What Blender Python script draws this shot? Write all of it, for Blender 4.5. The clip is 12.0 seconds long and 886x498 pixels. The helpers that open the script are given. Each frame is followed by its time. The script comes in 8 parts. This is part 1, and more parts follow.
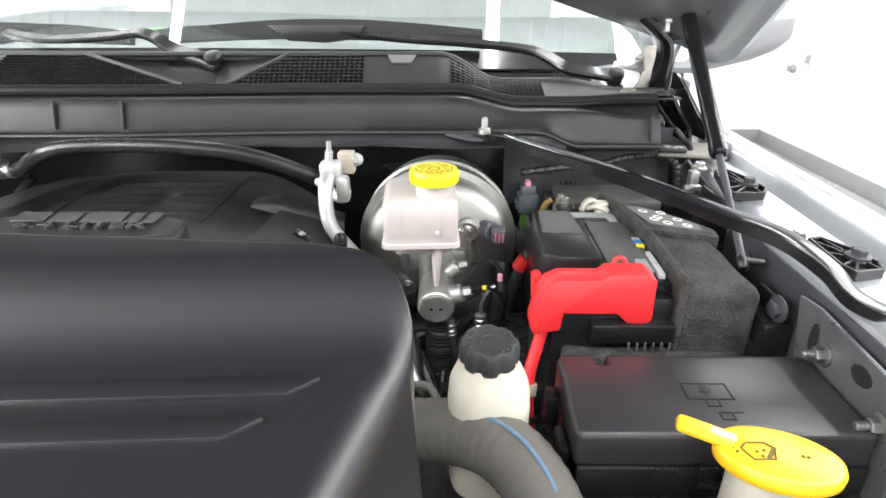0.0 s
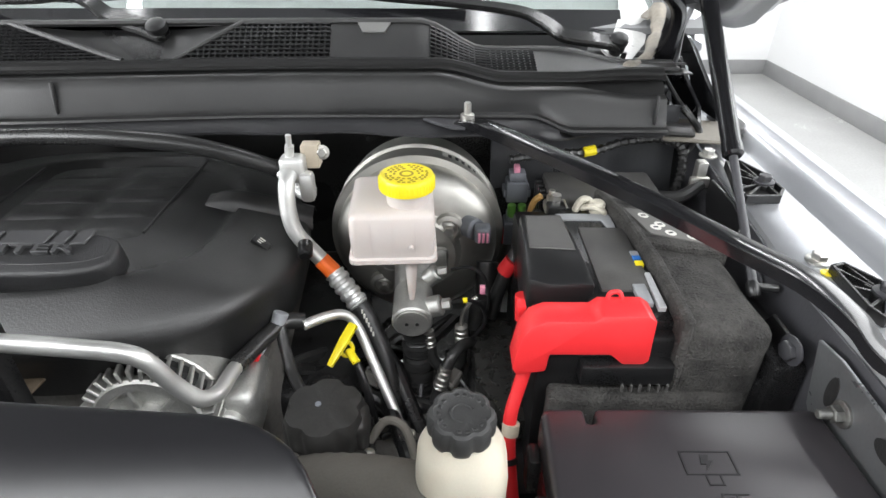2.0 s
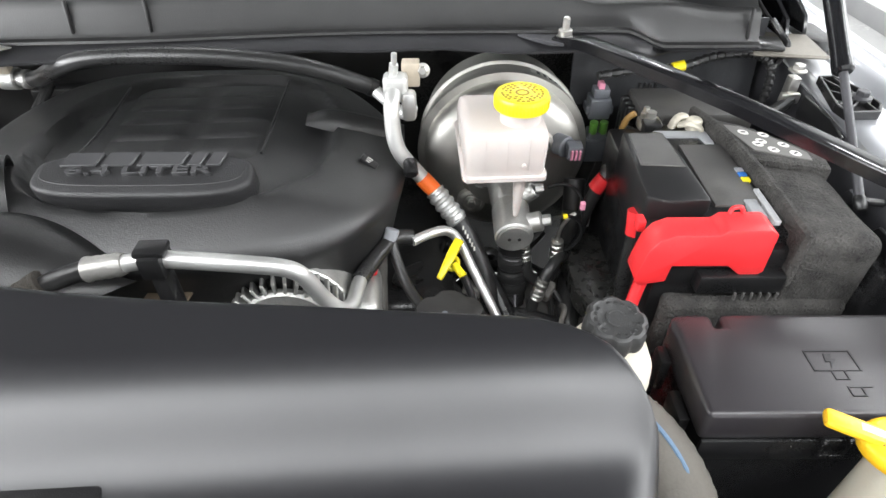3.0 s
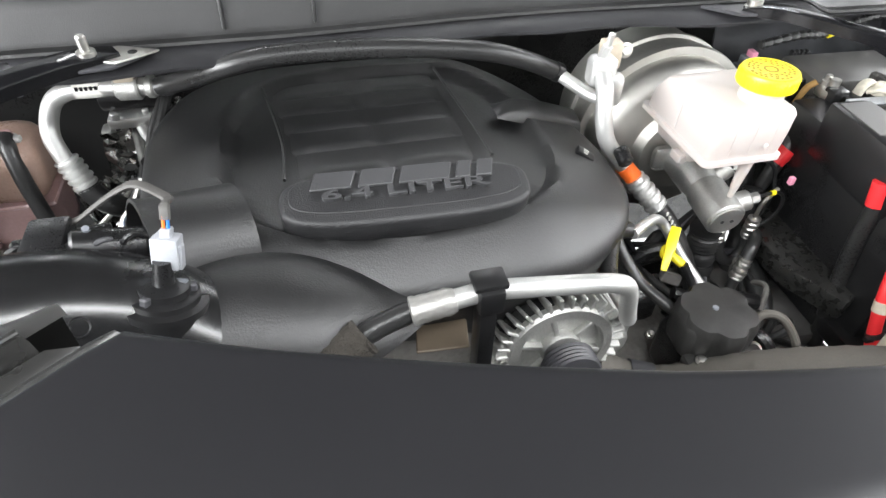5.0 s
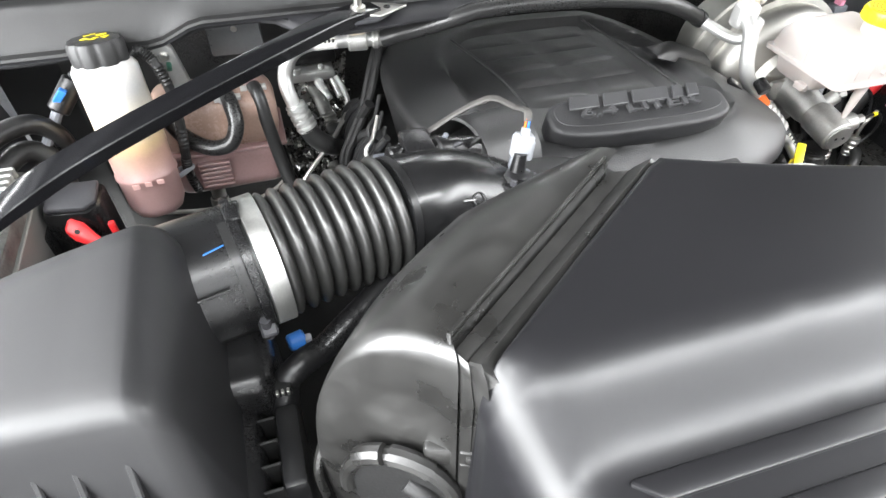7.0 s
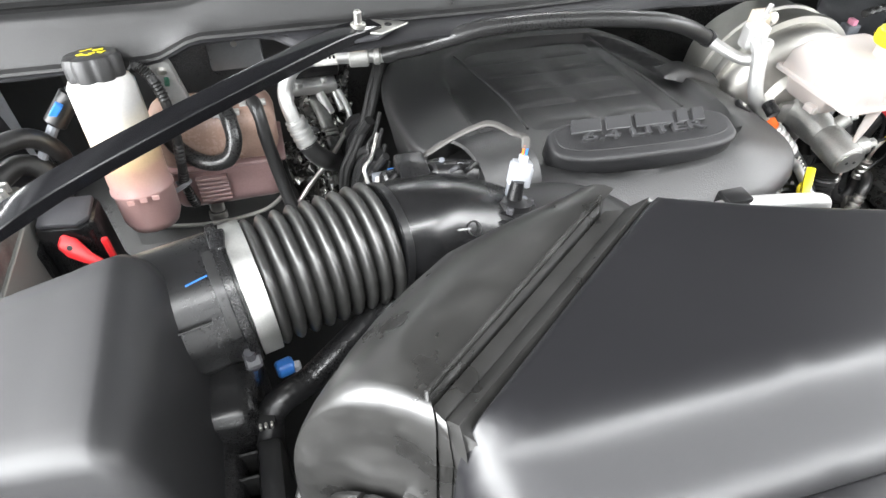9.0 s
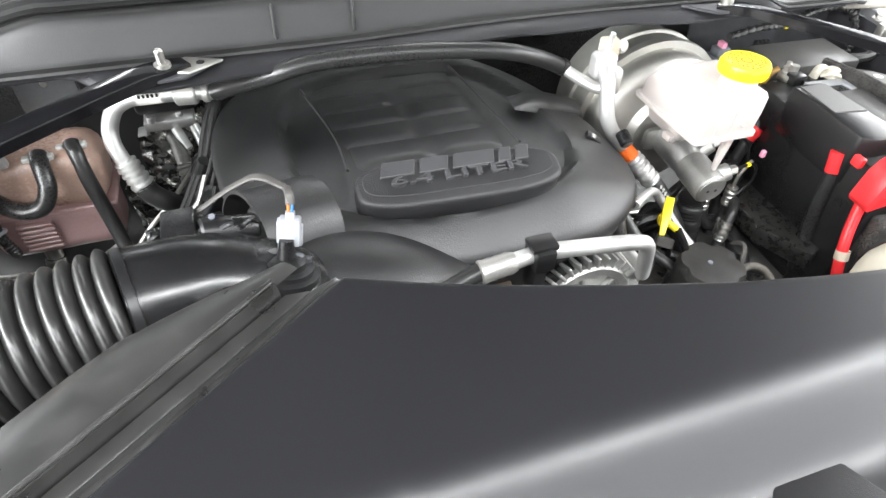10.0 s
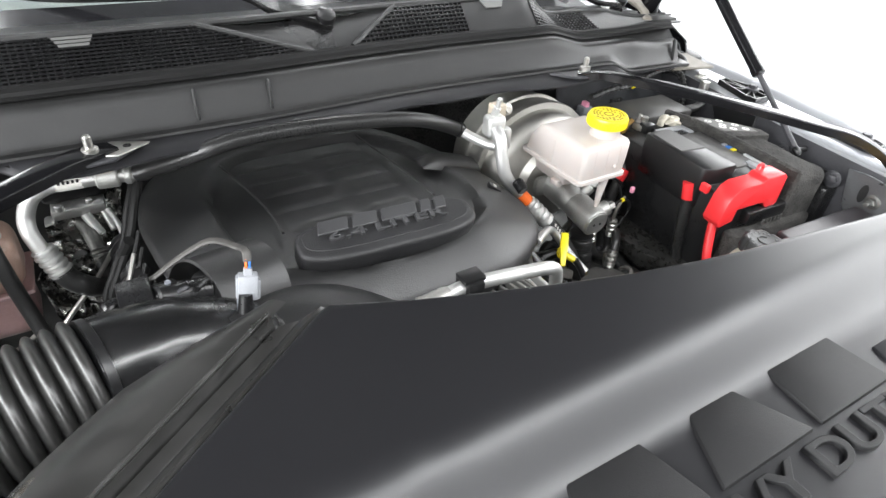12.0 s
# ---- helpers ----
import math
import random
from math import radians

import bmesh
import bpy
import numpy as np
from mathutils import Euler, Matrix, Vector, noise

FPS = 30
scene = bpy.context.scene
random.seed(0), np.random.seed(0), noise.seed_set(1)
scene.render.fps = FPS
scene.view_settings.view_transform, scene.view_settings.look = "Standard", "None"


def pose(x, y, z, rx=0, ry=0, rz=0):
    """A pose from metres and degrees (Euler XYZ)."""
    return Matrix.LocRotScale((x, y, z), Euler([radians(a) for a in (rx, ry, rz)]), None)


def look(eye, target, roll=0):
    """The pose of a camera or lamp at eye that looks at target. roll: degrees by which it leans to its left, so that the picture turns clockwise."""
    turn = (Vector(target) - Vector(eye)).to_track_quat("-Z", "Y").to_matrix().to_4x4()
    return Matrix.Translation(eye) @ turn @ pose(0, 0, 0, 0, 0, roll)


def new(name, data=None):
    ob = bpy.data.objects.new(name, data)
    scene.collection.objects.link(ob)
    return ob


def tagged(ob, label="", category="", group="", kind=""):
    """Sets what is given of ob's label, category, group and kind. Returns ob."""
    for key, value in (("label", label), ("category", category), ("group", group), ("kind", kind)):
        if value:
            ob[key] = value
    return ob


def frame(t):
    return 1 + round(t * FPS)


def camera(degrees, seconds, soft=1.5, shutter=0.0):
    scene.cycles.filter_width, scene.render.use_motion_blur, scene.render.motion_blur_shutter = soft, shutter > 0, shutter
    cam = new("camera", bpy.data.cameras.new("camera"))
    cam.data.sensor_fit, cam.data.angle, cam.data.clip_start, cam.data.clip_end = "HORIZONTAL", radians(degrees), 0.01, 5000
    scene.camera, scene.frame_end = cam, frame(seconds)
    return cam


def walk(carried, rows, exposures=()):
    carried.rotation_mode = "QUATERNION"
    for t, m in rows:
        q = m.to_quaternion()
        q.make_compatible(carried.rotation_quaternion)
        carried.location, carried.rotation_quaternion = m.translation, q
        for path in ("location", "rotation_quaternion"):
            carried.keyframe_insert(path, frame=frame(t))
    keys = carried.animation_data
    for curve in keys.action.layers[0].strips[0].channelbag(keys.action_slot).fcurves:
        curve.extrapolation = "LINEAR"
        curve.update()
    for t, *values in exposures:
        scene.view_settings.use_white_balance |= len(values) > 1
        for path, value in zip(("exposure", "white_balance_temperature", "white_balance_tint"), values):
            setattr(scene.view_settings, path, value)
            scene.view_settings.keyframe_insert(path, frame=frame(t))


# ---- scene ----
cam = camera(75.2, 12.0)
PATH = [
    (0, (0.2662, 0.2272, 1.5348), (0.3383, 2.0442, 0.7022), -0.10),
    (0.5, (0.3197, 0.2916, 1.5282), (0.3927, 2.1118, 0.7025), -0.10),
    (1, (0.3407, 0.3186, 1.5417), (0.4238, 2.1358, 0.7105), 0.20),
    (1.5, (0.3371, 0.3338, 1.5536), (0.4193, 2.1148, 0.6475), 0.13),
    (2, (0.2934, 0.3359, 1.5825), (0.3723, 2.0359, 0.5319), -0.09),
    (2.5, (0.2382, 0.3356, 1.5901), (0.3135, 1.9166, 0.3675), 0.04),
    (3, (0.1711, 0.3209, 1.5994), (0.2485, 1.8504, 0.3131), -0.40),
    (3.2, (0.1423, 0.3263, 1.5997), (0.2505, 1.8435, 0.3010), 0.11),
    (4.8, (-0.1111, 0.4210, 1.5863), (0.2169, 1.8633, 0.2401), 1.03),
    (5, (-0.1560, 0.4272, 1.5911), (0.1995, 1.8503, 0.2315), 1.14),
    (5.5, (-0.2697, 0.4238, 1.6072), (0.1394, 1.8067, 0.2215), 1.35),
    (6, (-0.3589, 0.4232, 1.6100), (0.0557, 1.7916, 0.2116), 1.26),
    (6.5, (-0.4073, 0.4016, 1.6197), (0.0032, 1.7605, 0.2109), 0.88),
    (7, (-0.4511, 0.3517, 1.6276), (-0.0309, 1.6973, 0.2089), 1.09),
    (7.2, (-0.4681, 0.3345, 1.6332), (-0.0428, 1.6803, 0.2161), 1.18),
    (8.8, (-0.4664, 0.3634, 1.6222), (-0.0663, 1.7407, 0.2283), 0.96),
    (9, (-0.4332, 0.3708, 1.6331), (-0.0365, 1.7345, 0.2249), 1.38),
    (9.5, (-0.3416, 0.3823, 1.6364), (0.0812, 1.7473, 0.2372), 1.56),
    (10, (-0.2588, 0.3772, 1.6395), (0.2185, 1.7402, 0.2560), 1.82),
    (10.5, (-0.1891, 0.3707, 1.6443), (0.4198, 1.7259, 0.3054), 2.61),
    (11, (-0.1593, 0.3682, 1.6480), (0.5957, 1.7132, 0.3748), 3.36),
    (11.5, (-0.1924, 0.3669, 1.6462), (0.6444, 1.7060, 0.4188), 3.68),
    (12, (-0.3216, 0.3322, 1.6589), (0.5408, 1.6931, 0.4740), 3.74),
]
EXPOSURES = [(0, -0.02), (0.7, -0.22), (1.5, -0.45), (2.5, -0.15), (3.2, 0.1), (5, 0.35), (6, 0.46), (7, 0.55), (8.8, 0.57), (9.5, 0.55), (10.5, 0.6), (11.5, 0.08), (12, -0.03)]
walk(cam, [(t, look(eye, target, roll)) for t, eye, target, roll in PATH], EXPOSURES)

# ---- world and light ----
world = bpy.data.worlds.new("room_air")
scene.world = world
world.use_nodes = True
world.node_tree.nodes["Background"].inputs[0].default_value = (0.9, 0.95, 1.0, 1)
world.node_tree.nodes["Background"].inputs[1].default_value = 0.13


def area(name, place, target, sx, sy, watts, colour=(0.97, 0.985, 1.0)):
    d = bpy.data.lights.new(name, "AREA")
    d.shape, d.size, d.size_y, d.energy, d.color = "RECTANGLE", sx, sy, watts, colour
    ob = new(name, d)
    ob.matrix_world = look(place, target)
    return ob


for lx, watts in ((-2.5, 100), (-0.9, 60), (0.9, 80), (2.6, 150)):
    area("ceiling_light", (lx, 2.4, 3.52), (lx, 2.401, 0), 0.09, 7.0, watts)
# Two unseen front panels, added to light the duct step and cover front.
for ly, deep, watts in ((-0.84, 0.26, 155), (-2.9, 0.60, 90)):
    area("ceiling_light", (0.1, ly, 3.52), (0.1, ly + 0.001, 0), 6.0, deep, watts)
# Side panels are unseen, added to brighten the bay from left and right.
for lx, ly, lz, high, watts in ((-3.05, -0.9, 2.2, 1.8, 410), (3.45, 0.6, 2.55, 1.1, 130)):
    area("side_fill", (lx, ly, lz), (0.0, ly, 1.3), 4.4, high, watts)

# ---- materials ----
MATS = {}


def mat(name, col, rough=0.5, metal=0.0, grain=300, bump=0.15, var=0.12, rvar=0.12, stain=6.0, coat=0.0, trans=0.0, ior=1.5, sss=0.0, dist=0.001, spec=0.5):
    """A principled surface with variation at two scales: broad stains and fine grain."""
    if name in MATS:
        return MATS[name]
    m = bpy.data.materials.new(name)
    m.use_nodes = True
    nt = m.node_tree
    p = nt.nodes["Principled BSDF"]
    tc = nt.nodes.new("ShaderNodeTexCoord")
    fine, broad = nt.nodes.new("ShaderNodeTexNoise"), nt.nodes.new("ShaderNodeTexNoise")
    fine.inputs["Scale"].default_value, fine.inputs["Detail"].default_value = grain, 3
    broad.inputs["Scale"].default_value, broad.inputs["Detail"].default_value = stain, 6
    for n in (fine, broad):
        nt.links.new(tc.outputs["Object"], n.inputs["Vector"])
    mix = nt.nodes.new("ShaderNodeMath")
    mix.operation = "MULTIPLY_ADD"
    nt.links.new(fine.outputs[0], mix.inputs[0])
    mix.inputs[1].default_value = 0.45
    nt.links.new(broad.outputs[0], mix.inputs[2])
    ramp = nt.nodes.new("ShaderNodeMapRange")
    ramp.inputs[1].default_value, ramp.inputs[2].default_value = 0.45, 1.0
    ramp.inputs[3].default_value, ramp.inputs[4].default_value = 1 - var, 1 + var
    nt.links.new(mix.outputs[0], ramp.inputs[0])
    hsv = nt.nodes.new("ShaderNodeMix")
    hsv.data_type, hsv.blend_type = "RGBA", "MULTIPLY"
    hsv.inputs[0].default_value = 1.0
    hsv.inputs[6].default_value = (*col, 1)
    nt.links.new(ramp.outputs[0], hsv.inputs[7])
    nt.links.new(hsv.outputs[2], p.inputs["Base Color"])
    rr = nt.nodes.new("ShaderNodeMapRange")
    rr.inputs[1].default_value, rr.inputs[2].default_value = 0.45, 1.0
    rr.inputs[3].default_value, rr.inputs[4].default_value = max(0.02, rough - rvar), min(1, rough + rvar)
    nt.links.new(mix.outputs[0], rr.inputs[0])
    nt.links.new(rr.outputs[0], p.inputs["Roughness"])
    if bump:
        b = nt.nodes.new("ShaderNodeBump")
        b.inputs["Strength"].default_value, b.inputs["Distance"].default_value = bump, dist
        nt.links.new(fine.outputs[0], b.inputs["Height"])
        nt.links.new(b.outputs[0], p.inputs["Normal"])
    p.inputs["Metallic"].default_value = metal
    p.inputs["Coat Weight"].default_value = coat
    p.inputs["Transmission Weight"].default_value = trans
    p.inputs["IOR"].default_value = ior
    p.inputs["Specular IOR Level"].default_value = spec
    if sss:
        p.inputs["Subsurface Weight"].default_value = sss
        p.inputs["Subsurface Radius"].default_value = (0.02, 0.015, 0.012)
        p.inputs["Subsurface Scale"].default_value = 0.5
    MATS[name] = m
    return m


wall_paint = mat("white_wall_paint", (0.86, 0.86, 0.86), 0.6, stain=0.8, grain=80, var=0.03)
floor_mat = mat("polished_concrete", (0.42, 0.42, 0.41), 0.18, stain=1.2, grain=60, var=0.12, bump=0.02)
grey_trim = mat("grey_baseboard", (0.3, 0.3, 0.3), 0.5)
satin_black = mat("satin_black_plastic", (0.010, 0.010, 0.0105), 0.32, grain=900, bump=0.12, dist=0.0005, stain=9)
cover_black = mat("matt_black_cover_plastic", (0.0055, 0.0055, 0.0058), 0.47, grain=620, bump=0.45, dist=0.0007, stain=5, spec=0.85)
duct_grey = mat("smooth_dark_grey_duct", (0.0115, 0.0115, 0.0128), 0.335, grain=1500, bump=0.04, dist=0.0003, rvar=0.05, stain=4, var=0.06, spec=0.5)
duct_gloss = mat("glossy_blow_moulded_plastic", (0.022, 0.0217, 0.0208), 0.34, grain=70, bump=0.05, dist=0.0012, rvar=0.14, var=0.4, stain=26, spec=0.9)
seal_black = mat("matt_black_seal", (0.008, 0.008, 0.008), 0.6, grain=500, bump=0.2, spec=0.25)
rubber = mat("black_rubber", (0.021, 0.021, 0.021), 0.33, grain=500, bump=0.2)
rubber_grey = mat("dusty_grey_rubber", (0.10, 0.092, 0.08), 0.8, grain=400, bump=0.3, var=0.2)
cowl_grey = mat("weathered_cowl_plastic", (0.021, 0.021, 0.021), 0.40, grain=800, bump=0.15, stain=12, var=0.25)
metal_black = mat("black_painted_steel", (0.008, 0.008, 0.009), 0.13, grain=60, bump=0.02, rvar=0.05, spec=0.42)
dark_metal = mat("dark_primer_steel", (0.045, 0.045, 0.05), 0.5, stain=14, var=0.3)
silver_paint = mat("silver_car_paint", (0.45, 0.46, 0.48), 0.3, metal=0.6, coat=0.6, grain=2500, bump=0.05, dist=0.0002, rvar=0.05, stain=3, var=0.08)
aluminium = mat("brushed_aluminium", (0.66, 0.66, 0.645), 0.48, metal=0.85, grain=900, bump=0.06, stain=25)
# Darker, rougher, mottled version of the aluminium.
dark_alu = mat("dark_aluminium", (0.20, 0.20, 0.19), 0.55, metal=0.9, grain=300, bump=0.3, stain=60, var=0.4)
lid_grey = mat("soft_grey_lid_plastic", (0.016, 0.016, 0.017), 0.50, grain=1500, bump=0.05, dist=0.0003, rvar=0.05, stain=4, var=0.06)
hose_black = mat("matt_black_hose", (0.010, 0.010, 0.010), 0.62, grain=400, bump=0.2, spec=0.3)
block_black = mat("textured_moulded_plastic", (0.006, 0.006, 0.0065), 0.62, grain=1800, bump=0.4, dist=0.0004, spec=0.35)
ceiling_metal = mat("ribbed_ceiling_metal", (0.52, 0.53, 0.54), 0.35, metal=0.2, stain=1.5, grain=60, var=0.05)
cast_alu = mat("cast_aluminium", (0.52, 0.52, 0.5), 0.5, metal=0.9, grain=500, bump=0.5, stain=30, var=0.25)
zinc = mat("zinc_plated_steel", (0.56, 0.55, 0.52), 0.40, metal=1.0, grain=500, bump=0.1, stain=40)
booster_metal = mat("bare_booster_steel", (0.56, 0.55, 0.515), 0.52, metal=1.0, grain=120, bump=0.03, stain=12, rvar=0.1)
white_tank = mat("translucent_white_plastic", (0.52, 0.475, 0.45), 0.4, sss=0.25, grain=600, bump=0.05, var=0.04)
tank_pink = mat("coolant_stained_plastic", (0.33, 0.215, 0.21), 0.35, sss=0.2, grain=300, bump=0.05, var=0.2)
yellow = mat("yellow_plastic", (0.85, 0.70, 0.02), 0.35, grain=600, bump=0.05, var=0.05)
amber = mat("amber_yellow_plastic", (0.90, 0.52, 0.02), 0.32, grain=600, bump=0.05, var=0.05)
red = mat("red_plastic", (0.75, 0.03, 0.035), 0.38, grain=700, bump=0.08, var=0.06)
orange = mat("orange_label", (0.9, 0.16, 0.02), 0.5, var=0.08)
felt = mat("charcoal_felt_blanket", (0.046, 0.044, 0.041), 0.95, grain=420, bump=1.0, dist=0.005, var=0.75, stain=60)
fuse_black = mat("satin_fuse_box_plastic", (0.027, 0.0245, 0.027), 0.34, grain=1200, bump=0.1, dist=0.0004, stain=6)
white_plastic = mat("white_connector_plastic", (0.30, 0.31, 0.33), 0.4, grain=500, bump=0.05)
grey_plastic = mat("grey_connector_plastic", (0.16, 0.17, 0.19), 0.5, grain=500, bump=0.1)
cap_black = mat("textured_black_cap", (0.028, 0.028, 0.028), 0.5, grain=900, bump=0.3)
green = mat("green_seal", (0.12, 0.3, 0.05), 0.4)
blue = mat("blue_mark", (0.03, 0.16, 0.5), 0.4)
pink = mat("pink_clip", (0.75, 0.3, 0.42), 0.45)
letter_grey = mat("raised_letter_silver_grey", (0.05, 0.05, 0.052), 0.36, grain=900, bump=0.1)
print_white = mat("white_print", (0.65, 0.64, 0.6), 0.6)
foil = mat("crumpled_foil", (0.40, 0.395, 0.38), 0.24, metal=1.0, grain=160, bump=0.4, dist=0.002, stain=40, var=0.35)
tan_clip = mat("tan_plastic", (0.55, 0.48, 0.38), 0.55)
dirt_grey = mat("dusty_engine_grey", (0.13, 0.124, 0.115), 0.75, grain=160, bump=0.6, dist=0.002, var=0.4)


def glass_mat():
    m = bpy.data.materials.new("windshield_glass")
    m.use_nodes = True
    p = m.node_tree.nodes["Principled BSDF"]
    p.inputs["Base Color"].default_value = (0.82, 0.89, 0.86, 1)
    p.inputs["Roughness"].default_value = 0.02
    p.inputs["Transmission Weight"].default_value = 1.0
    p.inputs["IOR"].default_value = 1.45
    return m


glass = glass_mat()


def filled_plastic(name, stops, low, high):
    """Translucent plastic whose colour follows the liquid and stains inside, by height above the thing's base."""
    m = mat(name, (0.5, 0.5, 0.5), 0.36, sss=0.2, grain=400, bump=0.04, var=0.10, stain=9)
    nt = m.node_tree
    p = nt.nodes["Principled BSDF"]
    tc, sep = nt.nodes.new("ShaderNodeTexCoord"), nt.nodes.new("ShaderNodeSeparateXYZ")
    noise = nt.nodes.new("ShaderNodeTexNoise")
    noise.inputs["Scale"].default_value = 45
    nt.links.new(tc.outputs["Object"], noise.inputs["Vector"])
    nt.links.new(tc.outputs["Object"], sep.inputs[0])
    wob = nt.nodes.new("ShaderNodeMath")
    wob.operation = "MULTIPLY_ADD"
    wob.inputs[1].default_value = 0.012
    nt.links.new(noise.outputs[0], wob.inputs[0])
    nt.links.new(sep.outputs[2], wob.inputs[2])
    span = nt.nodes.new("ShaderNodeMapRange")
    span.inputs[1].default_value, span.inputs[2].default_value = low, high
    nt.links.new(wob.outputs[0], span.inputs[0])
    ramp = nt.nodes.new("ShaderNodeValToRGB")
    el = ramp.color_ramp.elements
    while len(el) < len(stops):
        el.new(0.5)
    for e, (at, col) in zip(el, stops):
        e.position, e.color = at, (*col, 1)
    nt.links.new(span.outputs[0], ramp.inputs[0])
    mul = [n for n in nt.nodes if n.bl_idname == "ShaderNodeMix"][0]
    nt.links.new(ramp.outputs[0], mul.inputs[6])
    return m

# ---- mesh builders ----
BASE = {}
# Each half, turned a little to fit the camera's view, narrows towards the grille.
RIGHT = pose(-0.06091, 0.03647, -0.00792, 0.4103, 0.0154, -3.0806)
LEFT = pose(0.01292, 0.03420, -0.02207, 1.2292, 0.6086, 1.2048)
ROOM = pose(-0.061, 0.036, 0, 0, 0, -3.08)
HERE = Matrix.Identity(4)
SIDE = [ROOM]


def nearer(k):
    """The right half scaled by k about the early camera's mean place, fitting its view."""
    c = Vector((0.262, 0.311, 1.566))
    return Matrix.Translation(c) @ Matrix.Diagonal((k, k, k, 1)) @ Matrix.Translation(-c) @ RIGHT



def settle(p):
    """Where a point of the plan comes to lie: in one half, or in both with a soft passage across the middle."""
    p = Vector(p)
    if SIDE[0] != "both":
        return SIDE[0] @ p
    t = min(1, max(0, (p.x + 0.2) / 0.4))
    return (LEFT @ p).lerp(RIGHT @ p, t * t * (3 - 2 * t))



def thing(name, label, category, base=(0, 0, 0), group="", kind=""):
    ob = new(name)
    ob.empty_display_size = 0.02
    ob.location = BASE[ob] = settle(base)
    return tagged(ob, label, category, group, kind)


def mesh_of(name, bm, material, smooth, at):
    for v in bm.verts:
        v.co = settle(v.co) - at
    bmesh.ops.recalc_face_normals(bm, faces=bm.faces)
    me = bpy.data.meshes.new(name)
    bm.to_mesh(me)
    bm.free()
    me.materials.append(material)
    if smooth:
        me.shade_smooth()
        me.set_sharp_from_angle(angle=radians(smooth))
    return me


def part(name, bm, material, parent, label="", smooth=35):
    """A mesh in world metres as one object under a thing or a part."""
    ob = new(name, mesh_of(name, bm, material, smooth, BASE[parent]))
    ob.parent = parent
    BASE[ob] = BASE[parent]
    return tagged(ob, label)


def solo(name, bm, material, label, category, base=(0, 0, 0), group="", kind="", smooth=35):
    """A thing that is a single mesh."""
    at = settle(base)
    ob = new(name, mesh_of(name, bm, material, smooth, at))
    ob.location = BASE[ob] = at
    return tagged(ob, label, category, group, kind)


def rbox(x0, x1, y0, y1, z0, z1, r=0.004, seg=2, m=None):
    bm = bmesh.new()
    bmesh.ops.create_cube(bm, size=1, matrix=Matrix.LocRotScale(((x0 + x1) / 2, (y0 + y1) / 2, (z0 + z1) / 2), None, (x1 - x0, y1 - y0, z1 - z0)))
    if r:
        bmesh.ops.bevel(bm, geom=bm.edges[:], offset=r, segments=seg, affect="EDGES", profile=0.5)
    if m:
        bm.transform(m)
    return bm


def add(bm, *others):
    """Joins other bmeshes into bm."""
    for o in others:
        me = bpy.data.meshes.new("tmp")
        o.to_mesh(me)
        o.free()
        bm.from_mesh(me)
        bpy.data.meshes.remove(me)
    return bm


def spline(pts, n=8, closed=False):
    """Catmull-Rom through the points."""
    p = [Vector(q) for q in pts]
    if len(p) < 3:
        return p
    out = []
    k = len(p)
    for i in range(k if closed else k - 1):
        if closed:
            a, b, c, d = p[(i - 1) % k], p[i], p[(i + 1) % k], p[(i + 2) % k]
        else:
            a, b, c, d = p[max(i - 1, 0)], p[i], p[i + 1], p[min(i + 2, k - 1)]
        for j in range(n):
            t = j / n
            out.append(0.5 * ((2 * b) + (c - a) * t + (2 * a - 5 * b + 4 * c - d) * t * t + (3 * b - a - 3 * c + d) * t ** 3))
    if not closed:
        out.append(p[-1])
    return out


def rings(bm, loops, caps=True, closed=True):
    """Skins a list of point loops."""
    vs = [[bm.verts.new(q) for q in lp] for lp in loops]
    k = len(vs[0])
    for a, b in zip(vs, vs[1:]):
        for i in range(k if closed else k - 1):
            j = (i + 1) % k
            bm.faces.new((a[i], a[j], b[j], b[i]))
    if caps:
        bm.faces.new(vs[0][::-1])
        bm.faces.new(vs[-1])
    return bm


def tube(pts, r, seg=12, n=8, smooth=True, flat=1.0):
    """A round bar or hose along the points; r may be one radius or a function of 0..1."""
    path = spline(pts, n) if smooth else [Vector(q) for q in pts]
    loops = []
    side = None
    for i, q in enumerate(path):
        d = (path[min(i + 1, len(path) - 1)] - path[max(i - 1, 0)]).normalized()
        if side is None:
            side = d.cross(Vector((0, 0, 1)) if abs(d.z) < 0.9 else Vector((1, 0, 0))).normalized()
        side = (side - d * side.dot(d)).normalized()
        up = side.cross(d)
        rad = r(i / (len(path) - 1)) if callable(r) else r
        loops.append([q + side * (rad * math.cos(a)) + up * (rad * flat * math.sin(a)) for a in (2 * math.pi * s / seg for s in range(seg))])
    return rings(bmesh.new(), loops)


def axis(a, b):
    """A frame at a whose z points at b."""
    d = Vector(b) - Vector(a)
    return Matrix.Translation(a) @ d.to_track_quat("Z", "Y").to_matrix().to_4x4()


def turned(profile, a=(0, 0, 0), b=(0, 0, 1), seg=32, lobes=0, depth=0.0):
    """A turned shape: (radius, height) pairs about the axis from a to b; lobes give a fluted grip."""
    loops = []
    for r, h in profile:
        loops.append([(r * (1 - depth * (0.5 + 0.5 * math.cos(lobes * t)) ** 3 if lobes else r / max(r, 1e-9)) * math.cos(t), r * (1 - depth * (0.5 + 0.5 * math.cos(lobes * t)) ** 3 if lobes else 1) * math.sin(t), h) for t in (2 * math.pi * s / seg for s in range(seg))])
    bm = rings(bmesh.new(), loops)
    bm.transform(axis(a, b))
    return bm


def cyl(a, b, r, seg=20, edge=0.0):
    h = (Vector(b) - Vector(a)).length
    e = edge
    prof = [(r - e, 0), (r, e), (r, h - e), (r - e, h)] if e else [(r, 0), (r, h)]
    return turned(prof, a, b, seg)


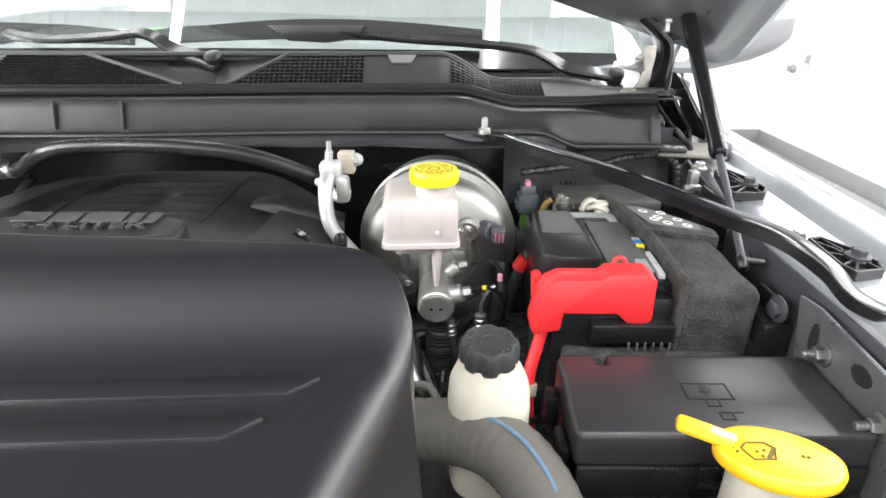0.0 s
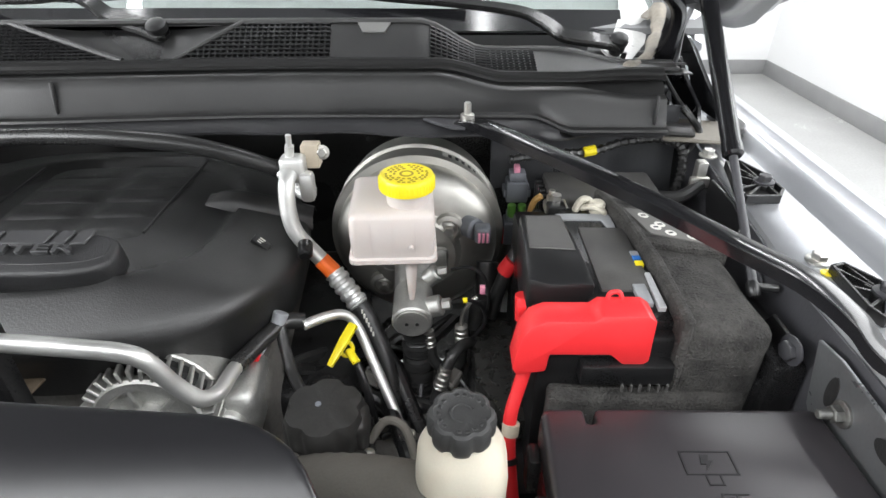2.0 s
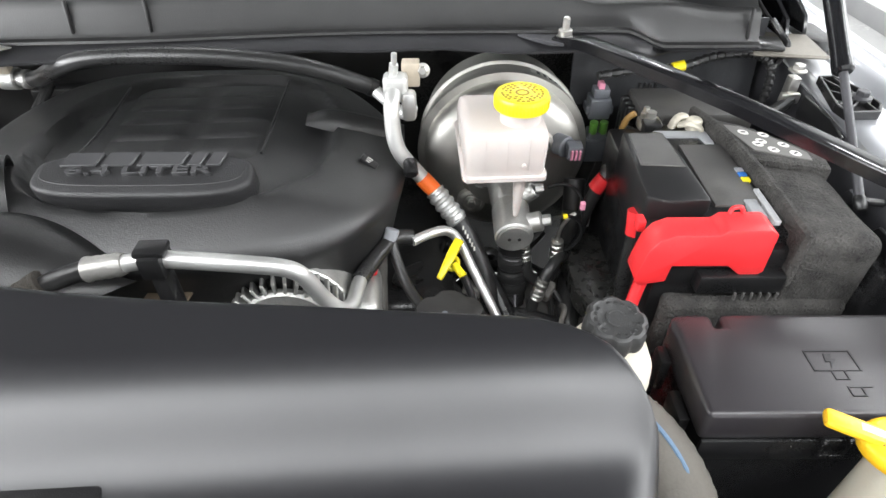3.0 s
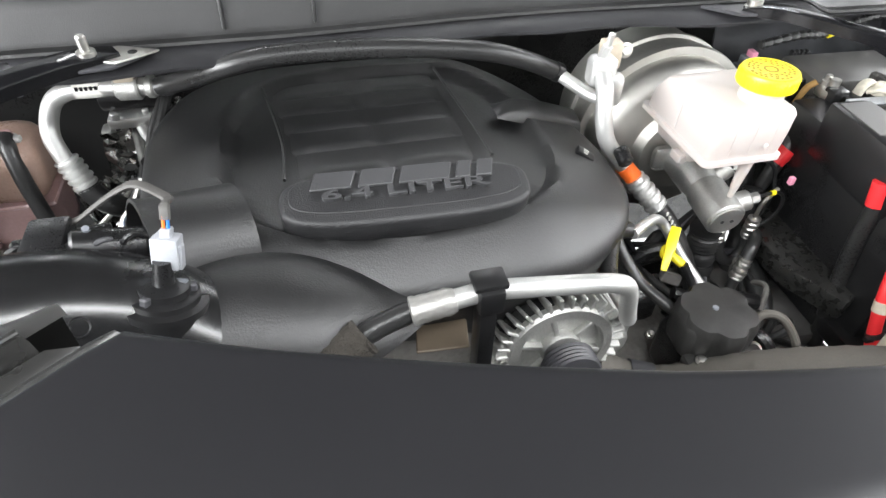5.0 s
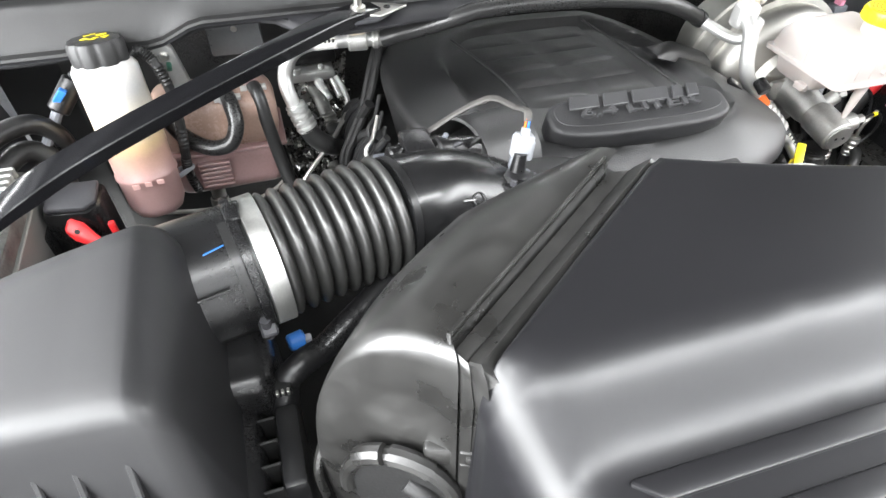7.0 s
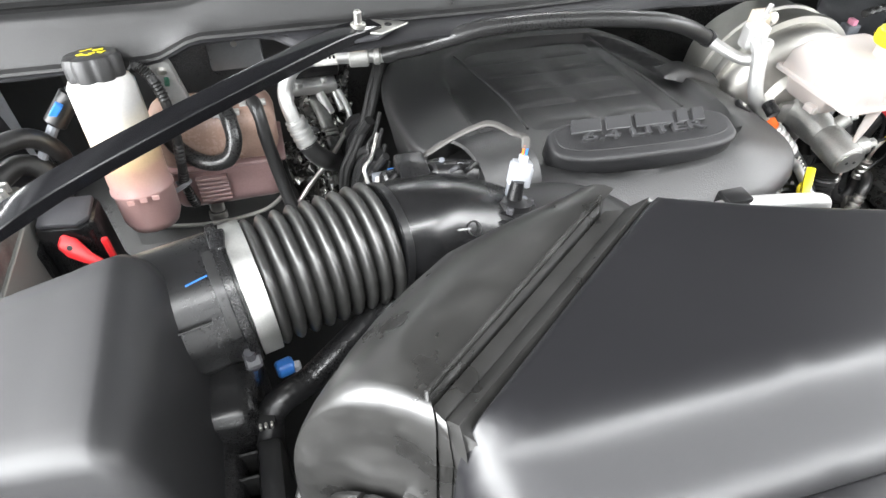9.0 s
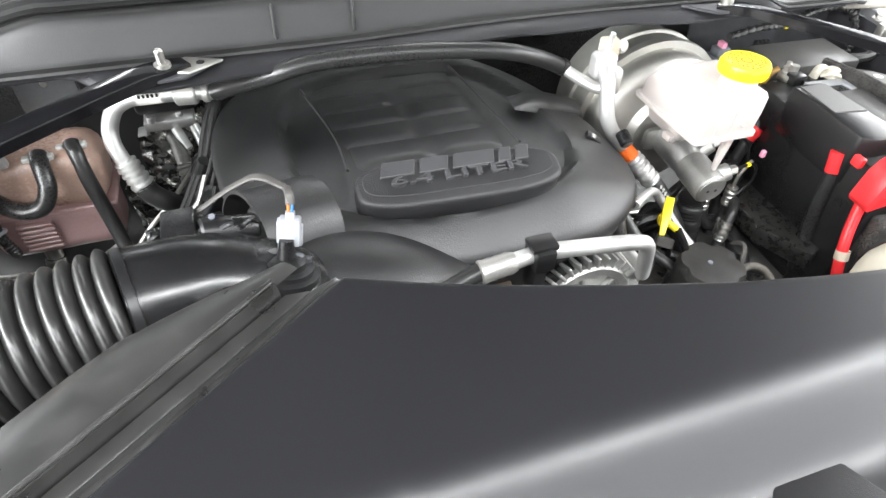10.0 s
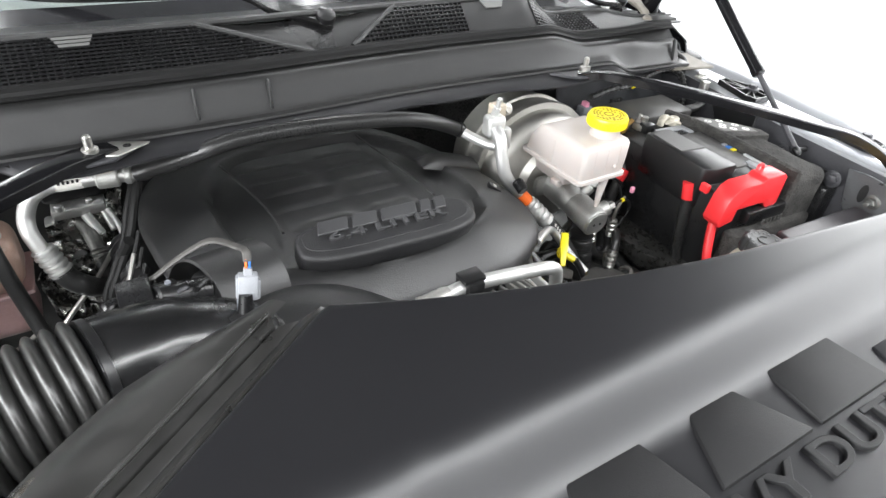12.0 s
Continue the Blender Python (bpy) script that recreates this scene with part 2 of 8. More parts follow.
def prism(outline, z0, z1, r=0.003, seg=2, m=None):
    """A plate of any outline (x, y) from z0 to z1 with rounded edges."""
    bm = rings(bmesh.new(), [[(x, y, z0) for x, y in outline], [(x, y, z1) for x, y in outline]])
    bmesh.ops.recalc_face_normals(bm, faces=bm.faces)
    if r:
        bmesh.ops.bevel(bm, geom=[e for e in bm.edges if e.calc_face_angle(0) > 0.6], offset=r, segments=seg, affect="EDGES", profile=0.5)
    if m:
        bm.transform(m)
    return bm


def bolt(a, b, r=0.008, h=0.007, parent=None, name="bolt", material=None):
    """A flanged hex bolt head standing at a towards b."""
    d = (Vector(b) - Vector(a)).normalized()
    bm = turned([(r * 1.5, 0), (r * 1.5, h * 0.2), (r * 1.1, h * 0.35)], a, b, 20)
    add(bm, turned([(r, h * 0.3), (r, h * 0.9), (r * 0.85, h)], a, b, 6))
    return part(name, bm, material or zinc, parent)


def quad_strip(rows, thick=0.0):
    """A sheet skinned through rows of points; thick gives it depth downwards along its normals."""
    bm = bmesh.new()
    rings(bm, rows, caps=False, closed=False)
    if thick:
        bmesh.ops.recalc_face_normals(bm, faces=bm.faces)
        bmesh.ops.solidify(bm, geom=bm.faces[:], thickness=thick)
    return bm


def lerp(a, b, t):
    return a + (b - a) * t


def curve1(x, pts):
    """Smooth interpolation through (x, value) pairs."""
    xs, ys = [p[0] for p in pts], [p[1] for p in pts]
    if x <= xs[0]:
        return ys[0] + (x - xs[0]) * (ys[1] - ys[0]) / (xs[1] - xs[0])
    for i in range(len(xs) - 1):
        if x <= xs[i + 1]:
            t = (x - xs[i]) / (xs[i + 1] - xs[i])
            m0 = (ys[i + 1] - ys[max(i - 1, 0)]) / (xs[i + 1] - xs[max(i - 1, 0)])
            m1 = (ys[min(i + 2, len(xs) - 1)] - ys[i]) / (xs[min(i + 2, len(xs) - 1)] - xs[i])
            w = xs[i + 1] - xs[i]
            return (2 * t ** 3 - 3 * t * t + 1) * ys[i] + (t ** 3 - 2 * t * t + t) * w * m0 + (3 * t * t - 2 * t ** 3) * ys[i + 1] + (t ** 3 - t * t) * w * m1
    return ys[-1] + (x - xs[-1]) * (ys[-1] - ys[-2]) / (xs[-1] - xs[-2])


def text_mesh(body, size, depth, m, bevel=0.0):
    """Raised lettering as a bmesh: the text lies in the plane of m, centred."""
    c = bpy.data.curves.new("tmp", "FONT")
    c.body, c.size, c.extrude, c.align_x, c.align_y, c.bevel_depth = body, size, depth / 2, "CENTER", "CENTER", bevel
    ob = bpy.data.objects.new("tmp", c)
    scene.collection.objects.link(ob)
    me = bpy.data.meshes.new_from_object(ob)
    bm = bmesh.new()
    bm.from_mesh(me)
    bpy.data.objects.remove(ob)
    bpy.data.meshes.remove(me)
    bpy.data.curves.remove(c)
    bm.transform(m)
    return bm

# ---- the room ----
solo("floor", rbox(-3.4, 3.8, -5.0, 6.6, -0.1, 0.0, 0), floor_mat, "polished grey concrete workshop floor", "floor", kind="structure")
solo("wall_north", rbox(-3.4, 3.8, 6.35, 6.55, 0, 3.6, 0), wall_paint, "plain white painted wall", "wall", kind="structure")
solo("wall_south", rbox(-3.4, 3.8, -5.0, -4.8, 0, 3.6, 0), wall_paint, "plain white painted wall", "wall", kind="structure")
solo("wall_east", rbox(3.6, 3.8, -4.8, 6.35, 0, 3.6, 0), wall_paint, "plain white painted wall", "wall", kind="structure")
solo("wall_west", rbox(-3.4, -3.2, -4.8, 6.35, 0, 3.6, 0), wall_paint, "plain white painted wall", "wall", kind="structure")


def ribbed_ceiling():
    bm = bmesh.new()
    prof = []
    for k in range(60):
        x = -3.4 + 0.12 * k
        prof += [(x, 3.60), (x + 0.086, 3.60), (x + 0.094, 3.572), (x + 0.112, 3.572)]
    rings(bm, [[(x, y, z) for x, z in prof] for y in (-5.0, 6.6)], caps=False, closed=False)
    return bm


solo("ceiling", ribbed_ceiling(), ceiling_metal, "white ribbed metal ceiling", "ceiling", kind="structure", smooth=0)
solo("baseboard", add(rbox(-3.2, 3.6, 6.335, 6.349, 0, 0.14, 0.002), rbox(3.586, 3.599, -4.8, 6.33, 0, 0.14, 0.002)), grey_trim, "grey rubber baseboard along white walls", "baseboard", kind="structure")
ws = thing("wall_switch", "white switch plate on the white wall", "switch", (3.59, 5.77, 0.91))
part("plate", rbox(3.590, 3.6, 5.70, 5.84, 0.84, 0.99, 0.004), mat("off_white_plastic", (0.6, 0.6, 0.58), 0.4), ws)
part("rocker", rbox(3.584, 3.591, 5.74, 5.80, 0.88, 0.95, 0.003), white_plastic, ws)
solo("wall_hook", turned([(0.03, 0), (0.04, 0.02), (0.02, 0.05), (0.03, 0.06)], (3.6, 5.97, 0.81), (3, 5.97, 0.81), 20), grey_trim, "small grey knob on the white wall", "hook", (3.6, 5.97, 0.81))

# ---- truck body round the engine bay ----
SIDE[0] = "both"
truck = thing("truck_body", "silver pickup truck body with its engine bay open", "truck")


def drop(x):
    """How far the cowl falls away towards its ends."""
    t = min(1, max(0, (abs(x + 0.07) - 0.37) / 0.09))
    return t * t * (3 - 2 * t)


def sag(x):
    t = min(1, max(0, (x - 0.49) / 0.09))
    return t * t * (3 - 2 * t)


def cowl_pt(x, v, up=0.0):
    """A point of the cowl top: v runs from its front edge to its rear edge."""
    d = drop(x)
    return Vector((x, lerp(1.077, 1.118, v) + 0.012 * d + 0.02 * d * v - 0.030 * sag(x) * v, lerp(1.404, 1.441, v) - d * lerp(0.019, 0.042, v) + lerp(0.006, -0.010, v) * sag(x) + up))


def strip_top(x):
    return 1.391 - 0.020 * drop((x + 0.07) * 0.95 - 0.07) - 0.010 * sag(x)


def strip_low(x):
    t = min(1, max(0, (abs(x + 0.045) - 0.485) / 0.06))
    return 1.349 - 0.020 * t * t * (3 - 2 * t)


xs = [lerp(-0.76, 0.618, i / 90) for i in range(91)]
part("cowl_strip", quad_strip([[(x, 1.066, strip_top(x) + 0.002) for x in xs], [(x, 1.056, strip_top(x) + 0.001) for x in xs], [(x, 1.052, strip_top(x) - 0.002) for x in xs], [(x, 1.048, strip_top(x) - 0.012) for x in xs],
                               [(x, 1.040, strip_low(x) + 0.004) for x in xs], [(x, 1.036, strip_low(x)) for x in xs], [(x, 1.028, strip_low(x) - 0.001) for x in xs], [(x, 1.027, strip_low(x) - 0.004) for x in xs]], 0.003), cowl_grey, truck, "dusty grey plastic cowl strip")
for sx in (-0.24, -0.149, 0.605):
    part("seam_rib", rbox(sx - 0.0035, sx + 0.0005, -0.0035, 0.003, -0.019, 0.019, 0.0025, m=Matrix.Translation((0, 1.0435, 1.371 if sx < 0.5 else 1.349)) @ pose(0, 0, 0, -12)), cowl_grey, truck)
part("weather_seal", tube([(x, 1.073 + 0.012 * drop(x), strip_top(x) + 0.014 * sag(x) + 0.0075) for x in xs], 0.0085, 10, 1, False), seal_black, truck, "black rubber hood seal")
part("seal_skirt", quad_strip([[(x, 1.080 + 0.012 * drop(x), strip_top(x) + 0.014 * sag(x) + 0.010) for x in xs], [(x, 1.064, strip_top(x) + 0.0015) for x in xs]], 0.002), seal_black, truck)
part("seal_lip", quad_strip([[(x, 1.078 + 0.012 * drop(x), strip_top(x) + 0.014 * sag(x) + 0.014) for x in xs], [(x, 1.060 + 0.01 * drop(x), strip_top(x) + 0.014 * sag(x) + 0.006) for x in xs]], 0.002), seal_black, truck)


def ledge_front(x):
    """The wavy front edge of the ledge below the cowl."""
    back = min(1, max(0, (-0.415 - x) / 0.05, (x - 0.45) / 0.06))
    return 1.004 + 0.040 * back * back * (3 - 2 * back) - 0.012 * math.exp(-((x - 0.36) / 0.10) ** 2) - 0.012 * math.exp(-((x + 0.36) / 0.10) ** 2) + 0.003 * math.sin(x * 37)


part("ledge", quad_strip([[(x, 1.046, strip_low(x) - 0.003) for x in xs], [(x, 1.024, strip_low(x) - 0.006) for x in xs], [(x, ledge_front(x) + 0.006, strip_low(x) - 0.009) for x in xs], [(x, ledge_front(x), strip_low(x) - 0.014) for x in xs], [(x, ledge_front(x), strip_low(x) - 0.017) for x in xs], [(x, ledge_front(x) + 0.02, strip_low(x) - 0.019) for x in xs]], 0.002), mat("black_primed_ledge", (0.016, 0.016, 0.018), 0.5, stain=14, var=0.35), truck, "black painted steel ledge")
part("firewall", rbox(-0.86, 0.72, 1.30, 1.32, 0.70, 1.36, 0.003), satin_black, truck, "black insulated firewall")
part("firewall_pad", quad_strip([[(x, 1.270 + 0.012 * math.sin(x * 21) * math.sin(z * 30), z) for x in xs] for z in [0.85 + 0.04 * i for i in range(12)]], 0.004), rubber, truck, "black moulded sound insulation")
cx = [lerp(-0.80, 0.66, i / 80) for i in range(81)]
part("cowl_base", quad_strip([[cowl_pt(x, v) + Vector((0, 0.006, -0.009)) for x in cx] for v in (-0.06, 0.3, 0.7, 1.0)], 0.002), satin_black, truck, "black plastic cowl panel")


def grille(x0, x1, v0=0.03, v1=0.95, slant0=0.0, slant1=0.0, rows=8):
    """A field of crossing bars over the cowl between x0 and x1, the ends cut on a slant."""
    loops = bmesh.new()

    def bar(p, q, w, h):
        d = (q - p).normalized()
        up = Vector((0, -0.72, 0.69))
        side = d.cross(up).normalized() * w
        up = up * h
        a = [loops.verts.new(v) for v in (p - side - up, p - side + up, p + side + up, p + side - up, q - side - up, q - side + up, q + side + up, q + side - up)]
        for f in ((0, 1, 5, 4), (1, 2, 6, 5), (2, 3, 7, 6), (3, 0, 4, 7), (0, 3, 2, 1), (4, 5, 6, 7)):
            loops.faces.new([a[k] for k in f])
    for i in range(rows + 1):
        v = lerp(v0, v1, i / rows)
        a, b = x0 + slant0 * i / rows, x1 + slant1 * i / rows
        n = max(2, int((b - a) / 0.02))
        for k in range(n):
            bar(cowl_pt(lerp(a, b, k / n), v), cowl_pt(lerp(a, b, (k + 1) / n), v), 0.0012, 0.0026)
    xa, xb = min(x0, x0 + slant0), max(x1, x1 + slant1)
    for k in range(int((xb - xa) / 0.0074) + 1):
        x = xa + k * 0.0074
        lo, hi = v0, v1
        if slant0 > 0 and x < x0 + slant0:
            hi = lerp(v0, v1, (x - x0) / slant0)
        if slant1 < 0 and x > x1 + slant1:
            hi = lerp(v0, v1, (x - x1) / slant1)
        if hi - lo > 0.05:
            bar(cowl_pt(x, lo, -0.0004), cowl_pt(x, hi, -0.0004), 0.0011, 0.0018)
    return loops


part("cowl_grille", grille(-0.012, 0.187, slant0=0.085), satin_black, truck, "black mesh air intake grille", smooth=0)
part("cowl_grille", grille(0.315, 0.455), satin_black, truck, "black mesh air intake grille", smooth=0)
part("cowl_grille", grille(-0.72, -0.075, slant1=-0.14, rows=11), satin_black, truck, "black mesh air intake grille", smooth=0)


def cowl_plate(x0, x1, s0=0, s1=0):
    return quad_strip([[cowl_pt(lerp(x0 + s0 * v, x1 + s1 * v, i / 12), v) for i in range(13)] for v in (0, 0.25, 0.5, 0.75, 1.0)], 0.004)


part("cowl_plate", cowl_plate(0.187, 0.315), cowl_grey, truck)
part("cowl_plate", cowl_plate(0.455, 0.64), cowl_grey, truck)
part("wiper_well", quad_strip([[cowl_pt(lerp(-0.075 - 0.14 * v, -0.012 + 0.085 * v, i / 12), v) + Vector((0, 0.004, -0.012 * math.sin(math.pi * i / 12))) for i in range(13)] for v in (0, 0.25, 0.5, 0.75, 1.0)], 0.004), cowl_grey, truck)
for a, b in ((-0.075, -0.215), (-0.012, 0.073)):
    part("well_rim", tube([cowl_pt(a, 0, 0.001), cowl_pt(lerp(a, b, 0.5), 0.5, 0.001), cowl_pt(b, 1.0, 0.001)], 0.004, 8, 2), cowl_grey, truck)
# The tabs' grey is lightened for the light that falls on them.
pale = mat("lit_cowl_tab", (0.14, 0.14, 0.135), 0.42)
for tx in (0.243, -0.347):
    part("cowl_tab", quad_strip([[cowl_pt(tx + k * lerp(0.014, 0.025, (v - 0.66) / 0.38) / 4, v, 0.0035) for k in range(-4, 5)] for v in (0.66, 0.70, 0.85, 1.04)], 0.003), pale, truck, "grey cowl tab, lightened for the light it faces")
part("cowl_rim", tube([cowl_pt(lerp(-0.78, 0.64, i / 80), 1.03) for i in range(81)], 0.0045, 8, 1, False), cowl_grey, truck)
part("cowl_rear", quad_strip([[cowl_pt(x, 1.03) for x in cx], [cowl_pt(x, 1.03) + Vector((0, 0.05, -0.012)) for x in cx], [cowl_pt(x, 1.03) + Vector((0, 0.12, -0.022)) for x in cx]], 0.003), satin_black, truck)
dusty_seal = mat("dusty_tan_foam_seal", (0.17, 0.153, 0.128), 0.7, grain=200, bump=0.5, stain=30, var=0.45)
part("corner_seal", tube([(0.572, 1.094, 1.390), (0.590, 1.115, 1.389), (0.615, 1.15, 1.390), (0.646, 1.22, 1.396), (0.662, 1.262, 1.403), (0.669, 1.29, 1.414), (0.672, 1.31, 1.430)], lambda f: 0.006 + 0.007 * f + 0.003 * math.sin(23 * f) * math.sin(7 * f + 1), 10, 8, flat=0.8), dusty_seal, truck, "crumpled tan foam corner seal")
part("seal_flap", quad_strip([[(0.652 + 0.006 * math.sin(5 * k), 1.29 + 0.012 * k, 1.415 + 0.004 * math.sin(3 * k)), (0.668, 1.295 + 0.012 * k, 1.422 + 0.003 * math.cos(4 * k)), (0.682, 1.30 + 0.012 * k, 1.412)] for k in range(4)], 0.003), dusty_seal, truck, "torn foam flap")
part("pillar_foot", quad_strip([[(0.585, 1.150, 1.372), (0.618, 1.215, 1.375), (0.648, 1.27, 1.381), (0.663, 1.315, 1.398), (0.668, 1.345, 1.422)], [(0.575, 1.185, 1.380), (0.606, 1.24, 1.385), (0.632, 1.29, 1.396), (0.648, 1.335, 1.418), (0.655, 1.375, 1.448)], [(0.566, 1.215, 1.388), (0.596, 1.27, 1.394), (0.616, 1.325, 1.410), (0.624, 1.375, 1.442), (0.626, 1.43, 1.478)]], 0.004), mat("pale_painted_pillar", (0.42, 0.42, 0.41), 0.35, stain=18, var=0.2), truck, "pale painted windshield pillar foot")
part("corner_plate", prism([(0.622, 1.045), (0.715, 1.03), (0.722, 1.11), (0.64, 1.13), (0.618, 1.09)], 1.306, 1.311, 0.002, 1), mat("dusty_tan_sheet", (0.19, 0.175, 0.15), 0.55, stain=20, var=0.3), truck, "dusty primer coloured corner sheet")
part("corner_pad", prism([(0.622, 1.05), (0.662, 1.045), (0.668, 1.085), (0.628, 1.09)], 1.311, 1.318, 0.003, 2), rubber, truck, "black corner pad")
part("upper_bulkhead", quad_strip([[(lerp(0.40, 0.66, k / 20), 1.112 + 0.004 * math.sin(k * 0.9) - 0.02 * f * f, lerp(1.335, 1.215, f)) for k in range(21)] for f in (0, 0.25, 0.5, 0.75, 1.0)], 0.003), mat("dull_painted_bulkhead", (0.04, 0.042, 0.046), 0.45, stain=16, var=0.25), truck, "dark grey painted bulkhead")


# windshield, dash and pillars
def screen_pt(x, s):
    return Vector((x - 0.07, 1.215 + s * 0.80 + 0.10 * (x / 0.75) ** 2, 1.408 + s * 0.50 - 0.02 * (x / 0.75) ** 2))


sx_ = [lerp(-0.76, 0.76, i / 24) for i in range(25)]
screen = part("windshield", quad_strip([[screen_pt(x * (1 - 0.12 * s), s) for x in sx_] for s in (0, 0.2, 0.5, 1.0)], 0.005), glass, truck, "clear raked windshield glass")
screen.visible_shadow = False
part("screen_frit", quad_strip([[screen_pt(x, s) + Vector((0, -0.002, 0.003)) for x in sx_] for s in (0, 0.022, 0.05)], 0.001), metal_black, truck)
part("dashboard", quad_strip([[(x, 1.29, 1.40) for x in sx_], [(x, 1.5, 1.438) for x in sx_], [(x, 2.06, 1.440) for x in sx_], [(x, 2.10, 1.36) for x in sx_], [(x, 2.14, 1.1) for x in sx_]], 0.01), mat("dark_grey_dashboard", (0.13, 0.132, 0.134), 0.7), truck)
part("cab_back", rbox(-0.75, 0.75, 2.9, 3.0, 0.9, 1.9, 0.03), mat("light_grey_upholstery", (0.3, 0.3, 0.29), 0.8), truck)
for s in (-1, 1):
    part("pillar", tube([(s * 0.80 - 0.07, 1.32, 1.36), (s * 0.795 - 0.07, 1.50, 1.52), (s * 0.70 - 0.07, 2.1, 1.94)], 0.03, 10, 6), silver_paint, truck)
    part("door", rbox(s * 0.90 - 0.11, s * 0.90 - 0.03, 1.55, 3.0, 0.55, 1.42, 0.03), silver_paint, truck)


def mirror_loop(x, z0, z1, y0, y1):
    r = min(z1 - z0, y1 - y0) * 0.32
    out = []
    for cy, cz, a0 in ((y1 - r, z1 - r, 0), (y0 + r, z1 - r, 90), (y0 + r, z0 + r, 180), (y1 - r, z0 + r, 270)):
        out += [(x, cy + r * math.cos(radians(a0 + 22.5 * k)), cz + r * math.sin(radians(a0 + 22.5 * k))) for k in range(5)]
    return out


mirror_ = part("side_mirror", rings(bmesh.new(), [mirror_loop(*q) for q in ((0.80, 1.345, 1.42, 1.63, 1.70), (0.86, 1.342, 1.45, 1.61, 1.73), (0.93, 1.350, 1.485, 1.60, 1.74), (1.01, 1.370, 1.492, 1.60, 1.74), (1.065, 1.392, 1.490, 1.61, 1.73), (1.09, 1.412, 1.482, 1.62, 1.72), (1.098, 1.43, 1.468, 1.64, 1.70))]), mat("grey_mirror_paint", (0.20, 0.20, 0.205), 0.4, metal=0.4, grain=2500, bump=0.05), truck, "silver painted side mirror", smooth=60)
part("mirror_base", rbox(0.77, 0.855, 1.60, 1.72, 1.33, 1.375, 0.012, 3), satin_black, mirror_, "black mirror foot")
part("roof", quad_strip([[(x * 0.92 - 0.07, 2.08, 1.95) for x in sx_], [(x * 0.92 - 0.07, 2.6, 2.02) for x in sx_], [(x * 0.92 - 0.07, 3.0, 1.98) for x in sx_]], 0.02), silver_paint, truck)


# fenders: inner rail, drip channel, crowned outer skin
FPROF = [(0.656, 1.283), (0.658, 1.288), (0.668, 1.294), (0.716, 1.296), (0.724, 1.294), (0.729, 1.284), (0.742, 1.281), (0.750, 1.285), (0.757, 1.294), (0.766, 1.297), (0.772, 1.290), (0.778, 1.292), (0.788, 1.300), (0.806, 1.298), (0.84, 1.272), (0.875, 1.20), (0.90, 1.0), (0.90, 0.62)]


def fender(s):
    ys = [lerp(0.10, 1.56, i / 30) for i in range(31)]
    rows = []
    for y in ys:
        rows.append([(min(0, s) * 0.14 + s * (px + (0.09 * (y - 0.79) * max(0, (0.722 - px) / 0.056) if 0.65 < px < 0.722 and y > 0.79 else 0)), y, pz + 0.012 * (y - 0.8) - 0.10 * max(0, 0.55 - y) ** 2) for px, pz in FPROF])
    return quad_strip(rows, 0.003)


part("fender", fender(1), silver_paint, truck, "glossy silver painted fender")
part("fender", fender(-1), silver_paint, truck, "glossy silver painted fender")
for s in (-1, 1):
    o_ = min(0, s) * 0.14
    wy = [lerp(0.3, 1.16, k / 20) for k in range(21)]
    shift = [max(0, 0.09 * (y - 0.79)) for y in wy]
    part("inner_wing", quad_strip([[(o_ + s * (0.6555 + d), y, 1.284 + 0.012 * (y - 0.8)) for y, d in zip(wy, shift)], [(o_ + s * (0.651 + d), y, 1.262) for y, d in zip(wy, shift)], [(o_ + s * (0.652 + d * 0.6), y, 1.18) for y, d in zip(wy, shift)], [(o_ + s * 0.66, y, 1.05) for y in wy], [(o_ + s * 0.60, y, 0.9) for y in wy]], 0.003), dark_metal, truck, "dark steel inner wing")
    w = part("wheel", turned([(0.10, 0), (0.33, 0.0), (0.385, 0.03), (0.40, 0.07), (0.40, 0.2), (0.385, 0.24), (0.33, 0.27), (0.10, 0.27)], (o_ + s * 0.60, 0.55, 0.40), (s * 2, 0.55, 0.40), 48), rubber, truck, "black rubber tyre")
    part("rim", turned([(0.02, 0.2), (0.21, 0.2), (0.23, 0.275), (0.24, 0.275), (0.24, 0.2)], (o_ + s * 0.60, 0.55, 0.40), (s * 2, 0.55, 0.40), 32), aluminium, w)
part("fender_seal", prism([(0.728, 1.085), (0.746, 1.088), (0.758, 1.11), (0.758, 1.16), (0.725, 1.17), (0.722, 1.10)], 1.280, 1.310, 0.006, 2), rubber, truck, "black rubber fender end seal")
side_on = Matrix(((0, 0, 1, 0), (1, 0, 0, 0), (0, 1, 0, 0), (0, 0, 0, 1)))
part("side_panel", prism([(1.10, 1.315), (1.112, 1.336), (1.154, 1.352), (1.226, 1.383), (1.262, 1.394), (1.285, 1.394), (1.30, 1.354), (1.235, 1.354), (1.206, 1.331), (1.19, 1.31)], -0.003, 0.003, 0.001, 1, Matrix.Translation((0.712, 0, 0)) @ side_on), metal_black, truck, "black painted pillar panel")
part("hinge_base", prism([(1.085, 1.310), (1.10, 1.335), (1.15, 1.352), (1.18, 1.366), (1.20, 1.378), (1.225, 1.376), (1.21, 1.33), (1.19, 1.310)], -0.003, 0.003, 0.001, 1, Matrix.Translation((0.682, 0, 0)) @ side_on), metal_black, truck, "black hinge base plate")
part("corner_cable", tube([(0.648, 1.19, 1.372), (0.655, 1.165, 1.352), (0.667, 1.125, 1.330), (0.676, 1.112, 1.322), (0.686, 1.105, 1.316), (0.678, 1.09, 1.306), (0.668, 1.07, 1.298)], 0.0032, 8), rubber, truck, "thin black cable")
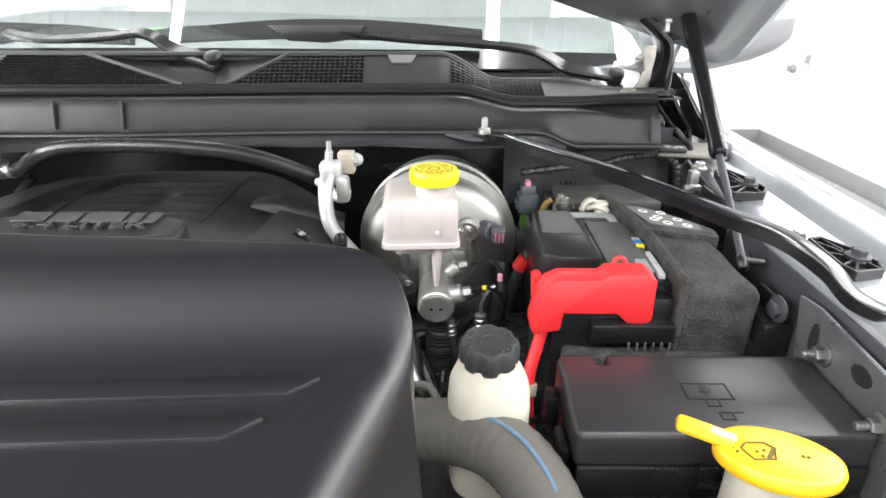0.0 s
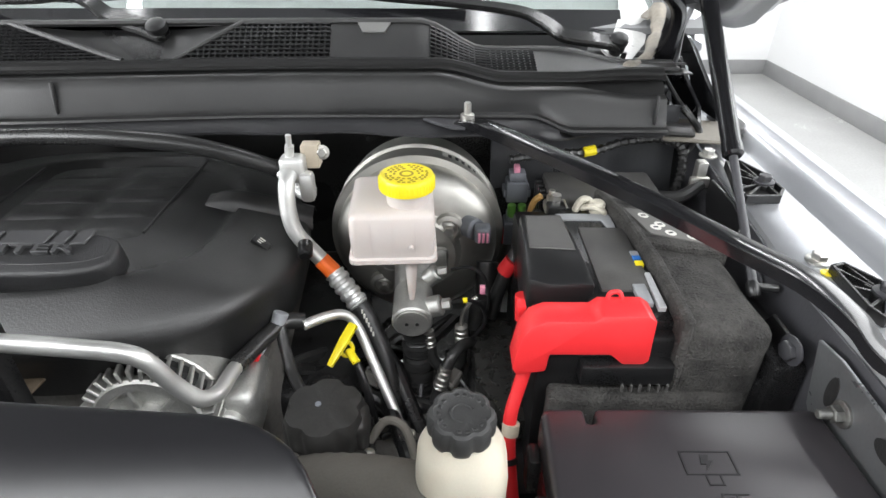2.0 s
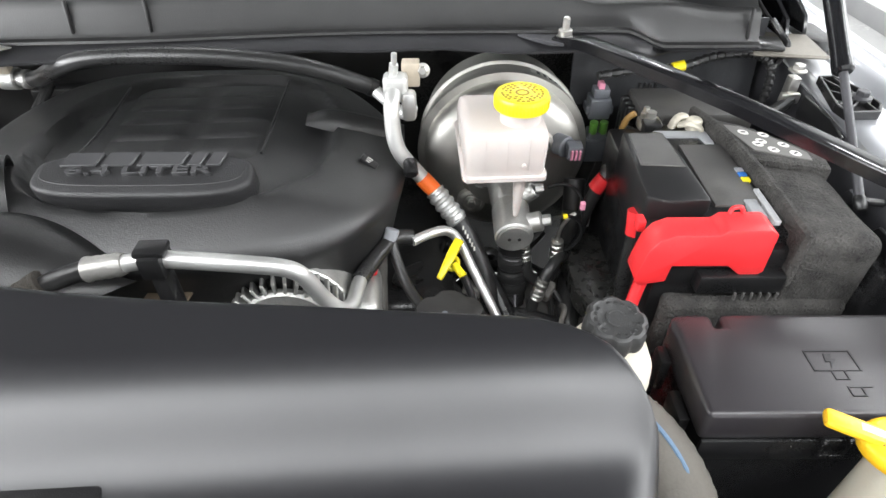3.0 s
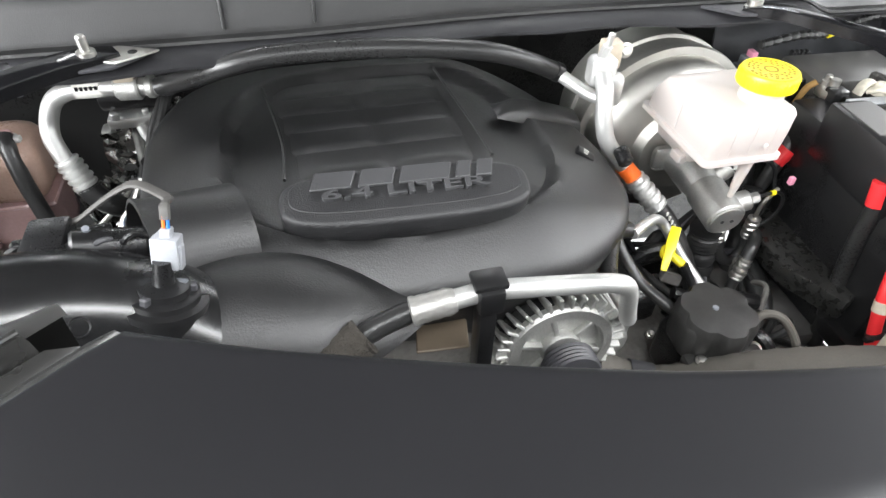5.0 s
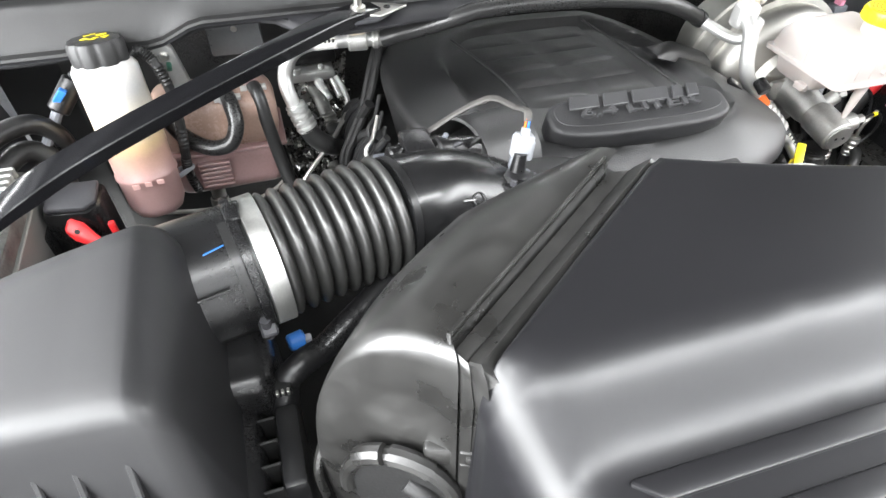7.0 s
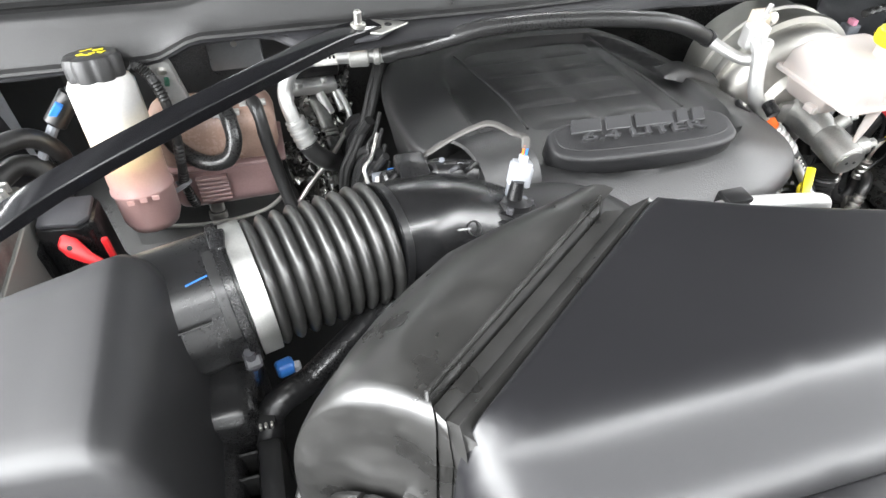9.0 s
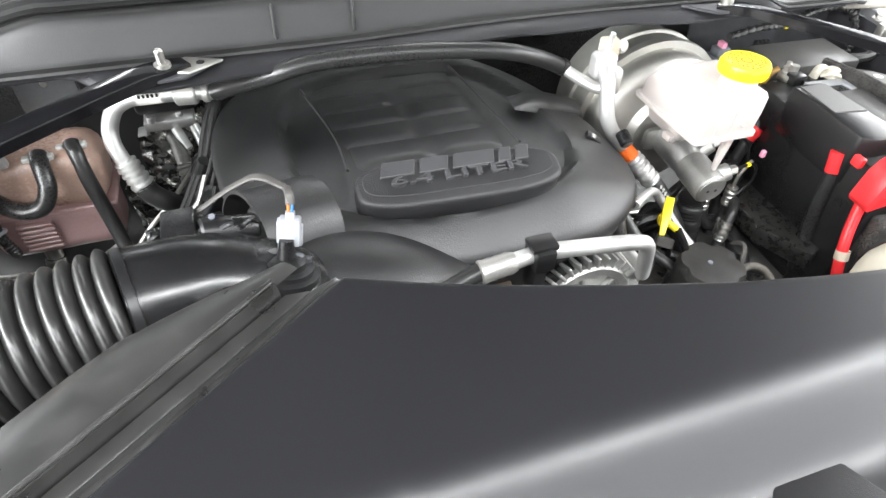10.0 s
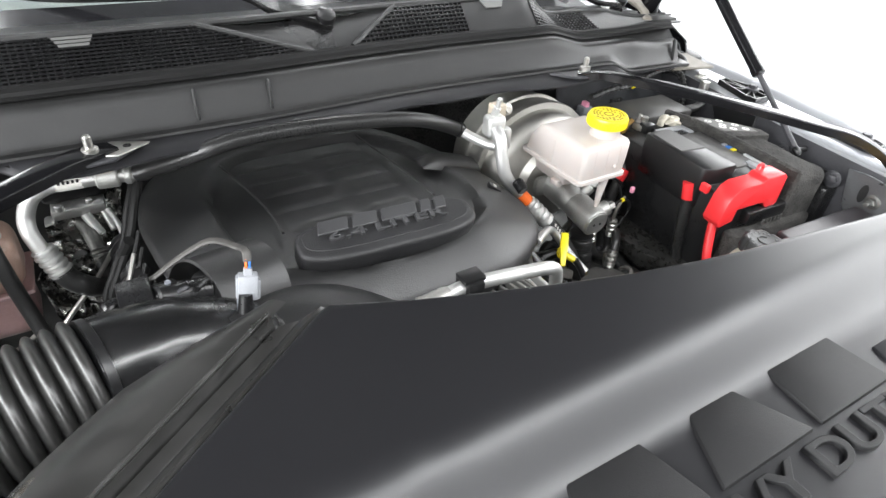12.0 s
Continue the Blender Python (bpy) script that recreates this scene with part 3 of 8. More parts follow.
part("bay_floor", rbox(-0.80, 0.66, 0.2, 1.16, 0.78, 0.80, 0), hose_black, truck, "dark bay floor")
part("front_panel", rbox(-0.84, 0.70, 0.26, 0.40, 0.6, 1.16, 0.01), satin_black, truck, "black radiator support panel")
# side plate with slot, holes and nuts
part("side_plate", prism([(0.535, 1.17), (0.535, 1.272), (0.66, 1.280), (0.690, 1.276), (0.675, 1.22), (0.62, 1.17)], 0.0, 0.004, 0.001, 1, Matrix.Translation((0.641, 0, 0)) @ Matrix(((0, 0, 1, 0), (1, 0, 0, 0), (0, 1, 0, 0), (0, 0, 0, 1)))), mat("grey_steel_plate", (0.17, 0.175, 0.18), 0.35, metal=0.6, stain=20), truck, "grey steel side plate")
for y, z, a, b in ((0.655, 1.252, 0.006, 0.015), (0.592, 1.258, 0.012, 0.008)):
    part("plate_hole", prism([(a * math.cos(t), b * math.sin(t)) for t in [2 * math.pi * k / 16 for k in range(16)]], -0.001, 0.0006, 0, 1, Matrix.Translation((0.6405, y, z)) @ Matrix(((0, 0, -1, 0), (1, 0, 0, 0), (0, 1, 0, 0), (0, 0, 0, 1)))), rubber, truck, "dark slot through the plate")
for y, z in ((0.637, 1.247), (0.560, 1.236)):
    n = part("flange_nut", add(turned([(0.011, 0), (0.011, 0.002), (0.009, 0.003)], (0.641, y, z), (0, y, z), 20), turned([(0.0072, 0.002), (0.0072, 0.009), (0.006, 0.010)], (0.641, y, z), (0, y, z), 6), turned([(0.0038, 0.01), (0.0038, 0.019), (0.003, 0.020)], (0.641, y, z), (0, y, z), 14)), dark_alu, truck, "dull plated nut and stud")
for x, y, z in ((0.682, 0.778, 1.2945), (0.706, 1.112, 1.299), (0.672, 1.02, 1.297)):
    bolt((x, y, z), (x, y, 2), 0.0075, 0.009, truck)
part("paint_dot", turned([(0.006, 0), (0.006, 0.0006)], (0.679, 0.757, 1.2955), (0.679, 0.757, 2), 16), yellow, truck, "yellow paint mark")


SIDE[0] = RIGHT
# hood, raised on its hinges
def hood_pt(x, s):
    a = abs(x)
    y = curve1(a, [(0, 1.05), (0.45, 1.095), (0.60, 1.14), (0.70, 1.172), (0.73, 1.182), (0.765, 1.192), (0.785, 1.194), (0.80, 1.191), (0.812, 1.184), (0.82, 1.174), (0.825, 1.160)])
    z = curve1(a, [(0, 1.565), (0.45, 1.535), (0.58, 1.500), (0.70, 1.462), (0.73, 1.453), (0.75, 1.442), (0.765, 1.434), (0.785, 1.427), (0.80, 1.4285), (0.812, 1.435), (0.82, 1.443), (0.825, 1.454)])
    return Vector((x - 0.05, y - 1.0 * s, z + 0.80 * s))


hx = [lerp(-0.825, 0.825, i / 150) for i in range(151)]
hood = thing("hood", "raised silver truck hood seen from its underside", "hood", (0, 1.3, 1.45))
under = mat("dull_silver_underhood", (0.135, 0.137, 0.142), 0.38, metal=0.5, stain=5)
part("outer_skin", quad_strip([[hood_pt(x, s) for x in hx] for s in [k / 12 for k in range(13)]], 0.005), silver_paint, hood, "silver painted outer skin", smooth=60)


def frame_pt(x, s):
    ridge = 0.016 * math.exp(-((abs(x) - 0.735) / 0.016) ** 2) + 0.020 * math.exp(-((abs(x) - 0.60) / 0.045) ** 2)
    edge = max(0, min(1, (0.79 - abs(x)) / 0.03)) * min(1, s / 0.05)
    return hood_pt(x, 0.004 + 0.98 * s) + Vector((0, -0.014, -0.017)) * (0.35 + edge) + Vector((0, -0.62, -0.78)) * ridge * edge


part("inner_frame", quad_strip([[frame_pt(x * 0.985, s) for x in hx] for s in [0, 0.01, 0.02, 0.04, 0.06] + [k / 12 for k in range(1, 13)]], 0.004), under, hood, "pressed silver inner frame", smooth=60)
# Unseen lining, sized to darken what the black plastics below reflect.
part("liner", quad_strip([[hood_pt(x * 0.60, s) + Vector((0, -0.035, -0.045 - 0.01 * math.sin(9 * x) * math.sin(11 * s))) for x in hx] for s in [0.13 + 0.77 * k / 20 for k in range(21)]], 0.012), felt, hood, "unseen black felt lining that darkens reflections", smooth=60)
for x, y, z in ((0.617, 1.088, 1.497), (0.636, 0.995, 1.548)):
    part("hinge_bolt", add(turned([(0.013, 0), (0.013, 0.003)], (x, y, z), (x, y - 0.2, z - 0.8), 18), turned([(0.0085, 0.002), (0.0085, 0.010), (0.0055, 0.011), (0.0055, 0.022), (0.004, 0.023)], (x, y, z), (x, y - 0.2, z - 0.8), 6)), zinc, hood, "zinc plated hinge nut")
part("press_hole", turned([(0.008, 0), (0.008, 0.001)], frame_pt(0.72, 0.09), frame_pt(0.72, 0.09) + Vector((0, -0.62, -0.78)), 16), seal_black, hood, "dark press hole")
part("hinge_arm", tube([(0.548, 1.06, 1.517), (0.575, 1.075, 1.500), (0.607, 1.095, 1.478), (0.628, 1.115, 1.462), (0.640, 1.14, 1.440), (0.644, 1.16, 1.402), (0.650, 1.18, 1.372), (0.668, 1.19, 1.345)], 0.014, 10, 6, flat=0.6), metal_black, hood, "black hinge arm")
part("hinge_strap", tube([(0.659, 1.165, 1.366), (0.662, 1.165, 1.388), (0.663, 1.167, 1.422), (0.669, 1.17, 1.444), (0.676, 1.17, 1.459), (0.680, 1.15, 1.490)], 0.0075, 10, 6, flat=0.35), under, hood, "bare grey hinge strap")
part("hinge_plate", prism([(-0.012, -0.11), (0.018, -0.11), (0.022, 0.04), (-0.012, 0.05)], 0, 0.005, 0.001, 1, Matrix.Translation((0.652, 1.10, 1.488)) @ pose(0, 0, 0, -38)), dark_metal, hood, "dark hinge plate")


# wipers
wiper_black = mat("matt_black_wiper_paint", (0.007, 0.007, 0.007), 0.24, grain=700, bump=0.08)


def wiper(pivot, pts, blade, label):
    w = thing("wiper", label, "wiper", pivot, group="windshield wipers")
    P = Vector(pivot)
    n = Vector((0, -0.5, 0.86))
    part("pivot", add(turned([(0.0085, -0.036), (0.0085, -0.012), (0.012, -0.010), (0.0125, -0.002)], P, P + n, 24), tube([P + Vector((0.004, 0.008, -0.03)), P + Vector((0.010, 0.002, -0.022)), P + Vector((0.012, 0, -0.012))], 0.004, 8)), satin_black, w, "black wiper spindle")
    path = spline([P + Vector((0.010, 0, -0.001)), P] + pts, 8)
    loops = []
    for i, q in enumerate(path):
        d = (path[min(i + 1, len(path) - 1)] - path[max(i - 1, 0)]).normalized()
        side = d.cross(n).normalized()
        f = i / (len(path) - 1)
        hw, hh = lerp(0.0145, 0.0075, min(1, f * 1.5)) * min(1, 0.55 + i * 0.08), lerp(0.0052, 0.004, f)
        loops.append([q + side * u + n * v for u, v in ((-hw, -hh), (-hw, hh * 0.3), (-hw * 0.82, hh), (hw * 0.82, hh), (hw, hh * 0.3), (hw, -hh), (hw * 0.8, -hh), (hw * 0.8, hh * 0.1), (-hw * 0.8, hh * 0.1), (-hw * 0.8, -hh))])
    part("arm", rings(bmesh.new(), loops), wiper_black, w, "black steel wiper arm", smooth=24)
    part("cap", turned([(0.0132, 0.003), (0.0138, 0.006), (0.0128, 0.0115), (0.0085, 0.0145), (0.002, 0.0155)], P, P + n, 28), satin_black, w, "round black nut cap")
    a, b = Vector(blade[0]), Vector(blade[1])
    n = Vector((0, -0.53, 0.85))
    loops = []
    for i in range(21):
        q = a.lerp(b, i / 20) + n * (0.010 * math.sin(math.pi * i / 20))
        h = 0.006 + 0.006 * math.sin(math.pi * i / 20)
        loops.append([q + Vector((0, -0.012, -0.010)), q + Vector((0, -0.010, 0.002)), q + Vector((0, 0.002, h * 1.7)), q + Vector((0, 0.009, -0.002)), q + Vector((0, 0.002, -0.014))])
    part("blade", rings(bmesh.new(), loops), seal_black, w, "black rubber wiper blade")
    m = a.lerp(b, 0.5)
    part("adapter", add(prism([(-0.085, -0.008), (-0.068, 0.013), (-0.015, 0.020), (0.05, 0.017), (0.085, -0.008)], -0.011, 0.011, 0.003, 2, Matrix.Translation(m + n * 0.012) @ axis((0, 0, 0), (0, -1, 0.1)) @ pose(0, 0, 0, 0, 0, 180))), satin_black, w)
    return w


wiper((0.583, 1.190, 1.398), [Vector((0.545, 1.170, 1.408)), Vector((0.500, 1.162, 1.416)), Vector((0.472, 1.185, 1.430)), Vector((0.438, 1.205, 1.440)), Vector((0.348, 1.235, 1.447)), Vector((0.235, 1.262, 1.452)), Vector((0.12, 1.275, 1.462))], ((-0.20, 1.285, 1.452), (0.37, 1.285, 1.454)), "black wiper lying along the windshield base")
wiper((-0.033, 1.102, 1.433), [Vector((-0.055, 1.105, 1.440)), Vector((-0.096, 1.115, 1.449)), Vector((-0.127, 1.128, 1.465)), Vector((-0.161, 1.145, 1.470)), Vector((-0.230, 1.17, 1.462)), Vector((-0.36, 1.22, 1.455)), Vector((-0.45, 1.265, 1.462))], ((-0.74, 1.29, 1.446), (-0.24, 1.28, 1.450)), "black wiper with its cranked arm pivot")
SIDE[0] = HERE
paper = thing("windshield_paper", "white paper sheet with a barcode on the dashboard", "paper", (-0.34, 1.75, 1.45))
part("sheet", prism([(-0.310, 1.440), (-0.205, 2.040), (-0.490, 2.060), (-0.470, 1.62)], 1.4508, 1.452, 0, 1), print_white, paper)
part("green_edge", prism([(-0.308, 1.430), (-0.203, 2.030), (-0.192, 2.030), (-0.290, 1.430)], 1.4508, 1.4523, 0, 1), green, paper, "green paper edge")
for k in range(14):
    part("barcode_bar", rbox(-0.335 + 0.0075 * k, -0.335 + 0.0075 * k + (0.005 if k % 3 else 0.003), 1.89, 1.93, 1.4522, 1.4527, 0), satin_black, paper)
SIDE[0] = RIGHT

# ---- braces, gas strut, fender brackets ----
def brace(s, pts, label):
    st = Vector((s * 0.362, 1.0, 1.3445))
    b = thing("strut_brace", label, "brace", st, group="engine bay braces")
    path = spline([Vector(p) for p in pts], 8)
    loops = []
    k = len(path)
    for i, q in enumerate(path):
        d = path[min(i + 1, k - 1)] - path[max(i - 1, 0)]
        d.z = 0
        side = d.normalized().cross(Vector((0, 0, 1)))
        f = min(1, i / 8, (k - 1 - i) / 10)
        tilt = 0.22 * f if s < 0 else 0
        w, h = lerp(0.010, 0.0105, f), lerp(0.003, 0.0062, f)
        loops.append([q + side * a + Vector((0, 0, c + tilt * a)) for a, c in ((-w, -h), (-w, h * 0.78), (-w * 0.93, h * 0.96), (-w * 0.86, h), (w * 0.86, h), (w * 0.93, h * 0.96), (w, h * 0.78), (w, -h), (w * 0.8, -h), (w * 0.8, 0), (-w * 0.8, 0), (-w * 0.8, -h))])
    part("bar", rings(bmesh.new(), loops), metal_black, b, "glossy black bar", smooth=24)
    part("foot_plate", prism([(-0.032, -0.010), (-0.014, -0.017), (0.02, -0.013), (0.04, 0.004), (0.055, 0.02), (0.02, 0.016), (-0.012, 0.018)], -0.001, 0.003, 0.001, 1, Matrix.Translation(st) @ Matrix.Diagonal((-s, 1, 1, 1))), dark_metal, b, "pressed foot plate")
    if s < 0:
        part("tie_plate", prism([(-0.352, 1.026), (-0.340, 1.028), (-0.302, 1.013), (-0.304, 1.010), (-0.338, 0.990), (-0.352, 0.996)], 1.3475, 1.3495, 0.0006, 1), zinc, b, "bright triangular tie plate")
        part("tie_hole", turned([(0.0045, 0), (0.0045, 0.0006)], (-0.326, 1.011, 1.3493), (-0.326, 1.011, 2), 16), rubber, b, "dark hole")
    part("stud", turned([(0.0105, 0), (0.0105, 0.003), (0.0085, 0.004), (0.0085, 0.011), (0.0045, 0.012), (0.0045, 0.024), (0.003, 0.026)], st + Vector((0, 0, 0.003)), st + Vector((0, 0, 1)), 12), zinc, b, "zinc plated stud and nut")
    return b


brace(1, ((0.352, 1.004, 1.347), (0.374, 0.985, 1.350), (0.40, 0.948, 1.353), (0.50, 0.830, 1.347), (0.580, 0.735, 1.336), (0.615, 0.693, 1.331), (0.640, 0.662, 1.316), (0.660, 0.638, 1.296), (0.712, 0.602, 1.288)), "glossy black steel brace bar bolted to the fender")
SIDE[0] = LEFT
brace(-1, ((-0.340, 1.012, 1.350), (-0.362, 1.0, 1.350), (-0.39, 0.984, 1.351), (-0.46, 0.940, 1.347), (-0.55, 0.884, 1.340), (-0.64, 0.828, 1.330), (-0.69, 0.797, 1.318), (-0.73, 0.77, 1.303)), "glossy black steel brace bar over the coolant bottles")
SIDE[0] = RIGHT
bolt((0.688, 0.624, 1.303), (0.688, 0.624, 2), 0.008, 0.008, bpy.data.objects["strut_brace"])

gs = thing("gas_strut", "black gas strut holding up the hood", "gas strut", (0.623, 0.772, 1.28))
part("rod", cyl((0.622, 0.765, 1.275), (0.632, 0.915, 1.382), 0.0042, 14), dark_metal, gs, "bare steel rod")
part("cylinder", turned([(0.008, 0), (0.0105, 0.003), (0.0106, 0.012), (0.0098, 0.016), (0.0098, 0.25), (0.008, 0.255)], (0.6295, 0.878, 1.356), (0.643, 1.085, 1.502), 20), metal_black, gs, "black gas cylinder")
part("ball_socket", add(turned([(0.004, 0), (0.006, 0.003), (0.006, 0.012), (0.0045, 0.015)], (0.621, 0.757, 1.269), (0.632, 0.915, 1.382), 14), cyl((0.621, 0.765, 1.275), (0.645, 0.765, 1.272), 0.004, 10)), satin_black, gs)
part("ball_socket", turned([(0.007, 0), (0.010, 0.005), (0.010, 0.022), (0.006, 0.026)], (0.642, 1.07, 1.492), (0.65, 1.2, 1.58), 14), satin_black, gs)


def fender_bracket(x, y, z, turn, size=1.0):
    f = thing("fender_bracket", "ribbed black plastic bracket bolted on the fender rail", "bracket", (x, y, z), group="fender brackets")
    m = Matrix.Translation((x, y, z)) @ pose(0, 0, 0, 0, 0, turn)
    shape = [(-0.018, 0.058), (-0.002, 0.060), (0.013, 0.018), (0.013, -0.018), (0.002, -0.034), (-0.034, -0.035), (-0.036, -0.016)]
    shape = [(a * size, b * size) for a, b in shape]
    wall = None
    for k, (a, b) in enumerate(shape):
        c, d = shape[(k + 1) % len(shape)]
        side = rbox(-0.001, math.hypot(c - a, d - b) + 0.001, -0.0017, 0.0017, -0.002, 0.0085, 0.0007, 1, m @ pose(a, b, 0, 0, 0, math.degrees(math.atan2(d - b, c - a))))
        wall = add(wall, side) if wall else side
    part("rim", wall, satin_black, f)
    for a, b in shape[:2] + shape[4:] + [(-0.010 * size, 0.02 * size), (-0.026 * size, 0.02 * size)]:
        part("rib", rbox(0.004, math.hypot(a, b), -0.0013, 0.0013, -0.001, 0.0075, 0.0005, 1, m @ pose(0, 0, 0, 0, 0, math.degrees(math.atan2(b, a)))), satin_black, f)
    part("web", prism([(a * size, b * size) for a, b in ((-0.035, -0.034), (0.002, -0.033), (0.012, -0.016), (0.012, 0.006), (-0.020, -0.006))], -0.001, 0.0015, 0.0005, 1, m), rubber, f, "black floor web")
    part("boss", turned([(0.0115, -0.001), (0.0115, 0.006), (0.010, 0.0075)], m @ Vector((0, 0, 0)), m @ Vector((0, 0, 1)), 24), satin_black, f)
    bolt(m @ Vector((0, 0, 0.0075)), m @ Vector((0, 0, 1)), 0.0075, 0.009, f, material=dark_metal)
    return f


fender_bracket(0.703, 0.716, 1.2955, 10, 0.78)
fender_bracket(0.697, 0.925, 1.298, 0)

part("side_web", prism([(0.87, 1.20), (0.87, 1.285), (0.90, 1.292), (0.96, 1.292), (0.965, 1.27), (0.92, 1.20)], 0, 0.004, 0.001, 1, Matrix.Translation((0.6545, 0, 0)) @ Matrix(((0, 0, 1, 0), (1, 0, 0, 0), (0, 1, 0, 0), (0, 0, 0, 1)))), satin_black, bpy.data.objects["fender_bracket.001"], "black side web")

# ---- engine cover ----
SIDE[0] = LEFT
OUT = [(-0.335, 0.92), (-0.325, 0.865), (-0.285, 0.81), (-0.21, 0.755), (-0.12, 0.729), (0.0, 0.731), (0.06, 0.748), (0.105, 0.782), (0.135, 0.838), (0.148, 0.90), (0.148, 0.97), (0.125, 1.05), (0.07, 1.11), (0.0, 1.14), (-0.12, 1.15), (-0.24, 1.14), (-0.31, 1.10), (-0.337, 1.01)]
CEN = Vector((-0.10, 0.92, 0))


def cover_top(x, y):
    z = curve1(y, [(0.715, 1.236), (0.735, 1.256), (0.76, 1.274), (0.785, 1.2865), (0.81, 1.290), (0.84, 1.289), (0.90, 1.285), (1.0, 1.275), (1.15, 1.258)])
    r = max(0, (x - 0.0) / 0.148)
    return z - 0.052 * r ** 1.35 - 0.010 * max(0, (-0.20 - x) / 0.13) ** 2


ec = thing("engine_cover", "matt black plastic engine cover with a raised badge", "engine cover", (-0.10, 0.92, 1.15))
loopo = spline([(x, y, 0) for x, y in OUT], 6, closed=True)


def recess(x, y):
    """A shallow dished field behind the front apron."""
    d = abs((x + 0.098) / 0.158) ** 3 + abs((y - 0.945) / 0.165) ** 3
    t = max(0, min(1, (1.14 - d) / 0.24))
    return -0.016 * t * t * (3 - 2 * t)


def cover_ring(f, z=None, dz=0.0, out=0.0):
    r = []
    for p in loopo:
        q = CEN + (p - CEN) * f + (p - CEN).normalized() * out
        r.append((q.x, q.y, z if z is not None else cover_top(q.x, q.y) + dz + recess(q.x, q.y)))
    return r


skirt = [[(q[0], q[1], q[2] - d) for q in cover_ring(1, out=o)] for d, o in ((0.085, -0.016), (0.05, -0.009), (0.020, -0.002), (0.010, 0.0))]
part("shell", rings(bmesh.new(), skirt + [cover_ring(0.992, dz=-0.004), cover_ring(0.975, dz=-0.001)] + [cover_ring(f) for f in (0.95, 0.92, 0.89, 0.86, 0.83, 0.80, 0.77, 0.74, 0.71, 0.68, 0.65, 0.6, 0.5, 0.4, 0.3, 0.2, 0.1, 0.02)]), cover_black, ec, "matt black cover shell", smooth=50)
BM = Matrix.Translation((-0.103, 0.802, 1.299)) @ pose(0, 0, 0, 13, 0, -3.0)
plate = [(0.105 * (1 if c > 0 else -1) * abs(c) ** 0.55, 0.029 * (1 if n > 0 else -1) * abs(n) ** 0.62) for c, n in ((math.cos(2 * math.pi * k / 44), math.sin(2 * math.pi * k / 44)) for k in range(44))]
badge = part("badge", prism(plate, -0.022, 0.008, 0.005, 3, BM), mat("badge_grey_texture", (0.020, 0.020, 0.021), 0.42, grain=900, bump=0.8, dist=0.0008), ec, "raised oval badge plate")
part("inset", prism([(a * 0.93, b * 0.72 + 0.004) for a, b in plate], 0.004, 0.0086, 0.001, 1, BM), bpy.data.materials["badge_grey_texture"], badge, "dark inset field")
gap = [(-0.080, 0.034), (-0.041, 0.029), (-0.007, 0.043), (0.041, 0.013), (0.059, 0.014)]
for x0, wd in gap:
    bl = prism([(x0, 0.0075), (x0 + wd, 0.0075), (x0 + wd + 0.005, 0.0255), (x0 + 0.005, 0.0255)], 0.008, 0.0112, 0.0009, 1, BM)
    part("block", bl, letter_grey, badge, "silver grey raised block")
part("lettering", text_mesh("6.4 LITER", 0.0225, 0.004, BM @ pose(-0.002, 0.0000, 0.0105) @ Matrix.Diagonal((1.56, 0.62, 1, 1)), 0.0004), letter_grey, badge, "silver grey raised lettering", smooth=0)
for y, xa, xb in ((0.900, -0.190, -0.018), (0.946, -0.195, -0.016), (0.990, -0.200, -0.014), (1.034, -0.205, -0.014), (1.078, -0.210, -0.014)):
    rows = []
    for i in range(25):
        x = lerp(xa, xb, i / 24)
        e = (min(1, i / 2.5) if i < 13 else min(1, (24 - i) / 2.5)) * (1 if i < 10 or i > 15 else 0.25 + 0.75 * (abs(i - 12.5) / 2.5) ** 2)
        base = cover_top(x, y) - 0.0152
        rows.append([(x, y + 0.026, base), (x, y + 0.012, base + 0.003 * e), (x, y - 0.002, base + 0.0052 * e), (x, y - 0.008, base + 0.0064 * e), (x, y - 0.013, base + 0.0063 * e), (x, y - 0.0175, base + 0.0045 * e), (x, y - 0.021, base + 0.001 * e), (x, y - 0.023, base)])
    part("louver", quad_strip(rows, 0.0), cover_black, ec, "curved louver", smooth=80)
for x0, x1 in ((-0.203, -0.222), (-0.006, -0.008)):
    part("louver_rail", tube([(x0, 0.868, cover_top(x0, 0.868) - 0.004), (x0, 0.95, cover_top(x0, 0.95) - 0.004), (x1, 1.10, cover_top(x1, 1.10) - 0.004)], 0.0016, 8, 6), cover_black, ec)
fin = []
for k in range(19):
    f = k / 18
    x, y = lerp(0.030, 0.150, f), lerp(0.974, 1.006, f)
    h, wd = 0.016 * math.sin(math.pi / 2 * min(1, f / 0.35)) ** 0.8, lerp(0.014, 0.022, math.sin(math.pi / 2 * min(1, f / 0.5)))
    base = cover_top(x, y) - 0.003
    fin.append([(x, y + wd * 0.8, base), (x, y + wd * 0.45, base + h * 0.55), (x, y + wd * 0.12, base + h), (x, y - wd * 0.15, base + h * 1.04), (x, y - wd * 0.95, base + h * 0.80), (x, y - wd * 1.15, base + h * 0.5), (x, y - wd * 1.3, base - 0.002)])
part("side_boss", quad_strip(fin, 0.0), cover_black, ec, "smooth raised side boss", smooth=60)
PM = Matrix.Translation((0.107, 0.888, cover_top(0.107, 0.888) + 0.001)) @ pose(0, 0, 0, 8, 32, -20)
pin = part("push_pin", rbox(-0.011, 0.011, -0.0055, 0.0055, -0.003, 0.004, 0.0015, 2, PM), satin_black, ec, "black clip with pale marks")
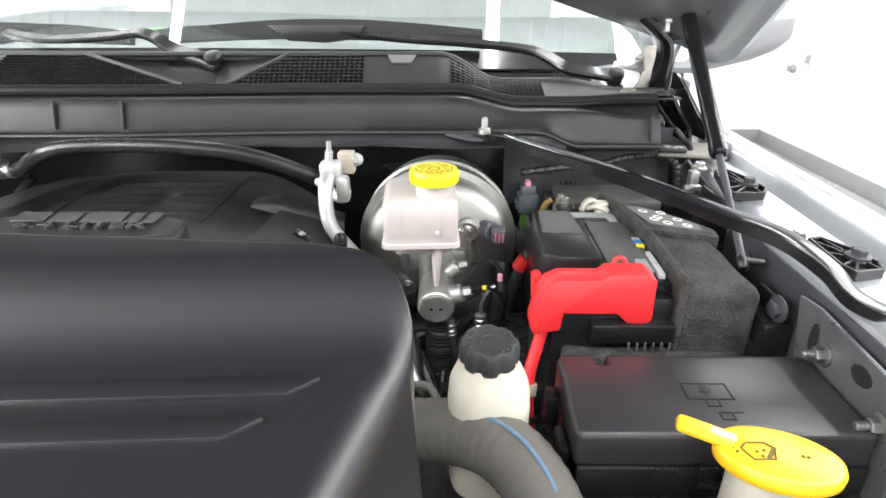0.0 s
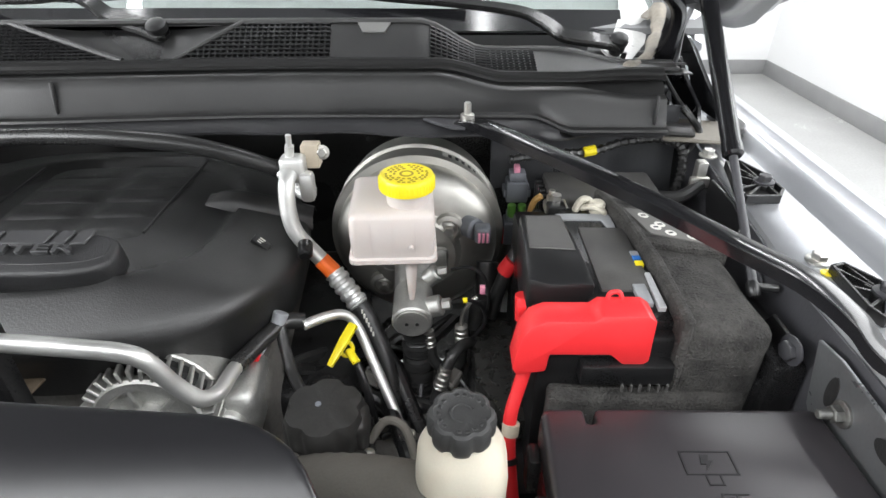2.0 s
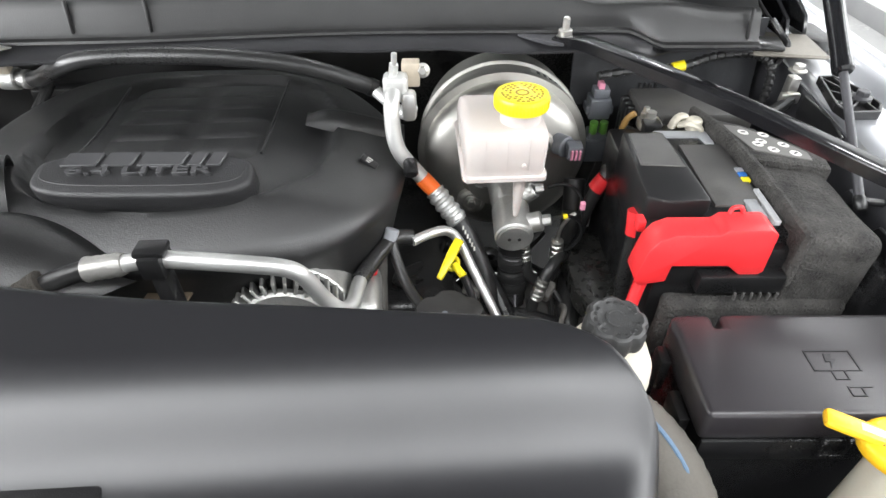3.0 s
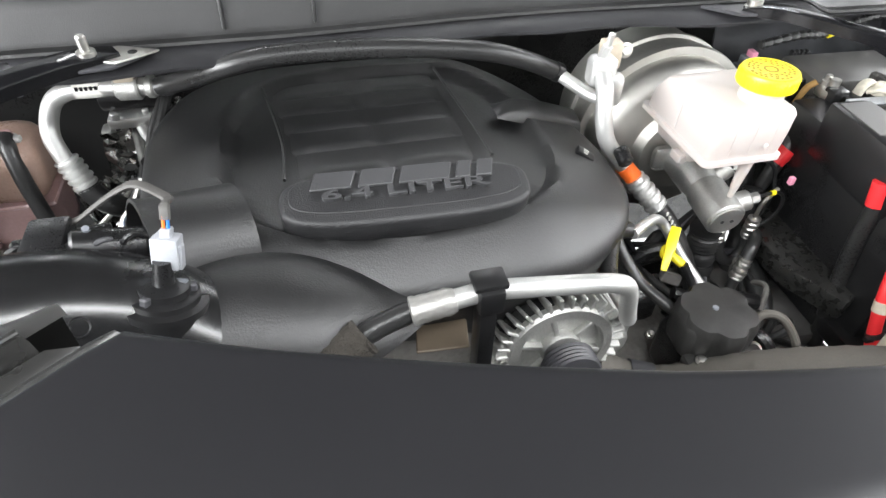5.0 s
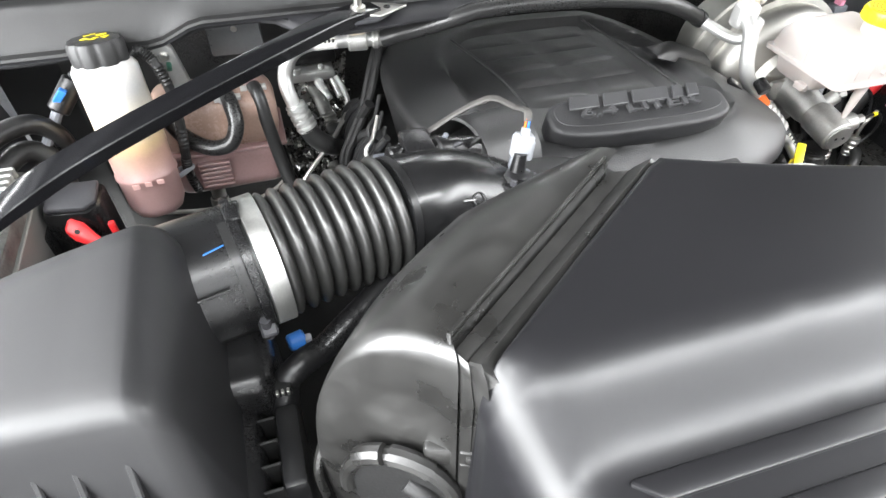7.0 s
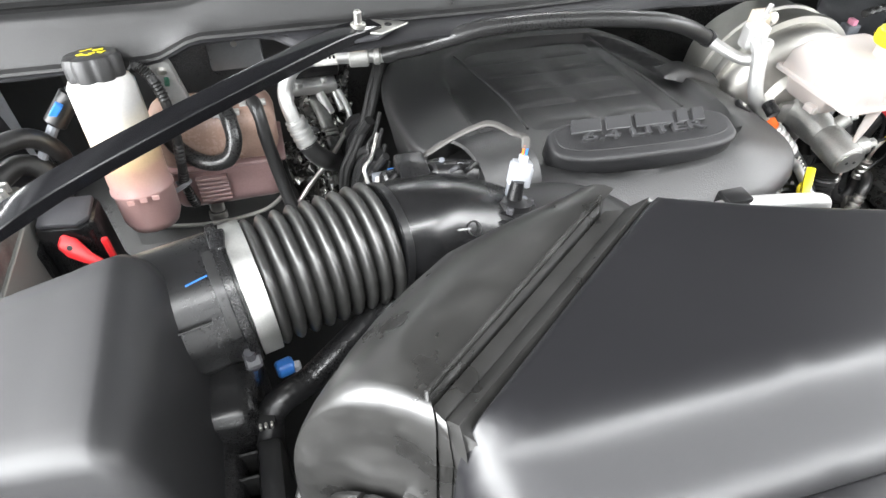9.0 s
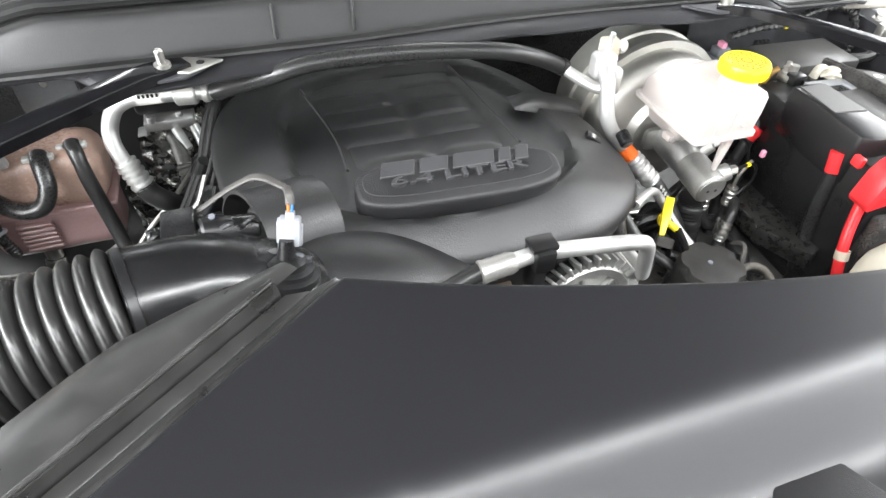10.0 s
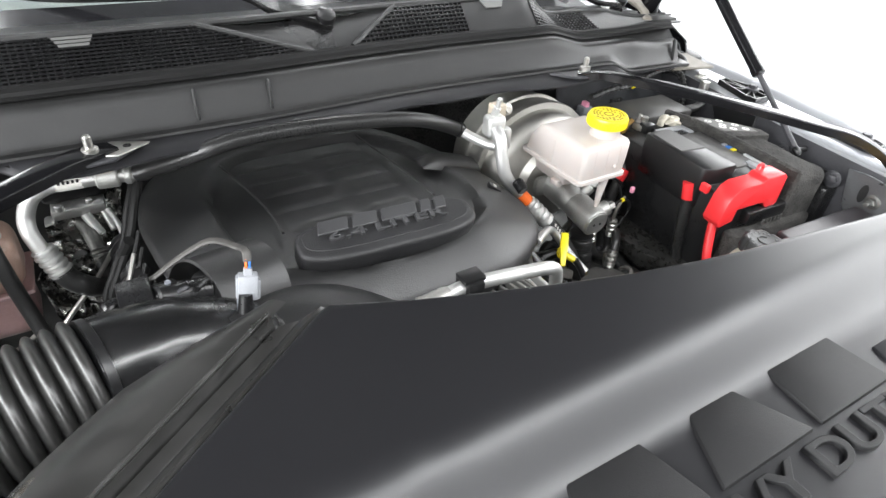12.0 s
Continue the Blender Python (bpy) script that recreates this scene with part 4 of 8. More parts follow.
for k in (-1, 0, 1):
    part("pale_mark", rbox(-0.0045, 0.0015 + 0.001 * k, 0.0028 * k - 0.0006, 0.0028 * k + 0.0006, 0.0038, 0.0044, 0, m=PM), print_white, pin)


def shroud(c0, c1, r0, r1, a0=-20, a1=200, flare=0.0):
    """An open half cone: from the mouth at c0 to its root at c1."""
    c0, c1 = Vector(c0), Vector(c1)
    d = (c1 - c0).normalized()
    side = d.cross(Vector((0, 0, 1))).normalized()
    up = side.cross(d)
    rows = []
    for k in range(11):
        f = k / 10
        c, r = c0.lerp(c1, f), lerp(r0, r1, f) + flare * max(0, 1 - f * 5) ** 2
        rows.append([c + side * (r * math.cos(t)) + up * (r * math.sin(t)) for t in [radians(lerp(a0, a1, i / 26)) for i in range(27)]])
    return quad_strip(rows, 0.003)


def dome():
    """A draped sheet over the throttle, open towards the intake elbow, running out into the apron."""
    rows = []
    for i in range(21):
        f = i / 20
        x = lerp(-0.283, -0.100, f)
        k = math.cos(math.pi / 2 * min(1, max(0, (f - 0.30) / 0.72)) ** 1.15) if f > 0.30 else 1 - 0.10 * ((0.30 - f) / 0.30) ** 2
        cy, ry, rz = lerp(0.735, 0.722, f), 0.062 * k + 0.004, 0.060 * k + 0.002
        rows.append([(x - 0.018 * math.sin(t), cy + ry * math.cos(t), lerp(1.238, 1.246, f) + rz * math.sin(t)) for t in [radians(-25 + 200 * q / 26) for q in range(27)]])
    return quad_strip(rows, 0.003)


part("throttle_hood", dome(), cover_black, ec, "domed throttle shroud", smooth=60)
part("side_arch", shroud((-0.313, 0.790, 1.281), (-0.245, 0.817, 1.266), 0.047, 0.048, flare=0.002), cover_black, ec, "arched hose shroud", smooth=60)
part("throttle_body", turned([(0.035, 0), (0.04, 0.005), (0.04, 0.05)], (-0.215, 0.69, 1.21), (-0.205, 0.80, 1.205), 28), cast_alu, ec)

# ---- engine block and drives under the cover ----
en = thing("engine_block", "dusty dark engine block below the cover", "engine", (0, 0.9, 0.80))
part("block", add(rbox(-0.26, 0.12, 0.76, 1.13, 0.80, 1.16, 0.02), rbox(-0.20, 0.10, 0.70, 0.78, 0.80, 1.08, 0.02)), dirt_grey, en)
part("valve_cover", rbox(0.10, 0.21, 0.80, 1.12, 0.95, 1.10, 0.02, 3), satin_black, en)
part("front_housing", rbox(0.06, 0.28, 0.68, 0.84, 0.85, 1.06, 0.02, 2), dirt_grey, en)
random.seed(5)
for k in range(16):
    x, y, z = random.uniform(0.13, 0.38), random.uniform(0.72, 0.96), random.uniform(1.02, 1.09)
    part("loom_branch", tube([(x, y, z), (x + random.uniform(-0.05, 0.05), y + random.uniform(-0.06, 0.06), z + random.uniform(0.0, 0.03)), (x + random.uniform(-0.10, 0.10), y + random.uniform(-0.10, 0.10), z - random.uniform(0.0, 0.06))], random.choice((0.004, 0.006, 0.008)), 8, 6), random.choice((rubber, rubber, satin_black)), en)
for k in range(10):
    x, y, z = random.uniform(0.14, 0.40), random.uniform(0.70, 0.92), random.uniform(1.05, 1.10)
    part("fitting", rbox(-0.012, 0.012, -0.009, 0.009, -0.008, 0.008, 0.002, 1, Matrix.Translation((x, y, z)) @ pose(0, 0, 0, random.uniform(-40, 40), random.uniform(-40, 40), random.uniform(0, 180))), random.choice((satin_black, rubber, dirt_grey)), en)
for k in range(12):
    y = 0.86 + 0.02 * k
    part("side_loom", tube([(-0.345 - 0.004 * (k % 3), y, 1.22 - 0.01 * (k % 4)), (-0.375, y + 0.02, 1.16), (-0.39, y + 0.02, 1.06)], random.choice((0.005, 0.007, 0.009)), 8, 6), random.choice((rubber, satin_black)), en)

# ---- alternator ----
SIDE[0] = HERE
at = thing("alternator", "cast aluminium alternator with radial cooling slots", "alternator", (0.03, 0.75, 1.07))
AC0, AX = Vector((0.034, 0.722, 1.157)), Vector((0.036, 0.82, 1.149))
am = axis(AC0, AX)
part("housing", turned([(0.0625, 0.028), (0.0640, 0.030), (0.0640, 0.036), (0.0620, 0.038), (0.0620, 0.10)], AC0, AX, 56), cast_alu, at, "cast aluminium drum")
# Black backing behind fins and spokes puts the gaps' shade into colour.
part("slot_shadow", turned([(0.046, 0.010), (0.050, 0.008), (0.0585, 0.020), (0.0585, 0.034)], AC0, AX, 48), hose_black, at, "black backing for the shade between the castings")
fr = part("face_ring", turned([(0.0395, 0.008), (0.0395, 0.002), (0.0415, 0.0), (0.0500, 0.0), (0.0525, 0.003), (0.0525, 0.009)], AC0, AX, 56), cast_alu, at, "cast face ring")
rib_ = rbox(0.0505, 0.0635, -0.0017, 0.0017, 0.0015, 0.030, 0.0009, 1)
for k in range(34):
    rb_ = rib_.copy()
    rb_.transform(am @ pose(0, 0, 0, 0, 0, 360 * k / 34) @ pose(0, 0, 0, 14))
    part("fin", rb_, cast_alu, at)
part("window_back", turned([(0.002, 0.014), (0.041, 0.014)], AC0, AX, 40), hose_black, at, "black backing for the shade between the castings")
for k in range(20):
    part("lamination", rbox(0.026, 0.037, -0.0012, 0.0012, 0.0105, 0.0138, 0.0005, 1, am @ pose(0, 0, 0, 0, 0, 18 * k + 5)), dark_alu, at)
for k in range(6):
    part("spoke", rbox(0.016, 0.0415, -0.0026, 0.0026, 0.001, 0.008, 0.0012, 2, am @ pose(0, 0, 0, 0, 0, 60 * k + 14)), cast_alu, fr)
part("hub", turned([(0.010, -0.003), (0.0185, -0.002), (0.020, 0.001), (0.020, 0.010)], AC0, AX, 32), cast_alu, fr)
part("pulley", turned([(0.008, -0.034), (0.024, -0.033), (0.026, -0.031), (0.0245, -0.029), (0.026, -0.027), (0.0245, -0.025), (0.026, -0.023), (0.0245, -0.021), (0.026, -0.019), (0.0245, -0.017), (0.026, -0.014), (0.020, -0.012), (0.012, -0.004)], AC0, AX, 40), dark_metal, at, "grooved dark belt pulley")
part("ear", prism([(0.040, -0.02), (0.070, -0.052), (0.082, -0.05), (0.080, -0.035), (0.056, 0.014)], 0.004, 0.016, 0.003, 2, am), cast_alu, at, "cast mounting ear")
bolt(am @ Vector((0.073, -0.043, 0.004)), am @ Vector((0.073, -0.043, -1)), 0.0065, 0.006, at)
bolt(am @ Vector((0.056, -0.006, 0.004)), am @ Vector((0.056, -0.006, -1)), 0.004, 0.004, at)
part("lug", prism([(-0.012, -0.008), (0.012, -0.012), (0.016, 0.01), (-0.008, 0.014)], -0.006, 0.004, 0.002, 1, am @ pose(0.040, -0.044, 0, 0, 0, 40)), cast_alu, at)
part("bracket_body", add(rbox(0.088, 0.125, 0.745, 0.82, 1.10, 1.165, 0.012, 3), cyl((0.096, 0.735, 1.13), (0.096, 0.82, 1.13), 0.020, 24, 0.004)), cast_alu, at, "cast bracket arm")

# ---- front intake duct over the radiator ----
SIDE[0] = HERE
REAR = [(-0.395, 0.4700), (-0.32, 0.5280), (-0.241, 0.588), (-0.19, 0.568), (-0.15, 0.555), (-0.10, 0.540), (-0.04, 0.524), (0.01, 0.514), (0.06, 0.506), (0.12, 0.499), (0.18, 0.491), (0.213, 0.487), (0.231, 0.480), (0.2445, 0.468), (0.2525, 0.454), (0.256, 0.440), (0.2575, 0.425)]


def rear(x):
    """The rear edge of the duct in plan, straight from point to point of a fine curve."""
    for (x0, y0), (x1, y1) in zip(REAR, REAR[1:]):
        if x <= x1:
            return lerp(y0, y1, (x - x0) / (x1 - x0))
    return REAR[-1][1]


def duct_height(y):
    """The flat rear, the soft step, the front shelf and its rounded front."""
    t = min(1, max(0, (0.477 - y) / 0.054))
    z = 1.4205 - 0.026 * t * t * (3 - 2 * t) - 0.02 * max(0, 0.42 - y)
    return z - 0.05 * (1 - math.sqrt(max(0, 1 - min(1, max(0, 0.335 - y) / 0.05) ** 2)))


def round_off(d, r):
    return 0 if d >= r else r - math.sqrt(max(0, r * r - (r - max(0, d)) ** 2))


def duct_shell():
    us = [0, 0.0015, 0.004, 0.008, 0.013, 0.02, 0.03, 0.042] + [0.055 + 0.0167 * k for k in range(54)] + [0.955, 0.966, 0.976, 0.984, 0.990, 0.994, 0.997, 0.999, 1.0]
    vs = [0, 0.0006, 0.0015, 0.003, 0.006, 0.010] + [0.016 + 0.0109 * k for k in range(90)] + [0.999]
    rows = []
    for u in us:
        x0 = lerp(-0.395, 0.2575, u)
        yr = rear(x0) + 0.0025
        lean = 0.78 if x0 < -0.241 else 0.97
        row = []
        for v in vs:
            y = lerp(yr, 0.286, v)
            fwd = max(0, 0.462 - y)
            x = x0 + (0.32 * fwd if x0 < 0 else 0.006 - 0.30 * max(0, 0.44 - y)) * abs((x0 + 0.07) / 0.33) ** 3
            d = max(round_off((yr - y) * lean, 0.0045), round_off(x0 + 0.395, 0.001 + 0.033 * min(1, max(0, (0.500 - y) / 0.030))), round_off(0.2575 - x0, lerp(0.020, 0.007, min(1, max(0, (y - 0.40) / 0.05)))) if x0 > 0.2 else 0)
            row.append((x, y, duct_height(y) - d))
        row.insert(0, (row[0][0] - (0.002 if x0 < -0.24 else 0), row[0][1] + 0.003, 1.25))
        row.append((row[-1][0], row[-1][1] - 0.004, 1.19))
        rows.append(row)
    rows.insert(0, [(x + 0.004, y, min(z, 1.19)) for x, y, z in rows[0]])
    rows.append([(x + 0.012, y, min(z, 1.19)) for x, y, z in rows[-1]])
    return quad_strip(rows, 0.003)


fd = thing("intake_duct", "smooth dark grey plastic air intake cover across the radiator", "air duct", (0, 0.45, 1.16))
part("shell", duct_shell(), duct_grey, fd, "smooth satin dark grey shell", smooth=60)


def shelf_frame(x, y):
    return Matrix.Translation((x, y, duct_height(y)))


def moulded_bar(xa, xb, y):
    """A low bar on the shelf with one end cut on a slant."""
    w_, d_ = abs(xb - xa), 1 if xb > xa else -1
    return prism([(0, -0.006), (d_ * (w_ - 0.012), -0.006), (d_ * w_, 0.004), (d_ * (w_ - 0.002), 0.006), (d_ * 0.004, 0.006)][::d_], -0.003, 0.0022, 0.0014, 2, shelf_frame(xa, y))


for xa, xb, y in ((0.068, 0.226, 0.4085), (0.068, 0.209, 0.3865), (-0.190, -0.348, 0.4175), (-0.190, -0.333, 0.394)):
    part("rib", moulded_bar(xa, xb, y), duct_grey, fd, "raised moulded bar")
for x0, w_, cut in ((-0.150, 0.072, 0.010), (-0.066, 0.078, 0.020), (0.018, 0.074, 0.004)):
    part("front_block", prism([(x0 - w_ / 2, -0.021), (x0 + w_ / 2, -0.021), (x0 + w_ / 2 - cut, 0.021), (x0 - w_ / 2 + cut, 0.021)], -0.003, 0.0030, 0.002, 2, shelf_frame(0, 0.4145)), block_black, fd, "raised plain block")
part("front_lettering", text_mesh("HEAVY DUTY", 0.027, 0.006, shelf_frame(-0.062, 0.3785) @ Matrix.Diagonal((1.45, 1, 1, 1)), 0.0006), block_black, fd, "raised moulded lettering", smooth=0)

# flange and glossy elbow at the duct's end
SA, SB = Vector((-0.274, 0.5920, 1.4225)), Vector((-0.401, 0.4960, 1.4185))
WIDE = [(-0.10, 0.040, 0.129), (0.0, 0.054, 0.152), (0.12, 0.068, 0.146), (0.25, 0.080, 0.150), (0.4, 0.092, 0.153), (0.55, 0.101, 0.156), (0.7, 0.108, 0.159), (0.85, 0.111, 0.163), (1.0, 0.110, 0.168)]
elbow = []
nrm = Vector((-0.58, 0.81, 0))
for f, w_, h_ in WIDE:
    c = SA.lerp(SB, f) + Vector((0, 0, -0.003))
    skew = max(0, min(1, (f - 0.4) / 0.6))
    row = [c]
    for k in range(1, 17):
        t = k / 16 * math.pi / 2
        row.append(c + nrm * (w_ * math.sin(t) ** 0.8) + Vector((-0.004, -0.042, 0)) * (skew * math.sin(t)) + Vector((0, 0, -h_ * (1 - max(0.0, math.cos(t)) ** 0.89))))
    row.append(row[-1] + Vector((0.004, -0.004, -0.06)))
    elbow.append(row)
end = elbow[-1]
n_ = len(end) - 1
ahead = Vector((-0.55, -0.83, 0))
for k in range(1, 8):
    a = k / 7 * math.pi / 2
    elbow.append([p + (ahead if i > 4 else Vector((-0.14 * i, -1 + 0.04 * i, 0))) * (0.011 * math.sin(a)) + Vector((0, 0, -0.014 * (1 - math.cos(a)) * max(0.0, 1 - i / 11))) for i, p in enumerate(end)])
last = elbow[-1]
for dz in (0.02, 0.06, 0.13):
    elbow.append([Vector((p.x + 0.05 * dz * i / n_, p.y - 0.05 * dz, max(1.18, min(p.z, last[0].z - dz)))) for i, p in enumerate(last)])
elbow.append([Vector((p.x, p.y, 1.18)) for p in elbow[-1]])
part("elbow", quad_strip(elbow, 0.0), duct_gloss, fd, "glossy blow moulded elbow", smooth=80)
seam = [SA.lerp(SB, k / 10) for k in range(11)] + [r[0] for r in elbow[len(WIDE):]]
ledge_ = [Vector((-0.240, 0.591, 1.4145)).lerp(Vector((-0.392, 0.478, 1.4135)), k / 10) for k in range(11)]
ledge_ += [Vector((-0.392 + 0.002 * k / 7, 0.478 - 0.008 * math.sin(k / 7 * math.pi / 2), 1.4135 - 0.016 * (1 - math.cos(k / 7 * math.pi / 2)))) for k in range(1, 8)]
ledge_ += [Vector((-0.386, 0.469, z)) for z in (1.381, 1.341, 1.271, 1.18)]
joint = []
for k, (p, q) in enumerate(zip(seam, ledge_)):
    if k < 12:
        low = [(0.03, p.z - 0.004), (0.06, q.z - 0.0065), (0.09, q.z - 0.0065), (0.11, q.z - 0.0025), (0.46, q.z - 0.0030), (0.50, q.z - 0.0036), (0.54, q.z - 0.0030), (0.58, q.z - 0.0015), (0.90, q.z + 0.0035), (0.94, q.z + 0.0018)]
        joint.append([p + Vector((0, 0, -0.001))] + [Vector((lerp(p.x, q.x, f), lerp(p.y, q.y, f), z)) for f, z in low] + [q + Vector((0.006, -0.003, -0.003))])
    else:
        d = Vector((0, 0.7, -0.7)) if k < 16 else Vector((0, 1, 0))
        joint.append([p + d * 0.001] + [p.lerp(q, f) + d * h for f, h in ((0.03, 0.0055), (0.06, 0.0055), (0.09, 0.0055), (0.11, 0.0015), (0.46, 0.0032), (0.50, 0.0050), (0.54, 0.0030), (0.58, 0.0008), (0.90, -0.0015), (0.94, 0.0020))] + [q + Vector((0.006, -0.003, -0.003))])
part("flange", quad_strip(joint, 0.0), duct_gloss, fd, "stepped joint flange", smooth=50)
part("edge_bead", tube([p + Vector((-0.0012, 0.0012, 0.0004)) for p in seam[:12]], 0.0013, 8, 1, False), duct_gloss, fd, "moulded bead along the joint")
part("edge_rim", tube([elbow[3][-3] + Vector((-0.004, 0.002, 0)), elbow[5][-3] + Vector((-0.004, 0.003, 0)), elbow[7][-3] + Vector((-0.006, 0.0, 0)), elbow[10][-3] + Vector((-0.006, -0.004, -0.01)), elbow[13][-3] + Vector((-0.004, -0.006, -0.05))], 0.003, 8, 8), duct_gloss, fd, "moulded edge rim")
SIDE[0] = LEFT
PF = Matrix.Translation((-0.446, 0.499, 1.280)) @ Matrix.Rotation(radians(-32), 4, "Z") @ pose(0, 0, 0, 88)
# A solid black plate stands for the shade inside the opening.
port = part("port", prism([(0.031 * math.cos(t), 0.044 * math.sin(t)) for t in [2 * math.pi * k / 28 for k in range(28)]], -0.004, 0.0045, 0.001, 1, PF), hose_black, fd, "black plate for the shaded intake opening")
part("inner_pipe", tube([PF @ Vector((0.004, 0.020, 0.004)), PF @ Vector((0.016, 0.014, 0.006)), PF @ Vector((0.026, 0.000, 0.005))], 0.006, 12), rubber, port, "black pipe inside the port")
part("port_rim", tube([PF @ Vector((0.034 * math.cos(t), 0.047 * math.sin(t), 0.003)) for t in [math.pi * (-0.05 + 1.1 * k / 20) for k in range(21)]], 0.0052, 10, 1, False), duct_gloss, fd, "moulded port rim")
for a0, a1 in ((0.34, 0.54), (0.58, 0.72)):
    part("port_grip", tube([PF @ Vector((0.037 * math.cos(t), 0.051 * math.sin(t), 0.005)) for t in [math.pi * lerp(a0, a1, k / 8) for k in range(9)]], 0.0062, 10, 1, False), duct_gloss, fd, "moulded grip segment")
SIDE[0] = HERE
LM = Matrix.Translation((-0.397, 0.487, 1.325)) @ Matrix.Rotation(radians(-20), 4, "Z")
latch = part("latch", add(rbox(-0.020, -0.003, -0.006, 0.006, -0.009, 0.009, 0.003, 2, LM), rbox(0.000, 0.018, -0.007, 0.004, -0.008, -0.004, 0.001, 1, LM), rbox(0.000, 0.018, -0.007, 0.004, 0.006, 0.010, 0.001, 1, LM), rbox(0.014, 0.018, -0.007, 0.004, -0.008, 0.010, 0.001, 1, LM)), duct_gloss, fd, "black snap latch")
part("latch_tongue", rbox(0.003, 0.012, -0.008, 0.002, -0.003, 0.005, 0.0015, 2, LM), duct_gloss, latch)
part("moulded_tick", tube([(-0.412, 0.495, 1.352), (-0.402, 0.494, 1.357), (-0.398, 0.493, 1.360)], 0.0011, 6, 2), duct_gloss, fd)
part("slot", rbox(-0.0015, 0.0015, -0.002, 0.002, -0.016, 0.016, 0.001, 1, Matrix.Translation((-0.388, 0.472, 1.380)) @ pose(0, 0, 0, 12, 6)), hose_black, fd, "dark joint slot")
SIDE[0] = LEFT

# ---- air filter box ----
ab = thing("air_filter_box", "dark grey plastic air filter box with moulded ribs", "air filter box", (-0.66, 0.54, 1.1))


def lid_top(x):
    d = max(0, -0.572 - x)
    fall = curve1(x, [(-0.575, 0), (-0.566, 0.0015), (-0.558, 0.006), (-0.551, 0.016), (-0.546, 0.032), (-0.541, 0.07), (-0.535, 0.13), (-0.528, 0.2)]) if x > -0.575 else 0
    return max(1.16, 1.382 - 0.70 * d * d - 0.20 * d * min(1, d / 0.03) - fall + 0.0015 * math.exp(-((x + 0.571) / 0.006) ** 2))


def lid_shell():
    """The lid lengthwise slice by slice: rear face, barrel top, rounded front crest, sloping front."""
    rows = []
    for x in [-0.83 + 0.012 * i for i in range(21)] + [-0.579, -0.574, -0.570, -0.566, -0.562, -0.558, -0.5545, -0.551, -0.5485, -0.546, -0.5435, -0.541, -0.538, -0.535, -0.5315, -0.528]:
        z = lid_top(x)
        xs = x if x < -0.575 else -0.575 + 0.85 * (x + 0.575)
        yf = 0.532 + 0.25 * (-0.575 - x) + 0.35 * max(0, x + 0.562)
        yb = 0.672 - 0.9 * max(0, -0.70 - x) - 0.4 * max(0, x + 0.556)
        low = min(1.17, z - 0.001)
        rows.append([(xs, y, q) for x, y, q in [(x, yb + 0.012, low), (x, yb + 0.008, max(low, z - 0.03)), (x, yb + 0.003, max(low, z - 0.008)), (x, yb - 0.006, z - 0.001)] + [(x, lerp(yb - 0.02, yf + 0.022, k / 5), z) for k in range(6)] + [(x, yf + 0.012, z - 0.0006), (x, yf + 0.006, z - 0.0026), (x, yf + 0.002, z - 0.0065), (x, yf, max(low, z - 0.012)), (x, yf - 0.003, max(low, z - 0.025)), (x, yf - 0.014, max(low, z - 0.08)), (x, yf - 0.03, low)]])
    return quad_strip(rows, 0.0)


part("lid", lid_shell(), lid_grey, ab, "smooth dark grey lid", smooth=60)
for x in (-0.71, -0.685, -0.66, -0.635, -0.612, -0.583):
    part("rib", prism([(0.0, 0.0), (0.05, -0.10), (0.0, -0.12), (-0.02, -0.10)], -0.002, 0.002, 0.001, 1, Matrix.Translation((x, 0.529 + 0.25 * (-0.575 - x), lid_top(x) - 0.034)) @ Matrix(((0, 0, 1, 0), (-1, 0, 0, 0), (0, 1, 0, 0), (0, 0, 0, 1)))), lid_grey, ab)
part("lower_box", rbox(-0.76, -0.53, 0.47, 0.67, 1.06, 1.25, 0.015, 3), satin_black, ab)
for k in range(7):
    part("side_fin", rbox(-0.556, -0.519, 0.50 + 0.018 * k, 0.5025 + 0.018 * k, 1.10, 1.243, 0.001, 1), hose_black, ab)
part("outlet", turned([(0.046, -0.055), (0.0500, -0.05), (0.0500, 0.060), (0.0545, 0.061), (0.0545, 0.067), (0.048, 0.068)], (-0.580, 0.676, 1.303), (-0.5, 0.692, 1.306), 48), satin_black, ab, "black outlet neck")
part("outlet_panel", quad_strip([[Vector((-0.580 + 0.056 * f, 0.676 + 0.011 * f, 1.303)) + Vector((0.0, -0.0518 * math.cos(t), 0.0518 * math.sin(t))) for t in [radians(-14 + 8 * k) for k in range(14)]] for f in (-0.3, 0.1, 0.5, 0.98)], 0.0015), satin_black, ab)
part("outlet_seam", tube([(-0.597, 0.6265, 1.331), (-0.527, 0.6405, 1.334)], 0.0013, 6, 1, False), rubber, ab)
part("chalk_mark", tube([(-0.540, 0.662, 1.3495), (-0.526, 0.667, 1.3505)], 0.0008, 6, 1, False), blue, ab, "blue paint mark")
part("lower_neck", rbox(-0.600, -0.514, 0.600, 0.700, 1.09, 1.275, 0.012, 3), satin_black, ab, "black housing below the neck")
part("lug", rbox(-0.522, -0.512, 0.68, 0.70, 1.350, 1.362, 0.002), satin_black, ab)

elbow_black = mat("smooth_gloss_black_plastic", (0.010, 0.010, 0.0105), 0.24, grain=120, bump=0.01, dist=0.0005, rvar=0.05, stain=14, spec=0.65)
bh = thing("intake_hose", "black corrugated rubber air intake hose with steel clamp", "hose", (-0.45, 0.70, 1.25))
B0, B1 = Vector((-0.500, 0.690, 1.308)), Vector((-0.398, 0.712, 1.310))


